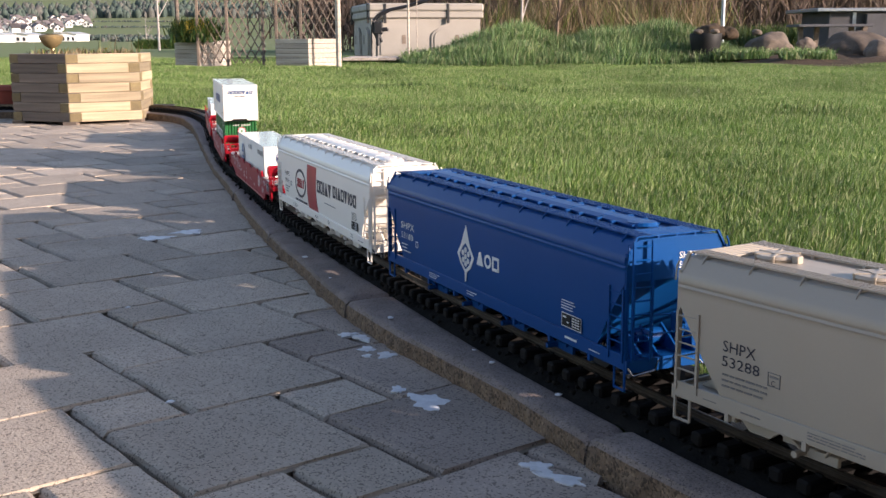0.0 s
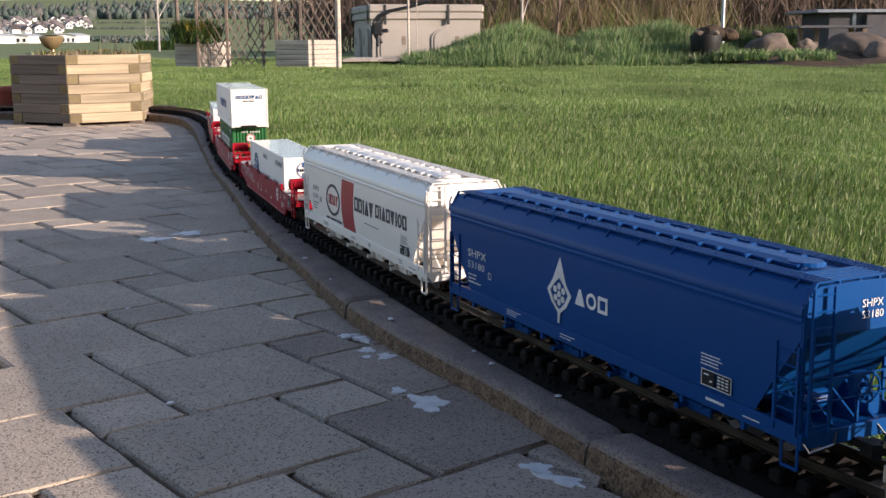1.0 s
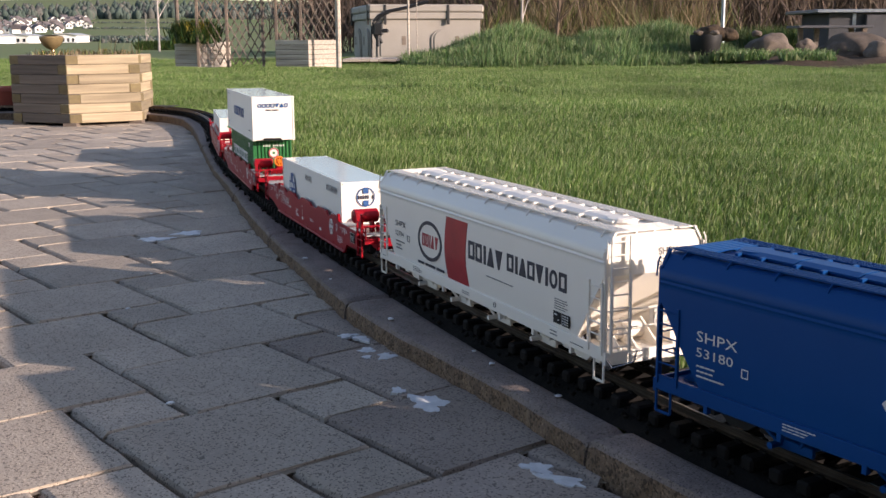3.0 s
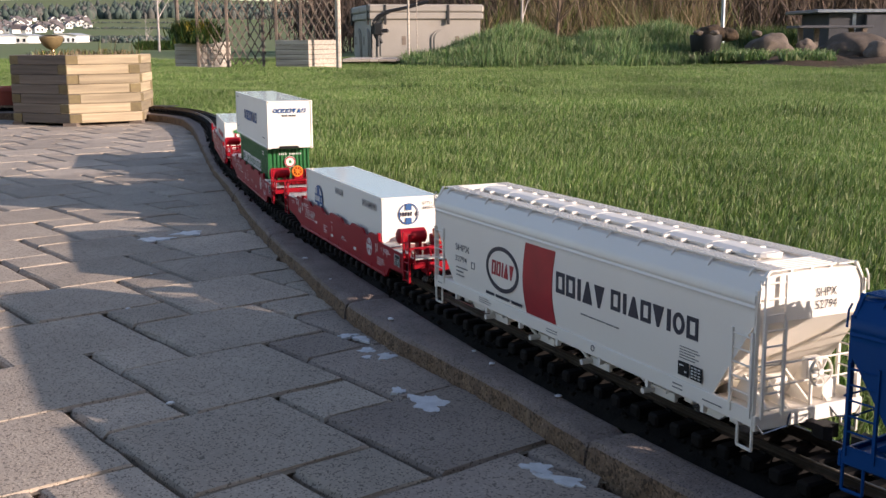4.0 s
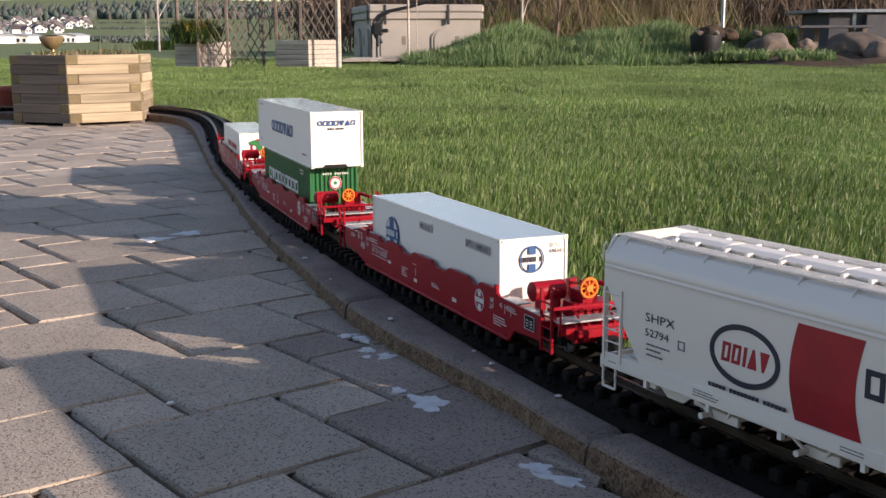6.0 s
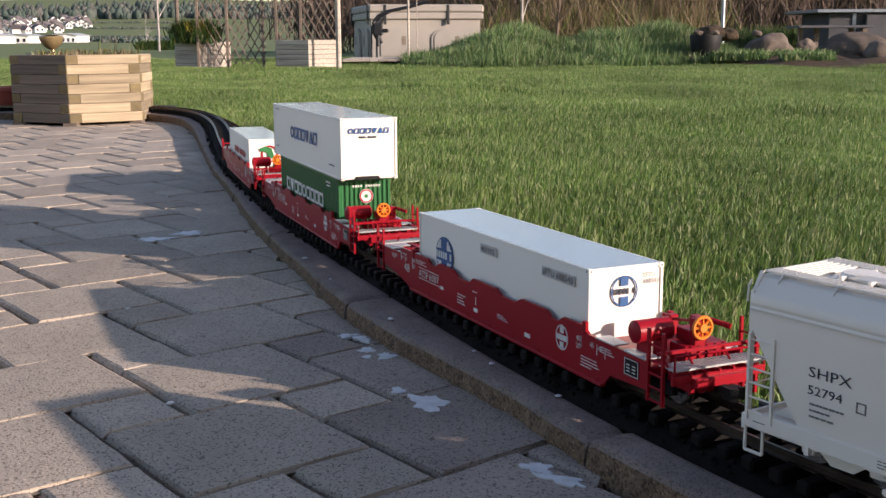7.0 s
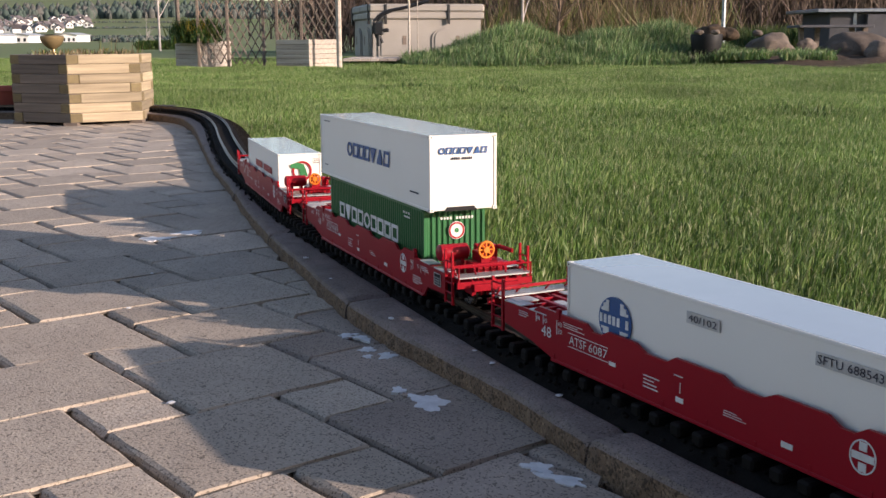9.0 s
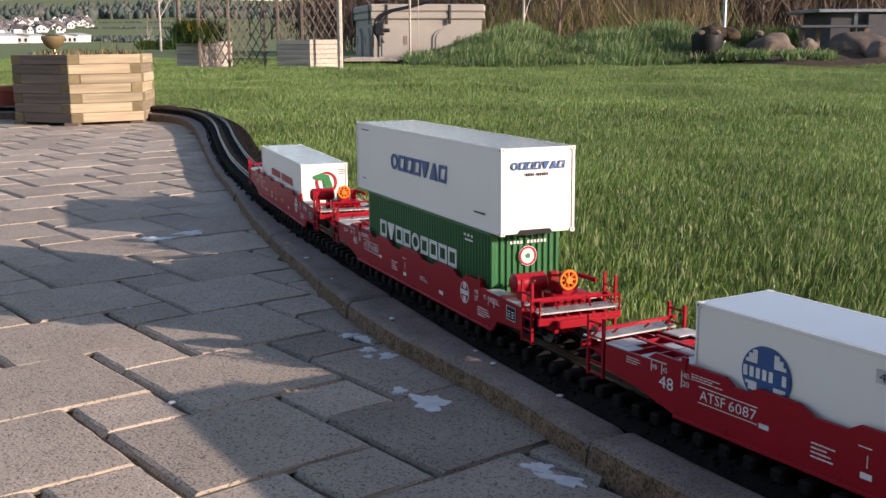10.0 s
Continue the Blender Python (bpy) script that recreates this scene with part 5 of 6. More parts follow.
def house(w, dpt, h, roof_h):
    ob = thing("house", "far white house with a dark gabled roof", "house", "houses of the far village")
    bm = bmesh.new()
    prism(bm, [(-w / 2, -1.5), (w / 2, -1.5), (w / 2, h), (0, h + roof_h * 0.94), (-w / 2, h)], -dpt / 2, dpt / 2)
    part("wall", bm, M["plaster"], ob)
    for s in (-1, 1):
        bm = bmesh.new()
        prism(bm, [(0, h + roof_h), (s * (w / 2 + 0.6), h - 0.35), (s * (w / 2 + 0.6), h - 0.05), (0, h + roof_h + 0.35)], -dpt / 2 - 0.5, dpt / 2 + 0.5)
        part("roof", bm, M["roof"], ob)
    for x in (-w * 0.25, w * 0.22):
        for z in (0.9, 3.4):
            if z + 1.4 < h + 1:
                bm = bmesh.new()
                bx(bm, x - 0.6, x + 0.6, -dpt / 2 - 0.06, -dpt / 2 + 0.1, z, z + 1.4)
                part("window", bm, M["window"], ob)
    return ob


def make_village():
    r = random.Random(4)
    kinds = [house(4.6, 5.4, 2.4, 2.0), house(5.8, 4.6, 2.7, 1.8), house(4.2, 5.4, 2.1, 2.1)]
    spots = []
    for i in range(110):
        u = r.uniform(-6, 162)
        yy = r.uniform(640, 1000)
        if yy < 760 and u > 110 or yy > 700 + 2.6 * (u + 40) + 140:
            continue
        spots.append((u, yy))
    first = set()
    for u, yy in spots:
        k = r.randrange(3)
        X = far_x(u, yy)
        m = pose(X, yy, float(hill_z(np.array(X), np.array(yy))), 0, 0, r.uniform(-60, 60))
        if k not in first:
            first.add(k)
            kinds[k].matrix_world = m
        else:
            copy_thing(kinds[k], m)
    # the long low hall nearer by
    for u0, u1, v0, yy in ((20, 68, 55, 300), (112, 150, 57, 330), (-10, 15, 62, 280)):
        w = (u1 - u0) * yy / 1990
        h = 20 * yy / 2025
        hall = thing("hall", "low white hall with a pale roof beside the village", "building", "low halls", pose(far_x((u0 + u1) / 2, yy), yy, 0))
        bm = bmesh.new()
        prism(bm, [(-w / 2, -0.6), (w / 2, -0.6), (w / 2, h * 0.62), (w * 0.1, h * 0.80), (-w / 2, h * 0.68)], -6, 6)
        part("wall", bm, M["plaster"], hall)
        bm = bmesh.new()
        prism(bm, [(-w / 2 - 0.3, h * 0.68), (w * 0.1, h * 0.80), (w / 2 + 0.3, h * 0.62), (w / 2 + 0.3, h * 0.68), (w * 0.1, h * 0.88), (-w / 2 - 0.3, h * 0.75)], -6.4, 6.4)
        part("roof", bm, M["grating"], hall)
        for k in range(4):
            bm = bmesh.new()
            x = -w / 2 + w * (0.14 + 0.22 * k)
            bx(bm, x, x + w * 0.10, -6.05, -5.9, h * 0.12, h * 0.42)
            part("window", bm, M["window"], hall)


def make_sky_screen():
    """Adds an unseen wall behind the viewer that holds sky light off the terrace."""
    bm = bmesh.new()
    bx(bm, -1.2, 3.1, -1.95, -1.70, -0.05, 3.1, 0.01)
    tagged(part("wall_south", bm, M["render_coat"]), "plain unseen wall added behind the viewer against sky light", "wall", kind="structure")


make_ground()
make_sky_screen()
make_grass()
make_distance()
make_village()

# ---- track, kerb and terrace ----
# arc along the line and the kerb's outer face beside it
KERB_S = (-2.0, -0.2, 0.02, 0.11, 0.175, 0.286, 0.361, 0.513, 0.682, 0.811, 0.962, 1.176, 1.359, 1.607, 1.83, 2.12, 2.43, 2.87, 3.49, 4.1, 6.5)
KERB_OFF = (0.108, 0.108, 0.110, 0.106, 0.109, 0.116, 0.124, 0.128, 0.122, 0.111, 0.107, 0.098, 0.091, 0.082, 0.072, 0.070, 0.077, 0.082, 0.096, 0.094, 0.094)


def kerb_left(s):
    return float(np.interp(s, KERB_S, KERB_OFF))


def make_track():
    track = thing("railway_track", "garden railway track with dark plastic ties and worn metal rails", "railway track")
    prof = ((-0.0035, -0.0085), (0.0035, -0.0085), (0.0035, -0.0075), (0.0009, -0.0065), (0.0009, -0.0030), (0.0015, -0.0022), (0.0015, -0.0003), (0.0010, 0.0), (-0.0010, 0.0), (-0.0015, -0.0003),
            (-0.0015, -0.0022), (-0.0009, -0.0030), (-0.0009, -0.0065), (-0.0035, -0.0075))
    for o in (-0.0240, 0.0240):
        bm = bmesh.new()
        prev = None
        for s in np.arange(-2.6, 6.6, 0.05):
            cur = [bm.verts.new(on_line(s, o + a, b)) for a, b in prof]
            if prev:
                for i in range(len(prof)):
                    j = (i + 1) % len(prof)
                    bm.faces.new((prev[i], prev[j], cur[j], cur[i]))
            prev = cur
        part("rail", bm, M["rail"], track, "worn brown metal rail")
    bm = bmesh.new()
    bx(bm, -0.0070, 0.0070, -0.0475, 0.0475, -0.0205, -0.0086, 0.0022)
    for o in (-0.0240, 0.0240):
        for k in (-0.0048, 0.0048):
            bx(bm, -0.0035, 0.0035, o + k - 0.0010, o + k + 0.0010, -0.0087, -0.0068)
    me = bpy.data.meshes.new("tie")
    bm.to_mesh(me)
    me.materials.append(M["tie"])
    for s in np.arange(-1.9, 6.5, 0.0290):
        ob = new("tie", me)
        ob.parent = track
        p, q = on_line(s), on_line(s + 0.02)
        ob.matrix_basis = pose(p.x, p.y, p.z, 0, random.uniform(-1.2, 1.2), math.degrees(math.atan2(q.y - p.y, q.x - p.x)) + random.uniform(-1.5, 1.5))
    # bed and loose stones
    bm = bmesh.new()
    prev = None
    for s in np.arange(-2.6, 6.6, 0.02):
        off = [-0.066, -0.05, -0.03, 0.0, 0.03, 0.055, 0.085, 0.11]
        up = [-0.027, -0.0205, -0.019, -0.019, -0.019, -0.020, -0.030, -0.085]
        cur = [bm.verts.new(on_line(s, o, u + random.uniform(-0.0025, 0.0015))) for o, u in zip(off, up)]
        if prev:
            for i in range(len(off) - 1):
                bm.faces.new((prev[i], prev[i + 1], cur[i + 1], cur[i]))
        prev = cur
    tagged(part("track_bed", bm, M["ballast"], smooth=True), "dark earth and grit bed under the track", "track bed", kind="structure")
    r = np.random.default_rng(3)
    v, f = [], []
    octa = np.array([(1, 0, 0), (0, 1, 0), (-1, 0, 0), (0, -1, 0), (0, 0, 1), (0, 0, -1)], float)
    tri = np.array([(0, 1, 4), (1, 2, 4), (2, 3, 4), (3, 0, 4), (1, 0, 5), (2, 1, 5), (3, 2, 5), (0, 3, 5)])
    for i in range(9000):
        s = r.uniform(-1.0, 4.6)
        off = r.choice([r.uniform(-0.064, 0.055), r.uniform(0.04, 0.095)])
        size = r.uniform(0.0015, 0.0042)
        c = np.array(on_line(s, off, -0.0190 - 0.35 * max(0, off - 0.055)))
        v.append(octa * size * r.uniform(0.6, 1.2, (6, 1)) * r.uniform(0.7, 1.2, (1, 3)) + c)
        f.append(tri + 6 * i)
    tagged(raw("ballast_grit", np.concatenate(v), np.concatenate(f), M["ballast"]), "dark loose grit between the ties", "gravel", kind="stuff")


def make_kerb():
    kerb = thing("kerb", "row of worn concrete kerb stones along the track", "kerb", kind="structure")
    ends = [float(np.interp(y, LINE[:RISE, 1], ARC[:RISE])) for y in (-1.2, -0.6, 0.0, 0.47, 0.972, 1.50, 2.03, 2.60, 3.15, 3.75, 4.35)]
    ends += [ends[-1] + 0.55 * k for k in range(1, 5)]
    r = random.Random(8)
    for a, b in zip(ends, ends[1:]):
        bm = bmesh.new()
        n = 70
        dz, tilt = r.uniform(-0.0035, 0.0025), r.uniform(-0.003, 0.003)
        rows = []
        shift = r.uniform(-0.0025, 0.0025)
        for i in range(n + 1):
            s = a + 0.0022 + (b - a - 0.0044) * i / n
            end = min(i, n - i)
            soft = 0.006 if end == 0 else 0.0
            kl, kr = kerb_left(s) + shift, float(np.interp(s, (0.2, 0.9), (0.062, 0.050)))
            drop = -RAIL - 0.4 * (rail_z(s) - RAIL)
            top = 0.0285 + dz + tilt * (i / n - 0.5) - soft * 0.6

            def p(o, z, j=0.0010):
                nz = noise.noise(Vector((s * 38, o * 60, z * 60))) + 0.6 * noise.noise(Vector((s * 110, o * 150, z * 150)))
                return on_line(s, -o - j * nz * 1.6, z + drop + j * nz)
            sec = [p(kl, -0.06), p(kl, -0.012, 0.0018), p(kl, 0.002, 0.0020), p(kl - 0.0003, 0.012, 0.0020), p(kl - 0.0010, top - 0.006, 0.0018), p(kl - 0.0035, top - 0.0015, 0.0012), p(kl - 0.008, top, 0.0008)]
            m = 5
            sec += [p(kl - 0.008 + (kr + 0.006 - kl + 0.008) * q / m, top + 0.0006, 0.0008) for q in range(1, m)]
            sec += [p(kr + 0.006, top, 0.001), p(kr + 0.001, top - 0.004, 0.001), p(kr, -0.06)]
            rows.append([bm.verts.new(c) for c in sec])
        for u, w in zip(rows, rows[1:]):
            for i in range(len(u) - 1):
                bm.faces.new((u[i], u[i + 1], w[i + 1], w[i]))
        bm.faces.new(rows[0])
        bm.faces.new(rows[-1][::-1])
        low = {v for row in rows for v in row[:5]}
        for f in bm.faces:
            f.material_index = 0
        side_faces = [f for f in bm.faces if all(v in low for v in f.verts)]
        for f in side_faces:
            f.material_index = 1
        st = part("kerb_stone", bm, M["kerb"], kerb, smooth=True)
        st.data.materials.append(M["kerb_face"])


UA, UB = Vector((math.cos(radians(-51.70)), math.sin(radians(-51.70)))), Vector((-math.sin(radians(-51.70)), math.cos(radians(-51.70))))
BIG, SMALL = 0.1901, 0.0952
CORNER = (-0.9985, 0.3688)       # one corner of a large slab, along UA and UB


def slab_mesh(side, seed):
    """A slab with worn bevelled rims, its corner at the origin."""
    r = random.Random(seed)
    ga, gb, ca, cb = 0.0022, 0.0030, 0.0018, 0.0062
    bm = bmesh.new()
    n = 5
    loops = []
    for inset, z in ((0.0, -0.035), (0.0, -0.0060), (0.45, -0.0018), (1.0, 0.0)):
        lo, hi = ga + ca * inset, side - ga - ca * inset
        bl, bh = gb + cb * inset, side - gb - cb * inset
        ring_ = []
        for k in range(4):
            for i in range(n):
                t = i / n
                x, y = ((lo + (hi - lo) * t, bl), (hi, bl + (bh - bl) * t), (hi - (hi - lo) * t, bh), (lo, bh - (bh - bl) * t))[k]
                j = 0.0011 if z > -0.03 else 0.0
                ring_.append(bm.verts.new((x + r.uniform(-j, j), y + r.uniform(-j, j), z + r.uniform(-j, 0) * 0.5)))
        loops.append(ring_)
    for a, b in zip(loops, loops[1:]):
        for i in range(len(a)):
            j = (i + 1) % len(a)
            bm.faces.new((a[i], a[j], b[j], b[i]))
    bm.faces.new(loops[-1])
    me = bpy.data.meshes.new("paving_slab")
    bm.to_mesh(me)
    bm.free()
    me.materials.append(M["paver"])
    return me


def make_terrace():
    pav = thing("pavement", "terrace of square concrete slabs in two sizes", "pavement", kind="structure")
    meshes = {BIG: [slab_mesh(BIG, k) for k in range(4)], SMALL: [slab_mesh(SMALL, k + 10) for k in range(4)]}
    # darker copies of the slabs, for grime plus the shade beside the kerb
    dark_copies = {}
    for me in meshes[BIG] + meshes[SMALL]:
        dark_copies[me.name] = me.copy()
        dark_copies[me.name].materials[0] = M["paver_dirty_shaded"]
    r = random.Random(12)
    cells = []
    for i in range(-40, 41):
        for j in range(-40, 41):
            a0 = CORNER[0] - i * BIG + j * SMALL
            b0 = CORNER[1] + i * SMALL + j * BIG
            for side, a, b in ((BIG, a0, b0), (SMALL, a0, b0 + BIG)):
                c = UA * (a + side / 2) + UB * (b + side / 2)
                if -5.5 < c.x < 2.5 and -1.6 < c.y < 6.6:
                    cells.append((c, side, a, b))
    cx, cy = np.array([q[0].x for q in cells]), np.array([q[0].y for q in cells])
    off = side_of(cx, cy)
    keep = [q for q, o in zip(cells, off) if o < -0.015]
    rot = math.degrees(math.atan2(UA.y, UA.x))
    near = [q for q in keep if 0.62 < q[0].y < 2.75 and abs(q[0].x) < 0.42 * q[0].y + 0.15]
    near.sort(key=lambda q: q[0].length)
    single = set(id(q) for q in near[:300])
    verts, faces, count = [], [], 0
    for q in keep:
        c, side, a, b = q
        p = UA * a + UB * b
        me = r.choice(meshes[side])
        m = pose(p.x, p.y, r.uniform(-0.0012, 0.0004), r.uniform(-0.3, 0.3), r.uniform(-0.3, 0.3), rot + r.uniform(-0.35, 0.35))
        if id(q) in single:
            by_kerb = abs(float(side_of(np.array([c.x]), np.array([c.y]))[0])) < (0.25 if side == BIG else 0.20) and c.y < 1.5
            ob = new("paving_slab", dark_copies[me.name] if by_kerb else me)
            ob.parent = pav
            ob.matrix_basis = m
        else:
            for v in me.vertices:
                verts.append(m @ v.co)
            for f in me.polygons:
                faces.append([count + k for k in f.vertices])
            count += len(me.vertices)
    me = bpy.data.meshes.new("paving_rest")
    me.from_pydata([tuple(v) for v in verts], [], faces)
    me.materials.append(M["paver_far"])
    rest = new("paving_rest", me)
    rest.parent = pav
    tagged(rest, "more slabs of the same terrace", kind="stuff")
    # sandy bed in the joints
    bm = bmesh.new()
    rows = []
    for y in np.arange(-1.8, 7.0, 0.2):
        xr = float(np.interp(y, LINE[:RISE, 1], LINE[:RISE, 0])) - 0.066 if y < 5.4 else -1.6
        rows.append([bm.verts.new((x, y, -0.0125 + random.uniform(-0.001, 0.001))) for x in np.linspace(-5.8, xr, 24)])
    for u, w in zip(rows, rows[1:]):
        for i in range(len(u) - 1):
            bm.faces.new((u[i], u[i + 1], w[i + 1], w[i]))
    tagged(part("joint_bed", bm, M["dirt"]), "dark dirt in the joints between the slabs", "dirt", kind="structure")
    # pale sand brushed into the cross joints
    verts, faces = [], []
    for c, side, a, b in keep:
        for e in (0.0, side):
            q = UA * (a + e) + UB * b
            k = 8
            o = len(verts)
            for i in range(k + 1):
                t = 0.007 + (side - 0.014) * i / k
                for w in (-0.0030, 0.0030):
                    s = UA * (w + r.uniform(-0.0012, 0.0012)) + UB * t
                    verts.append((q.x + s.x, q.y + s.y, -0.0036 + r.uniform(-0.0010, 0.0010)))
            for i in range(k):
                faces.append((o + 2 * i, o + 2 * i + 1, o + 2 * i + 3, o + 2 * i + 2))
    sand = raw("joint_sand", np.array(verts), np.array(faces), M["sand"])
    tagged(sand, "pale sand brushed into the joints", "sand", kind="stuff")


M["paver_far"] = M["paver"].copy()
for nd in list(M["paver_far"].node_tree.nodes):
    if nd.type == "OBJECT_INFO":
        geo = M["paver_far"].node_tree.nodes.new("ShaderNodeNewGeometry")
        for lk in list(nd.outputs["Random"].links):
            M["paver_far"].node_tree.links.new(geo.outputs["Random Per Island"], lk.to_socket)


def splash(cx, cy, rx, ry, turn, seed, z=0.0008):
    """A flat uneven blot of dried white paint."""
    r = random.Random(seed)
    bm = bmesh.new()
    n = 44
    ph = [r.uniform(0, 6.28) for _ in range(5)]
    rim = []
    for i in range(n):
        a = 2 * math.pi * i / n
        k = 1 + 0.20 * math.sin(3 * a + ph[0]) + 0.15 * math.sin(5 * a + ph[1]) + 0.12 * math.sin(9 * a + ph[2]) + r.uniform(-0.08, 0.08)
        rim.append((rx * k * math.cos(a), ry * k * math.sin(a)))
    prism(bm, rim, -0.0030, -0.0002, "z")
    ob = part("paint_splash", bm, M["stain"])
    ob.matrix_world = pose(cx, cy, z, 0, 0, turn)
    return tagged(ob, "dried white paint splash on the grey slabs", "paint splash", "paint splashes")


make_track()
make_kerb()

SPLASHES = ((-0.549, 2.075, 0.030, 0.020, 10, 1), (-0.500, 2.140, 0.026, 0.022, 40, 2), (-0.016, 1.099, 0.017, 0.026, 20, 3), (-0.068, 1.272, 0.010, 0.013, 0, 4),
            (-0.093, 1.299, 0.009, 0.011, 15, 5), (-0.091, 1.269, 0.005, 0.007, 0, 6), (-0.122, 1.366, 0.012, 0.009, 30, 7), (-0.104, 1.353, 0.007, 0.018, 40, 8),
            (-0.049, 1.140, 0.007, 0.011, 10, 9), (0.082, 0.920, 0.014, 0.010, -40, 10), (0.100, 0.893, 0.008, 0.022, 55, 11))
CHIPS = ((0.034, 1.197, 0.027), (0.112, 1.036, 0.027), (-0.221, 1.739, 0.027), (-0.165, 1.582, 0.027), (0.052, 1.147, 0.027), (-0.066, 1.343, 0.027),
         (-0.472, 1.752, 0.0), (-0.444, 1.516, 0.0), (-0.284, 1.100, 0.0))

# ---- things on the terrace ----


def hexagon(c, R, first):
    return [Vector((c[0] + R * math.cos(radians(first + 60 * k)), c[1] + R * math.sin(radians(first + 60 * k)))) for k in range(6)]


def make_planter():
    c, R, first, t = (-1.684, 5.263), 0.332, -84.6, 0.044
    planter = thing("hexagonal_planter", "hexagonal planter of pale stacked timber boards, filled with soil", "planter", at=pose(c[0], c[1], 0))
    V = hexagon((0, 0), R, first)
    E = [(V[(i + 1) % 6] - V[i]).normalized() for i in range(6)]
    inn = hexagon((0, 0), R - t / math.cos(radians(30)), first)
    k = t / math.sin(radians(60))
    hgt, z0 = 0.0430, 0.012
    r = random.Random(2)
    for course in range(7):
        for i in range(6):
            j = (i + 1) % 6
            if course % 2 == 0:
                poly = [V[i] + E[i] * k, V[j], V[j] + E[j] * k, inn[i]]
                cut = 1
            else:
                poly = [V[i], V[j] - E[i] * k, inn[j], V[i] - E[i - 1] * k]
                cut = 3
            bm = bmesh.new()
            a, b = z0 + course * hgt + 0.0006, z0 + (course + 1) * hgt - 0.0006
            prism(bm, [tuple(q) for q in poly], a, b, "z")
            bmesh.ops.bevel(bm, geom=[e for e in bm.edges], offset=0.0022, segments=1, affect="EDGES")
            mid = sum(poly, Vector((0, 0))) / 4
            bmesh.ops.translate(bm, vec=(-mid.x, -mid.y, 0), verts=bm.verts)
            bmesh.ops.rotate(bm, matrix=Matrix.Rotation(-math.atan2(E[i].y, E[i].x), 3, "Z"), verts=bm.verts)
            me = bpy.data.meshes.new("board")
            bmesh.ops.recalc_face_normals(bm, faces=bm.faces)
            for f in bm.faces:
                f.material_index = 1 if abs(f.normal.x) > 0.45 and abs(f.normal.z) < 0.3 else 0
            bm.to_mesh(me)
            # sides turned from the sun get the wood with shade in its colour
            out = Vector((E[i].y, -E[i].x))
            me.materials.append(M["worn_shaded_wood"] if out.x < -0.3 else M["new_wood"])
            me.materials.append(M["end_wood"])
            ob = new("board", me)
            ob.parent = planter
            ob.matrix_basis = pose(mid.x + r.uniform(-0.0015, 0.0015), mid.y + r.uniform(-0.0015, 0.0015), 0, 0, 0, math.degrees(math.atan2(E[i].y, E[i].x)) + r.uniform(-0.3, 0.3))
    for q in V:
        bm = bmesh.new()
        w = q * 0.9
        bx(bm, w.x - 0.03, w.x + 0.03, w.y - 0.03, w.y + 0.03, 0.0, 0.0135)
        part("foot", bm, M["dark_wood"], planter)
    bm = bmesh.new()
    prism(bm, [tuple(q * 0.98) for q in inn], 0.05, 0.296, "z")
    part("soil", bm, M["soil"], planter, "dark dry soil")
    g = np.random.default_rng(6)
    n = 420
    a, d = g.uniform(0, 2 * np.pi, n), np.sqrt(g.uniform(0, 1, n)) * 0.25
    blades("dry_plants", np.cos(a) * d, np.sin(a) * d, np.full(n, 0.29), g.uniform(0.015, 0.06, n), g.uniform(0.004, 0.010, n), M["dry"], "dry brown plant stems", planter, 0.5)
    n = 22
    blades("bare_sticks", -0.02 + g.uniform(0.10, 0.28, n), g.uniform(-0.1, 0.1, n), np.full(n, 0.29), g.uniform(0.05, 0.13, n), g.uniform(0.003, 0.006, n), M["dry"], "upright dry sticks", planter, 0.12)
    # lamp with a bowl-shaped head, stuck in the soil
    lamp = thing("garden_lamp", "bowl-shaped bronze garden lamp stuck in the planter", "garden lamp", at=pose(-1.785, 5.16, 0.28))
    bm = bmesh.new()
    rod(bm, (0.012, 0, 0), (-0.004, 0, 0.065), 0.0075, 10)
    part("stem", bm, M["lamp"], lamp, smooth=True)
    bm = bmesh.new()
    prof = ((0.010, 0.055), (0.024, 0.062), (0.042, 0.078), (0.052, 0.098), (0.054, 0.110), (0.050, 0.116), (0.020, 0.119), (0.0, 0.120))
    prev = None
    for rr, z in prof:
        cur = [bm.verts.new((rr * math.cos(2 * math.pi * i / 24) - 0.004, rr * math.sin(2 * math.pi * i / 24), z)) for i in range(24)] if rr else [bm.verts.new((-0.004, 0, z))]
        if prev:
            for i in range(24):
                if len(cur) == 24:
                    bm.faces.new((prev[i], prev[(i + 1) % 24], cur[(i + 1) % 24], cur[i]))
                else:
                    bm.faces.new((prev[i], prev[(i + 1) % 24], cur[0]))
        prev = cur
    part("bowl", bm, M["lamp"], lamp, "rounded bronze bowl", smooth=True)
    bm = bmesh.new()
    rod(bm, (-0.004, 0, 0.1195), (-0.004, 0, 0.1215), 0.046, 24)
    part("solar_cell", bm, M["black"], lamp, "dark round cap")
    # small pot and a yellow flower
    pot = thing("small_pot", "tiny black plastic pot standing in the planter", "pot", at=pose(-1.52, 5.24, 0.290))
    bm = bmesh.new()
    rod(bm, (0, 0, 0), (0, 0, 0.020), 0.010, 12, 0.013)
    part("pot_body", bm, M["black"], pot)
    fl = thing("yellow_flower", "small yellow spring flower in the planter", "flower", at=pose(-1.563, 5.22, 0.288))
    bm = bmesh.new()
    tube(bm, [(0, 0, 0), (0.003, 0, 0.022), (0.0, 0, 0.040)], 0.0016, 5)
    part("stem", bm, M["weed"], fl)
    bm = bmesh.new()
    for k in range(6):
        m = Matrix.Translation((0, 0, 0.040)) @ pose(0, 0, 0, 0, -35, 60 * k)
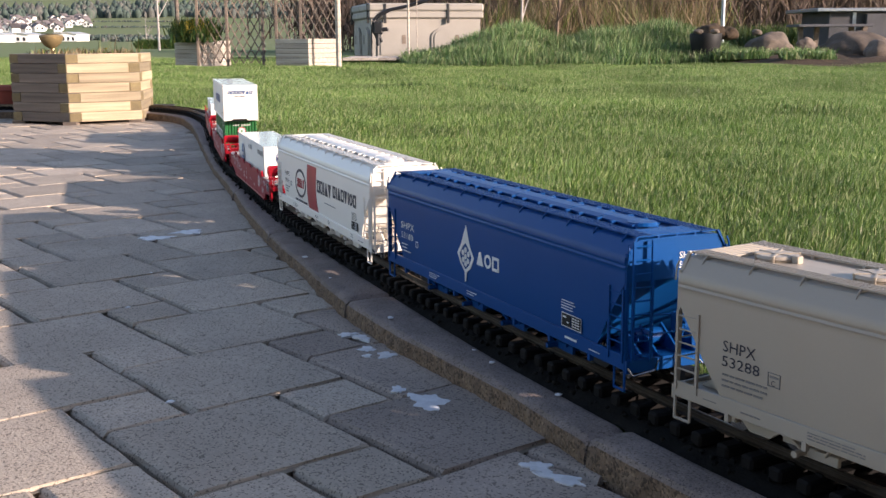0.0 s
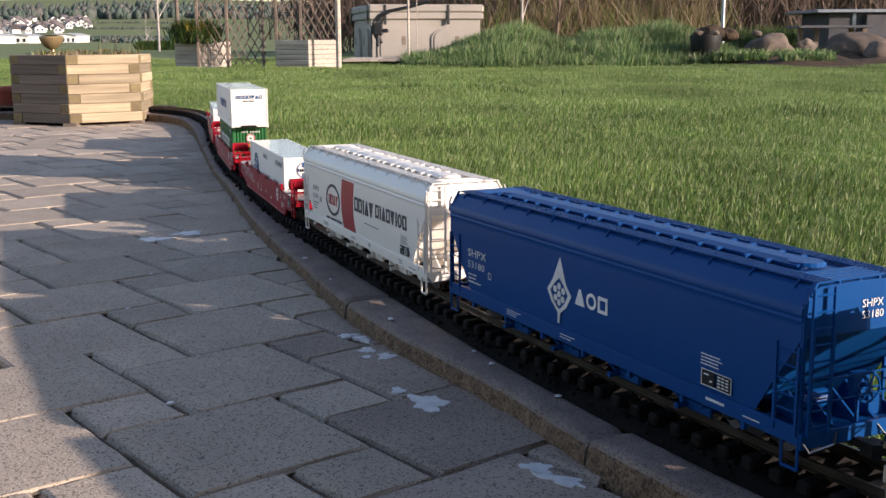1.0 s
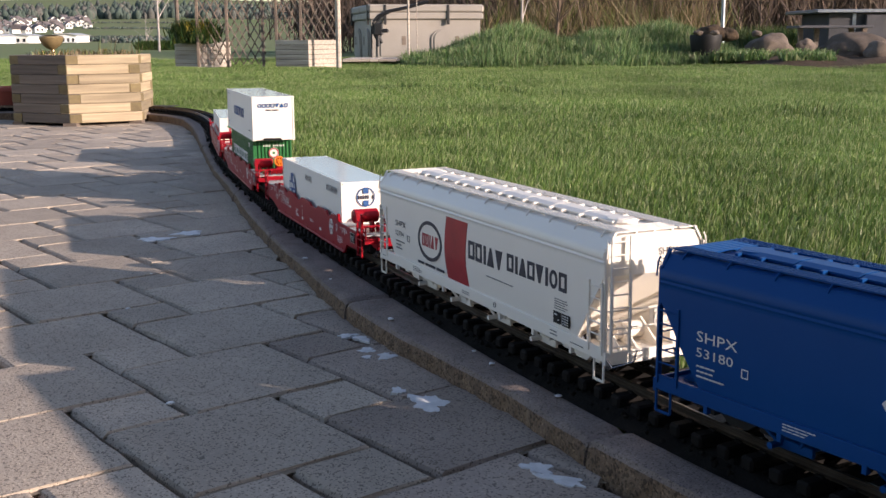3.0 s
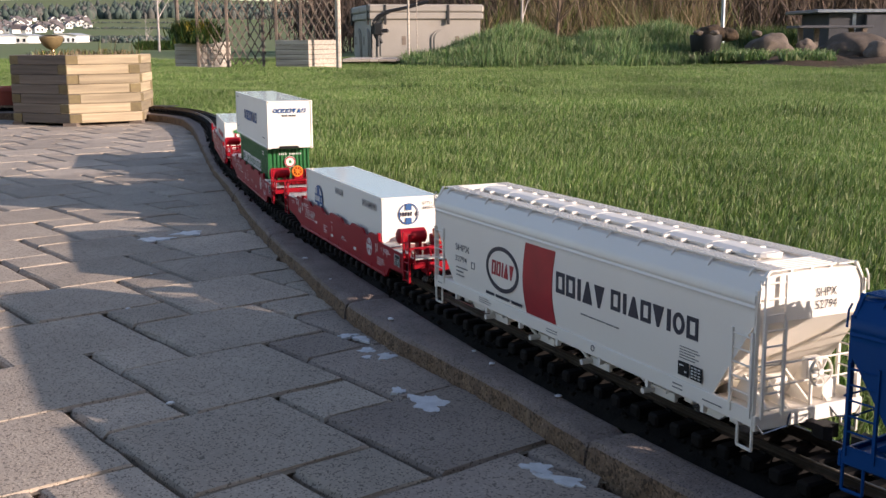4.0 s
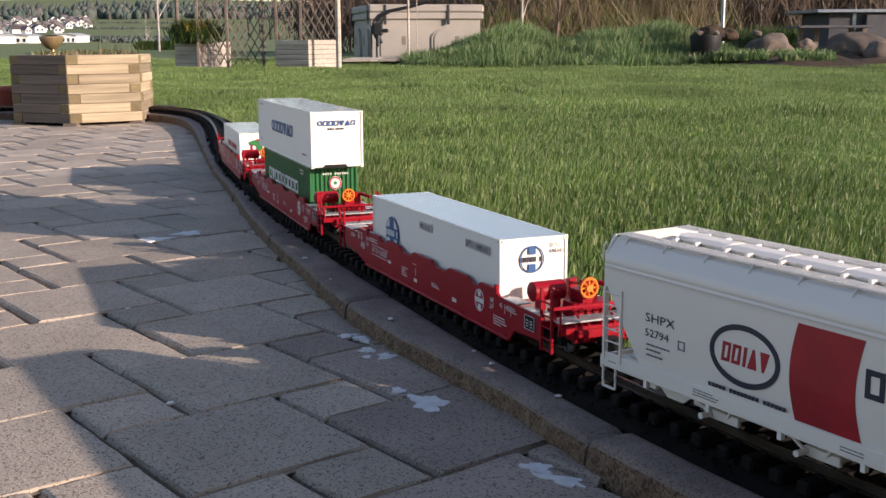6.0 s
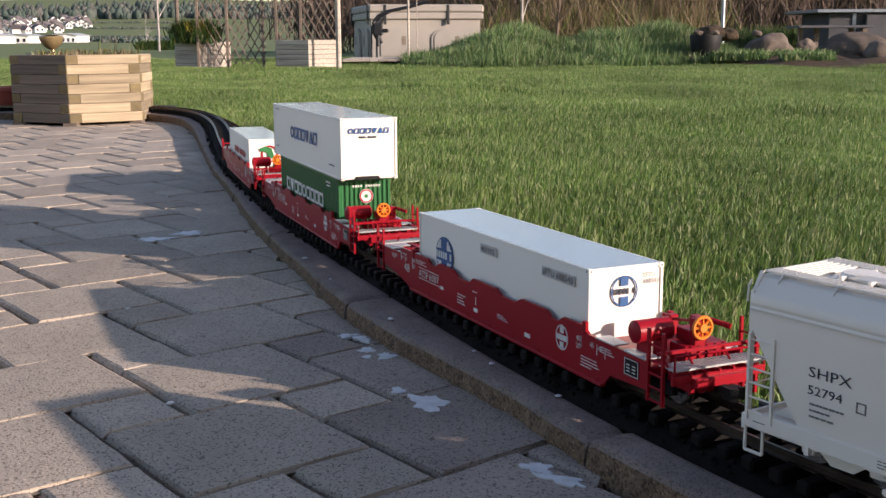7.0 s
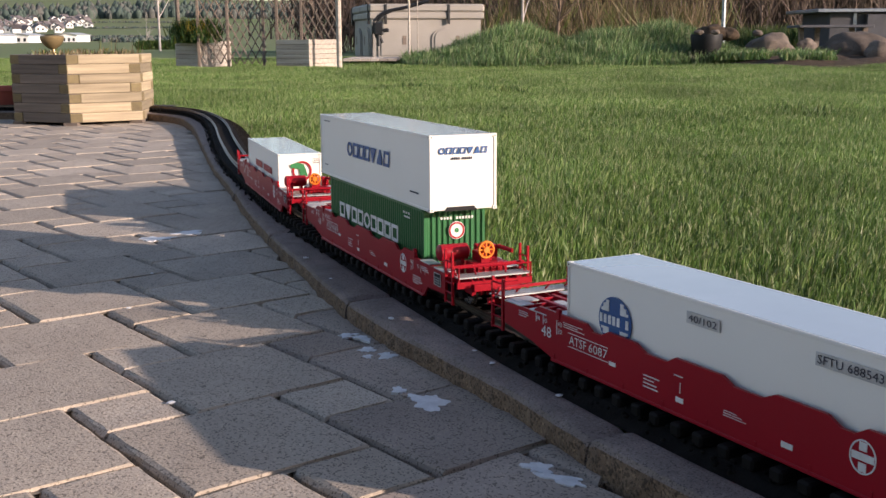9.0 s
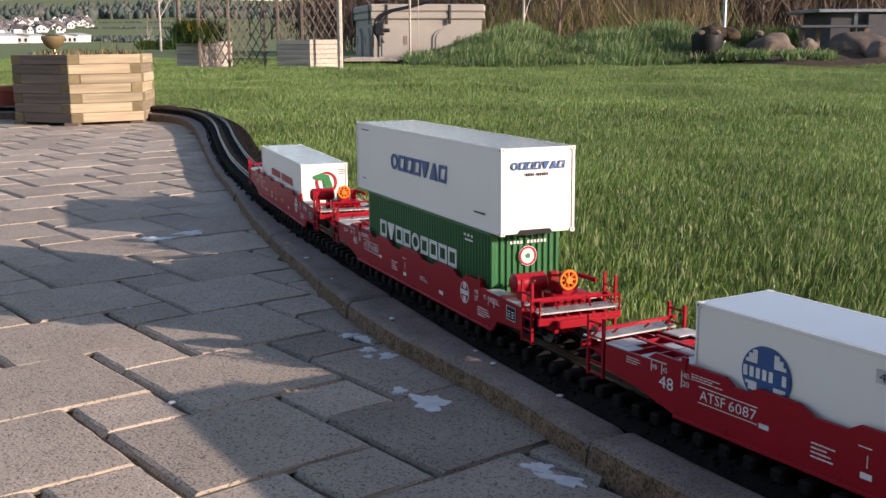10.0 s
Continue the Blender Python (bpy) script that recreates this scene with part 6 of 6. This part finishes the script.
        prism(bm, [(0, -0.002), (0.007, -0.0045), (0.013, 0), (0.007, 0.0045), (0, 0.002)], 0, 0.0008, "z")
        bmesh.ops.transform(bm, matrix=m, verts=bm.verts[-10:])
    part("petals", bm, M["gold"], fl)


def pot_of(name, label, at, r0, r1, h, material):
    ob = thing(name, label, "pot", at=at)
    bm = bmesh.new()
    prof = ((r0, 0.0), (r1, h * 0.86), (r1 + 0.012, h * 0.87), (r1 + 0.012, h), (r1 - 0.008, h), (r0 - 0.006, 0.02))
    prev = None
    for rr, z in prof:
        cur = [bm.verts.new((rr * math.cos(2 * math.pi * i / 28), rr * math.sin(2 * math.pi * i / 28), z)) for i in range(28)]
        if prev:
            for i in range(28):
                bm.faces.new((prev[i], prev[(i + 1) % 28], cur[(i + 1) % 28], cur[i]))
        prev = cur
    bm.faces.new(prev)
    part("pot_body", bm, material, ob, smooth=True)
    bm = bmesh.new()
    rod(bm, (0, 0, h * 0.8), (0, 0, h * 0.86), r1 - 0.006, 24)
    part("soil", bm, M["soil"], ob)
    return ob


make_planter()
pot_of("clay_pot", "red clay pot on the slabs beside the planter", pose(-2.16, 5.62, 0), 0.075, 0.115, 0.15, M["clay"])

for q in SPLASHES:
    splash(*q)


def pebble(x, y, z, size, seed, material):
    r = random.Random(seed)
    bm = bmesh.new()
    bmesh.ops.create_icosphere(bm, subdivisions=2, radius=1)
    for v in bm.verts:
        v.co *= 1 + 0.25 * noise.noise(v.co * 1.7 + Vector((seed, 0, 0)))
        v.co = Vector((v.co.x * size, v.co.y * size * 0.8, v.co.z * size * 0.3))
    ob = part("pebble", bm, material, smooth=True)
    ob.matrix_world = pose(x, y, z + size * 0.22, 0, 0, r.uniform(0, 180))
    return tagged(ob, "small pale stone chip lying loose", "pebble", "loose stone chips")


for i, (x, y, z) in enumerate(CHIPS):
    pebble(x, y, z, 0.0028 + 0.0020 * ((i * 7) % 3) / 2, i, M["stain"])

# ---- the garden behind ----


def box_planter(at, w, d, h, label):
    """A rectangular planter of weathered boards in courses, with corner posts."""
    ob = thing("box_planter", label, "planter", "weathered box planters", at)
    n = 6
    for k in range(n):
        z0, z1 = k * h / n + 0.002, (k + 1) * h / n - 0.002
        for (x0, x1, y0, y1) in ((-w / 2, w / 2, -d / 2, -d / 2 + 0.03), (-w / 2, w / 2, d / 2 - 0.03, d / 2), (-w / 2, -w / 2 + 0.03, -d / 2 + 0.031, d / 2 - 0.031), (w / 2 - 0.03, w / 2, -d / 2 + 0.031, d / 2 - 0.031)):
            bm = bmesh.new()
            bx(bm, x0, x1, y0, y1, z0, z1, 0.003)
            part("board", bm, M["old_wood"], ob)
    bm = bmesh.new()
    bx(bm, -w / 2 + 0.03, w / 2 - 0.03, -d / 2 + 0.03, d / 2 - 0.03, 0.02, h - 0.04)
    part("soil", bm, M["soil"], ob)
    return ob


def trellis(label, y, u0, u1, posts, v0, seed):
    """A lattice screen of crossed slats between posts; it runs above the picture."""
    ob = thing("trellis", label, "trellis", "garden trellises", pose(0, y, 0))
    r = random.Random(seed)
    xa, xb, zb, zt = far_x(u0, y), far_x(u1, y), far_z(v0, y), 1.75
    pitch, lean = 0.115, 0.55
    for s in (-1, 1):
        x = xa - (zt - zb) * lean - pitch
        while x < xb + (zt - zb) * lean + pitch:
            # clip the slanted slat to the panel
            pts = []
            z0, z1 = zb, zt
            xs0, xs1 = (x, x + (zt - zb) * lean) if s > 0 else (x, x - (zt - zb) * lean)
            t0, t1 = 0.0, 1.0
            dx = xs1 - xs0
            ta, tb = sorted(((xa - xs0) / dx, (xb - xs0) / dx))
            t0, t1 = max(t0, ta), min(t1, tb)
            if t1 - t0 > 0.04:
                a = Vector((xs0 + dx * t0, s * 0.008, zb + (zt - zb) * t0))
                b = Vector((xs0 + dx * t1, s * 0.008, zb + (zt - zb) * t1))
                bm = bmesh.new()
                m = Matrix.Translation((a + b) / 2) @ pose(0, 0, 0, 0, -math.degrees(math.atan2(b.z - a.z, b.x - a.x)), 0)
                ln = (b - a).length
                bx(bm, -ln / 2, ln / 2, -0.006, 0.006, -0.008, 0.008, 0.0, m)
                part("slat", bm, M["dark_wood"], ob)
            x += pitch
    for u in posts:
        bm = bmesh.new()
        x = far_x(u, y)
        bx(bm, x - 0.019, x + 0.019, -0.035, 0.005, -0.02, zt + 0.05, 0.003)
        part("post", bm, M["dark_wood"], ob)
    return ob


def make_spa():
    at = pose(far_x(657, 20.4), 20.4, -0.02, 0, 0, 13)
    spa = thing("hot_tub", "grey-brown moulded hot tub with arched panels and a cover", "hot tub", at=at)
    w, h = 2.10, 1.03
    # the near corner stands at the origin; faces run along +y (to the picture's left) and +x
    bm = bmesh.new()
    prism(bm, [(0.03, 0.03), (w - 0.03, 0.03), (w - 0.03, w - 0.03), (0.03, w - 0.03)], 0.0, h - 0.26, "z")
    part("cabinet", bm, M["spa"], spa)
    bm = bmesh.new()
    vs = bx(bm, -0.02, w + 0.02, -0.02, w + 0.02, h - 0.27, h - 0.15, 0.02)
    part("rim", bm, M["spa"], spa)
    for k in range(2):
        bm = bmesh.new()
        bx(bm, -0.03, w + 0.03, -0.03 + k * (w / 2 + 0.03), w / 2 - 0.005 + k * (w / 2 + 0.035), h - 0.15, h, 0.035)
        part("cover_half", bm, M["spa"], spa, "padded cover half")
    for axis in "xy":
        for k in range(2):
            c = 0.52 + k * 1.0
            arch = [(c - 0.38, 0.08)] + [(c - 0.38 * math.cos(math.pi * i / 14), 0.42 + 0.20 * math.sin(math.pi * i / 14)) for i in range(15)] + [(c + 0.38, 0.08)]
            inner = [(c + (u - c) * 0.86, 0.11 + (z - 0.08) * 0.90) for u, z in arch]
            for nm, poly, d0, d1 in (("arch_frame", arch, 0.005, 0.05), ("arch_panel", inner, -0.012, 0.02)):
                bm = bmesh.new()
                prism(bm, poly, d0, d1, "x" if axis == "y" else "y")
                part(nm, bm, M["spa"], spa)
            bm = bmesh.new()
            u = c + 0.10
            if axis == "y":
                bx(bm, -0.018, 0.0, u - 0.035, u + 0.035, 0.30, 0.46)
            else:
                bx(bm, u - 0.035, u + 0.035, -0.018, 0.0, 0.30, 0.46)
            part("vent", bm, M["dark_wood"], spa, "small dark slot")
    for u in (0.0, 0.93):
        bm = bmesh.new()
        bx(bm, -0.045, 0.0, w * u + 0.05, w * u + 0.10, h - 0.36, h - 0.01, 0.008)
        part("strap", bm, M["rubber"], spa, "dark cover strap")
        bm = bmesh.new()
        bx(bm, w * u * 0.6 + 0.25, w * u * 0.6 + 0.30, -0.045, 0.0, h - 0.36, h - 0.01, 0.008)
        part("strap", bm, M["rubber"], spa, "dark cover strap")
    hose = thing("garden_hose", "black hose hanging over the hot tub cover", "hose", at=pose(0, 0, 0))
    y = 19.6
    bm = bmesh.new()
    for du in (0, 6):
        pts = [(far_x(u + du, y), y, far_z(v, y)) for u, v in ((755, 3), (720, 13), (690, 19), (672, 27), (663, 38), (662, 55), (668, 66), (672, 76))]
        tube(bm, pts, 0.024, 8)
    part("hose_loop", bm, M["rubber"], hose, smooth=True)
    bm = bmesh.new()
    for u0, u1, v0, v1 in ((664, 680, 40, 62), (676, 690, 50, 57), (668, 674, 60, 82)):
        bx(bm, far_x(u0, y), far_x(u1, y), y - 0.06, y + 0.06, far_z(v1, y), far_z(v0, y), 0.02)
    rod(bm, (far_x(660, y), y, far_z(102, y) - 0.1), (far_x(660, y), y, far_z(45, y)), 0.014, 6)
    part("hose_valve", bm, M["rubber"], hose, "black valve and bracket")
    deck = thing("wooden_deck", "low weathered wooden deck in front of the hot tub", "deck", at=pose(0, 0, 0))
    for k in range(6):
        bm = bmesh.new()
        x = far_x(612, 18.6) + k * 0.145
        bx(bm, x, x + 0.138, 18.1, 19.9, 0.03, 0.075, 0.005)
        part("plank", bm, M["old_wood"], deck)


def post(name, label, u, y, width, top, material, lean=0.0):
    bm = bmesh.new()
    x = far_x(u, y)
    rod(bm, (x, y, -0.05), (x + lean, y, top), width / 2, 8)
    return tagged(part(name, bm, material), label, "post", "garden posts")


def boulder(u, y, v, w, h, material, label, seed):
    bm = bmesh.new()
    bmesh.ops.create_icosphere(bm, subdivisions=4, radius=1)
    for v_ in bm.verts:
        c = v_.co.copy()
        k = 1 + 0.24 * noise.noise(c * 1.3 + Vector((seed, 0, 0))) + 0.09 * noise.noise(c * 4 + Vector((0, seed, 0)))
        v_.co = Vector((c.x * k * w / 2, c.y * k * w / 2.4, c.z * k * h / 2))
    ob = part("boulder", bm, material, smooth=True)
    ob.matrix_world = pose(far_x(u, y), y, far_z(v, y))
    return tagged(ob, label, "boulder", "garden boulders")


def mound_z(x, y):
    """The rough bank that rises behind the lawn."""
    a = np.clip((x - far_x(690, 17.5)) / 1.6, 0, 1) * np.clip((far_x(1330, 17.5) - x) / 0.7, 0, 1)
    top = 0.42 + 0.07 * np.sin(2.1 * x) + 0.05 * np.sin(5.3 * x + 1)
    c = np.clip((y - 15.9) / 2.3, 0, 1) * np.clip((21.6 - y) / 2.5, 0, 1)
    c = c * c * (3 - 2 * c)
    return -0.05 + a * c * top * (0.55 + 0.45 * np.clip((x + 0.8) / 2.2, 0, 1))


def make_bank():
    xs, ys = np.arange(-1.2, 6.2, 0.12), np.arange(15.7, 22.0, 0.15)
    X, Y = np.meshgrid(xs, ys)
    Z = mound_z(X, Y) + 0.012 * np.sin(7 * X) * np.cos(6 * Y)
    w = len(xs)
    i = (np.arange(len(ys) - 1)[:, None] * w + np.arange(w - 1)[None]).ravel()
    ob = raw("grass_bank", np.stack([X, Y, Z], -1).reshape(-1, 3), np.stack([i, i + 1, i + w + 1, i + w], 1), M["lawn"])
    ob.data.shade_smooth()
    tagged(ob, "rough overgrown earth bank at the end of the lawn", "bank", kind="structure")
    r = np.random.default_rng(21)
    n = 62000
    x, y = r.uniform(-1.2, 6.1, n), r.uniform(15.8, 20.5, n)
    z = mound_z(x, y)
    ok = z > -0.03
    x, y, z = x[ok], y[ok], z[ok]
    cl = 0.5 + 0.5 * np.sin(3.1 * x + 2 * np.sin(2.2 * y)) * np.sin(2.7 * y + np.sin(3 * x))
    blades("bank_grass", x, y, z - 0.01, r.uniform(0.08, 0.24, len(x)) * (0.6 + 0.8 * cl), r.uniform(0.006, 0.013, len(x)), M["weed"], "long rough grass and weeds on the bank", lean=0.55, seed=22)
    n = 16000
    x, y = r.uniform(3.9, 7.6, n), r.uniform(15.6, 18.2, n)
    ok = ((np.sin(3.1 * x + 1) * np.sin(4.3 * y) > 0.05) & (x < 5.5)) | (y > 17.4)
    x, y = x[ok], y[ok]
    blades("bank_grass", x, y, np.maximum(mound_z(x, y), 0.06), r.uniform(0.06, 0.20, len(x)), r.uniform(0.012, 0.028, len(x)), M["weed"], "broad green weeds beside the dug soil", lean=0.8, seed=23)
    # dug soil
    bm = bmesh.new()
    rows = []
    for y in np.arange(14.9, 18.4, 0.14):
        row = []
        for x in np.arange(3.7, 9.6, 0.14):
            k = min(1, (x - 3.7) / 1.0) * min(1, (y - 14.9) / 0.9)
            row.append(bm.verts.new((x, y, -0.06 + k * (0.13 + 0.06 * noise.noise(Vector((x * 1.9, y * 1.9, 0))) + 0.05 * noise.noise(Vector((x * 6, y * 6, 3)))))))
        rows.append(row)
    for u, w_ in zip(rows, rows[1:]):
        for i in range(len(u) - 1):
            bm.faces.new((u[i], u[i + 1], w_[i + 1], w_[i]))
    tagged(part("dug_soil", bm, M["soil"], smooth=True), "bed of freshly dug dark soil", "soil", kind="structure")
    # sack with soil and stones on it
    sack = thing("black_tub", "black plastic tub standing in the bank, heaped with soil and stones", "tub", at=pose(far_x(1249, 16.6), 16.6, 0))
    bm = bmesh.new()
    prev = None
    for rr, z in ((0.15, -0.02), (0.19, 0.12), (0.22, 0.28), (0.235, 0.40), (0.225, 0.43), (0.20, 0.43), (0.18, 0.36)):
        cur = [bm.verts.new(((rr + 0.012 * math.sin(5 * i)) * math.cos(2 * math.pi * i / 24), rr * math.sin(2 * math.pi * i / 24), z)) for i in range(24)]
        if prev:
            for i in range(24):
                bm.faces.new((prev[i], prev[(i + 1) % 24], cur[(i + 1) % 24], cur[i]))
        prev = cur
    bm.faces.new(prev)
    part("tub_body", bm, M["black"], sack, smooth=True)
    boulder(1262, 16.75, 62, 0.46, 0.26, M["soil"], "heap of brown soil on the black tub", 3)
    boulder(1236, 16.05, 60, 0.14, 0.07, M["rock"], "pale stone on the rim of the tub", 4)
    boulder(1266, 16.02, 60, 0.13, 0.07, M["rock"], "pale stone on the rim of the tub", 5)
    boulder(1290, 16.7, 64, 0.30, 0.20, M["soil"], "clod of brown soil beside the tub", 6)
    boulder(1366, 17.5, 92, 0.72, 0.50, M["rock"], "large rounded brown boulder in the bank", 7)
    boulder(1340, 17.1, 62, 0.16, 0.10, M["rock"], "pale stone on the bank", 17)
    boulder(1512, 17.7, 94, 1.05, 0.56, M["rock"], "large grey weathered boulder by the soil bed", 8)
    boulder(1560, 16.9, 96, 0.50, 0.34, M["rock"], "grey boulder by the soil bed", 9)
    boulder(1428, 17.6, 88, 0.30, 0.30, M["rock"], "small brown boulder by the soil bed", 10)


def make_yard():
    y = 21.0
    shed = thing("low_shed", "low dark shed with a flat pale roof edge", "shed", at=pose(0, 0, 0))
    bm = bmesh.new()
    bx(bm, far_x(1466, y), far_x(1575, y), y, y + 1.6, -0.05, far_z(26, y), 0.01)
    part("wall", bm, M["slate"], shed)
    bm = bmesh.new()
    bx(bm, far_x(1440, y), far_x(1640, y), y - 0.15, y + 1.8, far_z(26, y), far_z(20, y), 0.008)
    part("roof", bm, M["zinc"], shed, "thin pale metal roof")
    bm = bmesh.new()
    bx(bm, far_x(1528, y), far_x(1640, y), y - 0.12, y - 0.01, -0.05, far_z(30, y), 0.01)
    part("side_panel", bm, M["slate"], shed, "grey panel")
    bm = bmesh.new()
    bx(bm, far_x(1507, y), far_x(1513, y), y - 0.02, y + 0.02, far_z(60, y), far_z(27, y))
    part("door_frame", bm, M["zinc"], shed)
    y = 19.0
    table = thing("garden_table", "weathered wooden garden table with slanted legs", "table", at=pose(0, 0, 0))
    bm = bmesh.new()
    bx(bm, far_x(1402, y), far_x(1532, y), y - 0.35, y + 0.35, far_z(53, y), far_z(48.5, y), 0.006)
    part("tabletop", bm, M["slate"], table)
    for u, k in ((1420, 0.07), (1442, -0.07), (1510, 0.07), (1526, -0.07)):
        bm = bmesh.new()
        x = far_x(u, y)
        bx(bm, -0.04, 0.04, -0.03, 0.03, 0, far_z(53, y) + 0.03, 0.004, pose(x, y, 0, 0, math.degrees(-k), 0))
        part("leg", bm, M["dark_wood"], table)
    post("metal_pole", "slim grey metal pole behind the bank", 1279, 20.5, 0.07, 2.6, M["zinc"])
    post("wooden_post", "thin weathered wooden post beside the shrubs", 318, 19.0, 0.07, 2.4, M["dark_wood"])
    post("wooden_post", "thin pale wooden stake by the hot tub", 725, 18.2, 0.035, 2.2, M["old_wood"])
    post("wooden_post", "very thin stake by the hot tub", 740, 18.4, 0.014, 2.2, M["old_wood"])
    post("wooden_post", "tall pale post at the end of the trellis", 601, 15.45, 0.075, 2.2, M["old_wood"])
    # bare shrubs behind
    hedge_twigs("bare_hedge", [(far_x(u, 30), 30 + 3 * math.sin(u)) for u in range(860, 1640, 14)], 15000, 3.4, 0.7, M["twig"], "tangled bare brown shrubs behind the bank", 31, 0.018)
    hedge_twigs("bare_hedge", [(far_x(u, 38), 38 + 2 * math.sin(u)) for u in range(575, 1700, 14)], 11000, 3.4, 0.9, M["twig"], "bare brown hedge behind the garden", 32, 0.030)
    hedge_twigs("bare_hedge", [(far_x(u, 24), 24) for u in range(1320, 1470, 6)], 9000, 0.62, 0.35, M["shrub"], "dark green low hedge", 33, 0.012)
    hedge_twigs("bare_hedge", [(far_x(u, 26), 26) for u in range(880, 1260, 12)], 3000, 1.5, 0.5, M["dry"], "dry pale stalks behind the bank", 36, 0.015)
    hedge_twigs("low_conifers", [(far_x(u, 52), 52) for u in (250, 258, 266, 274, 281, 289, 297, 304, 311)], 5000, 0.42, 0.10, M["shrub"], "row of small dark conifers", 34, 0.03)
    # evergreen in the far planter
    hedge_twigs("evergreen_shrub", [(far_x(u, 16.6), 16.6) for u in (322, 334, 346, 358, 368, 376)], 2600, 0.34, 0.07, M["shrub"], "low evergreen shrub in the box planter", 35, 0.012).location.z = 0.36
    hedge_twigs("evergreen_shrub", [(far_x(u, 16.6), 16.6) for u in (338, 350, 360)], 700, 0.26, 0.06, M["gold"], "yellow-green shoots of the evergreen shrub", 37, 0.010).location.z = 0.44


def tree(label, u, y, tall, material, seed, twigs, lean=0.0):
    """A bare tree: tapered trunk, limbs that branch twice, thin twigs."""
    ob = thing("bare_tree", label, "tree", "bare trees", pose(far_x(u, y), y, -0.05))
    r = random.Random(seed)
    bm = bmesh.new()
    top = Vector((lean, 0, tall))
    rod(bm, (0, 0, 0), top * 0.5, tall * 0.010, 8, tall * 0.007)
    rod(bm, top * 0.5, top, tall * 0.007, 8, tall * 0.002)
    part("trunk", bm, material, ob)
    bm = bmesh.new()
    for k in range(twigs):
        t = r.uniform(0.18, 0.95)
        a = r.uniform(0, 6.28)
        ln = tall * 0.30 * (1.1 - t)
        p = top * t
        q = p + Vector((math.cos(a) * ln, math.sin(a) * ln, ln * 1.1))
        rod(bm, p, q, tall * 0.0036, 5, tall * 0.0015)
        for _ in range(5):
            w = r.uniform(0.3, 1.0)
            s = p.lerp(q, w)
            b = a + r.uniform(-1.3, 1.3)
            l2 = ln * r.uniform(0.25, 0.55)
            rod(bm, s, s + Vector((math.cos(b) * l2, math.sin(b) * l2, l2 * r.uniform(0.5, 1.4))), tall * 0.0022, 4, tall * 0.0008)
    part("crown", bm, material, ob, "bare branches and twigs")


box_planter(pose(far_x(360, 17.0), 17.05, -0.02, 0, 0, -25), 0.44, 0.80, 0.38, "weathered grey box planter with an evergreen shrub in it")
box_planter(pose(far_x(546, 15.9), 16.0, -0.02, 0, 0, -25), 0.54, 0.86, 0.40, "weathered grey box planter at the foot of a trellis")
trellis("dark wooden lattice screen over the garden planters", 16.5, 352, 472, (353, 405, 468), 112, 1)
trellis("dark wooden lattice screen beside the hot tub", 16.35, 487, 601, (492, 535), 74, 2)
make_spa()
make_bank()
make_yard()
tree("slender pale birch with bare twigs at the edge of the meadow", 284, 44, 5.2, M["birch"], 3, 26)
tree("thin pale sapling at the edge of the meadow", 262, 60, 1.8, M["birch"], 4, 8)
tree("bare brown tree behind the bank", 985, 25, 4.0, M["bark"], 5, 22, 0.2)
tree("bare brown tree behind the bank", 1130, 27, 4.2, M["bark"], 6, 22, -0.3)
tree("bare brown tree behind the garden table", 1345, 26, 4.0, M["bark"], 7, 22)
tree("bare brown tree behind the garden table", 1400, 28, 4.4, M["bark"], 8, 22, 0.3)
tree("bare pale tree behind the bank", 925, 24, 3.4, M["birch"], 9, 16)
make_terrace()


def motions():
    """The train runs by: every car and load follows the line, and its wheels roll."""
    steps = [k * 0.25 for k in range(41)]
    for ob, s, base in MOVERS:
        walk(ob, [(t, car_pose(s - gone(t), base)) for t in steps])
    for ws in WHEELS:
        x, z = ws.location.x, ws.location.z
        walk(ws, [(k / 10, pose(x, 0, z, 0, math.degrees(gone(k / 10) / 0.0155), 0)) for k in range(101)])


motions()
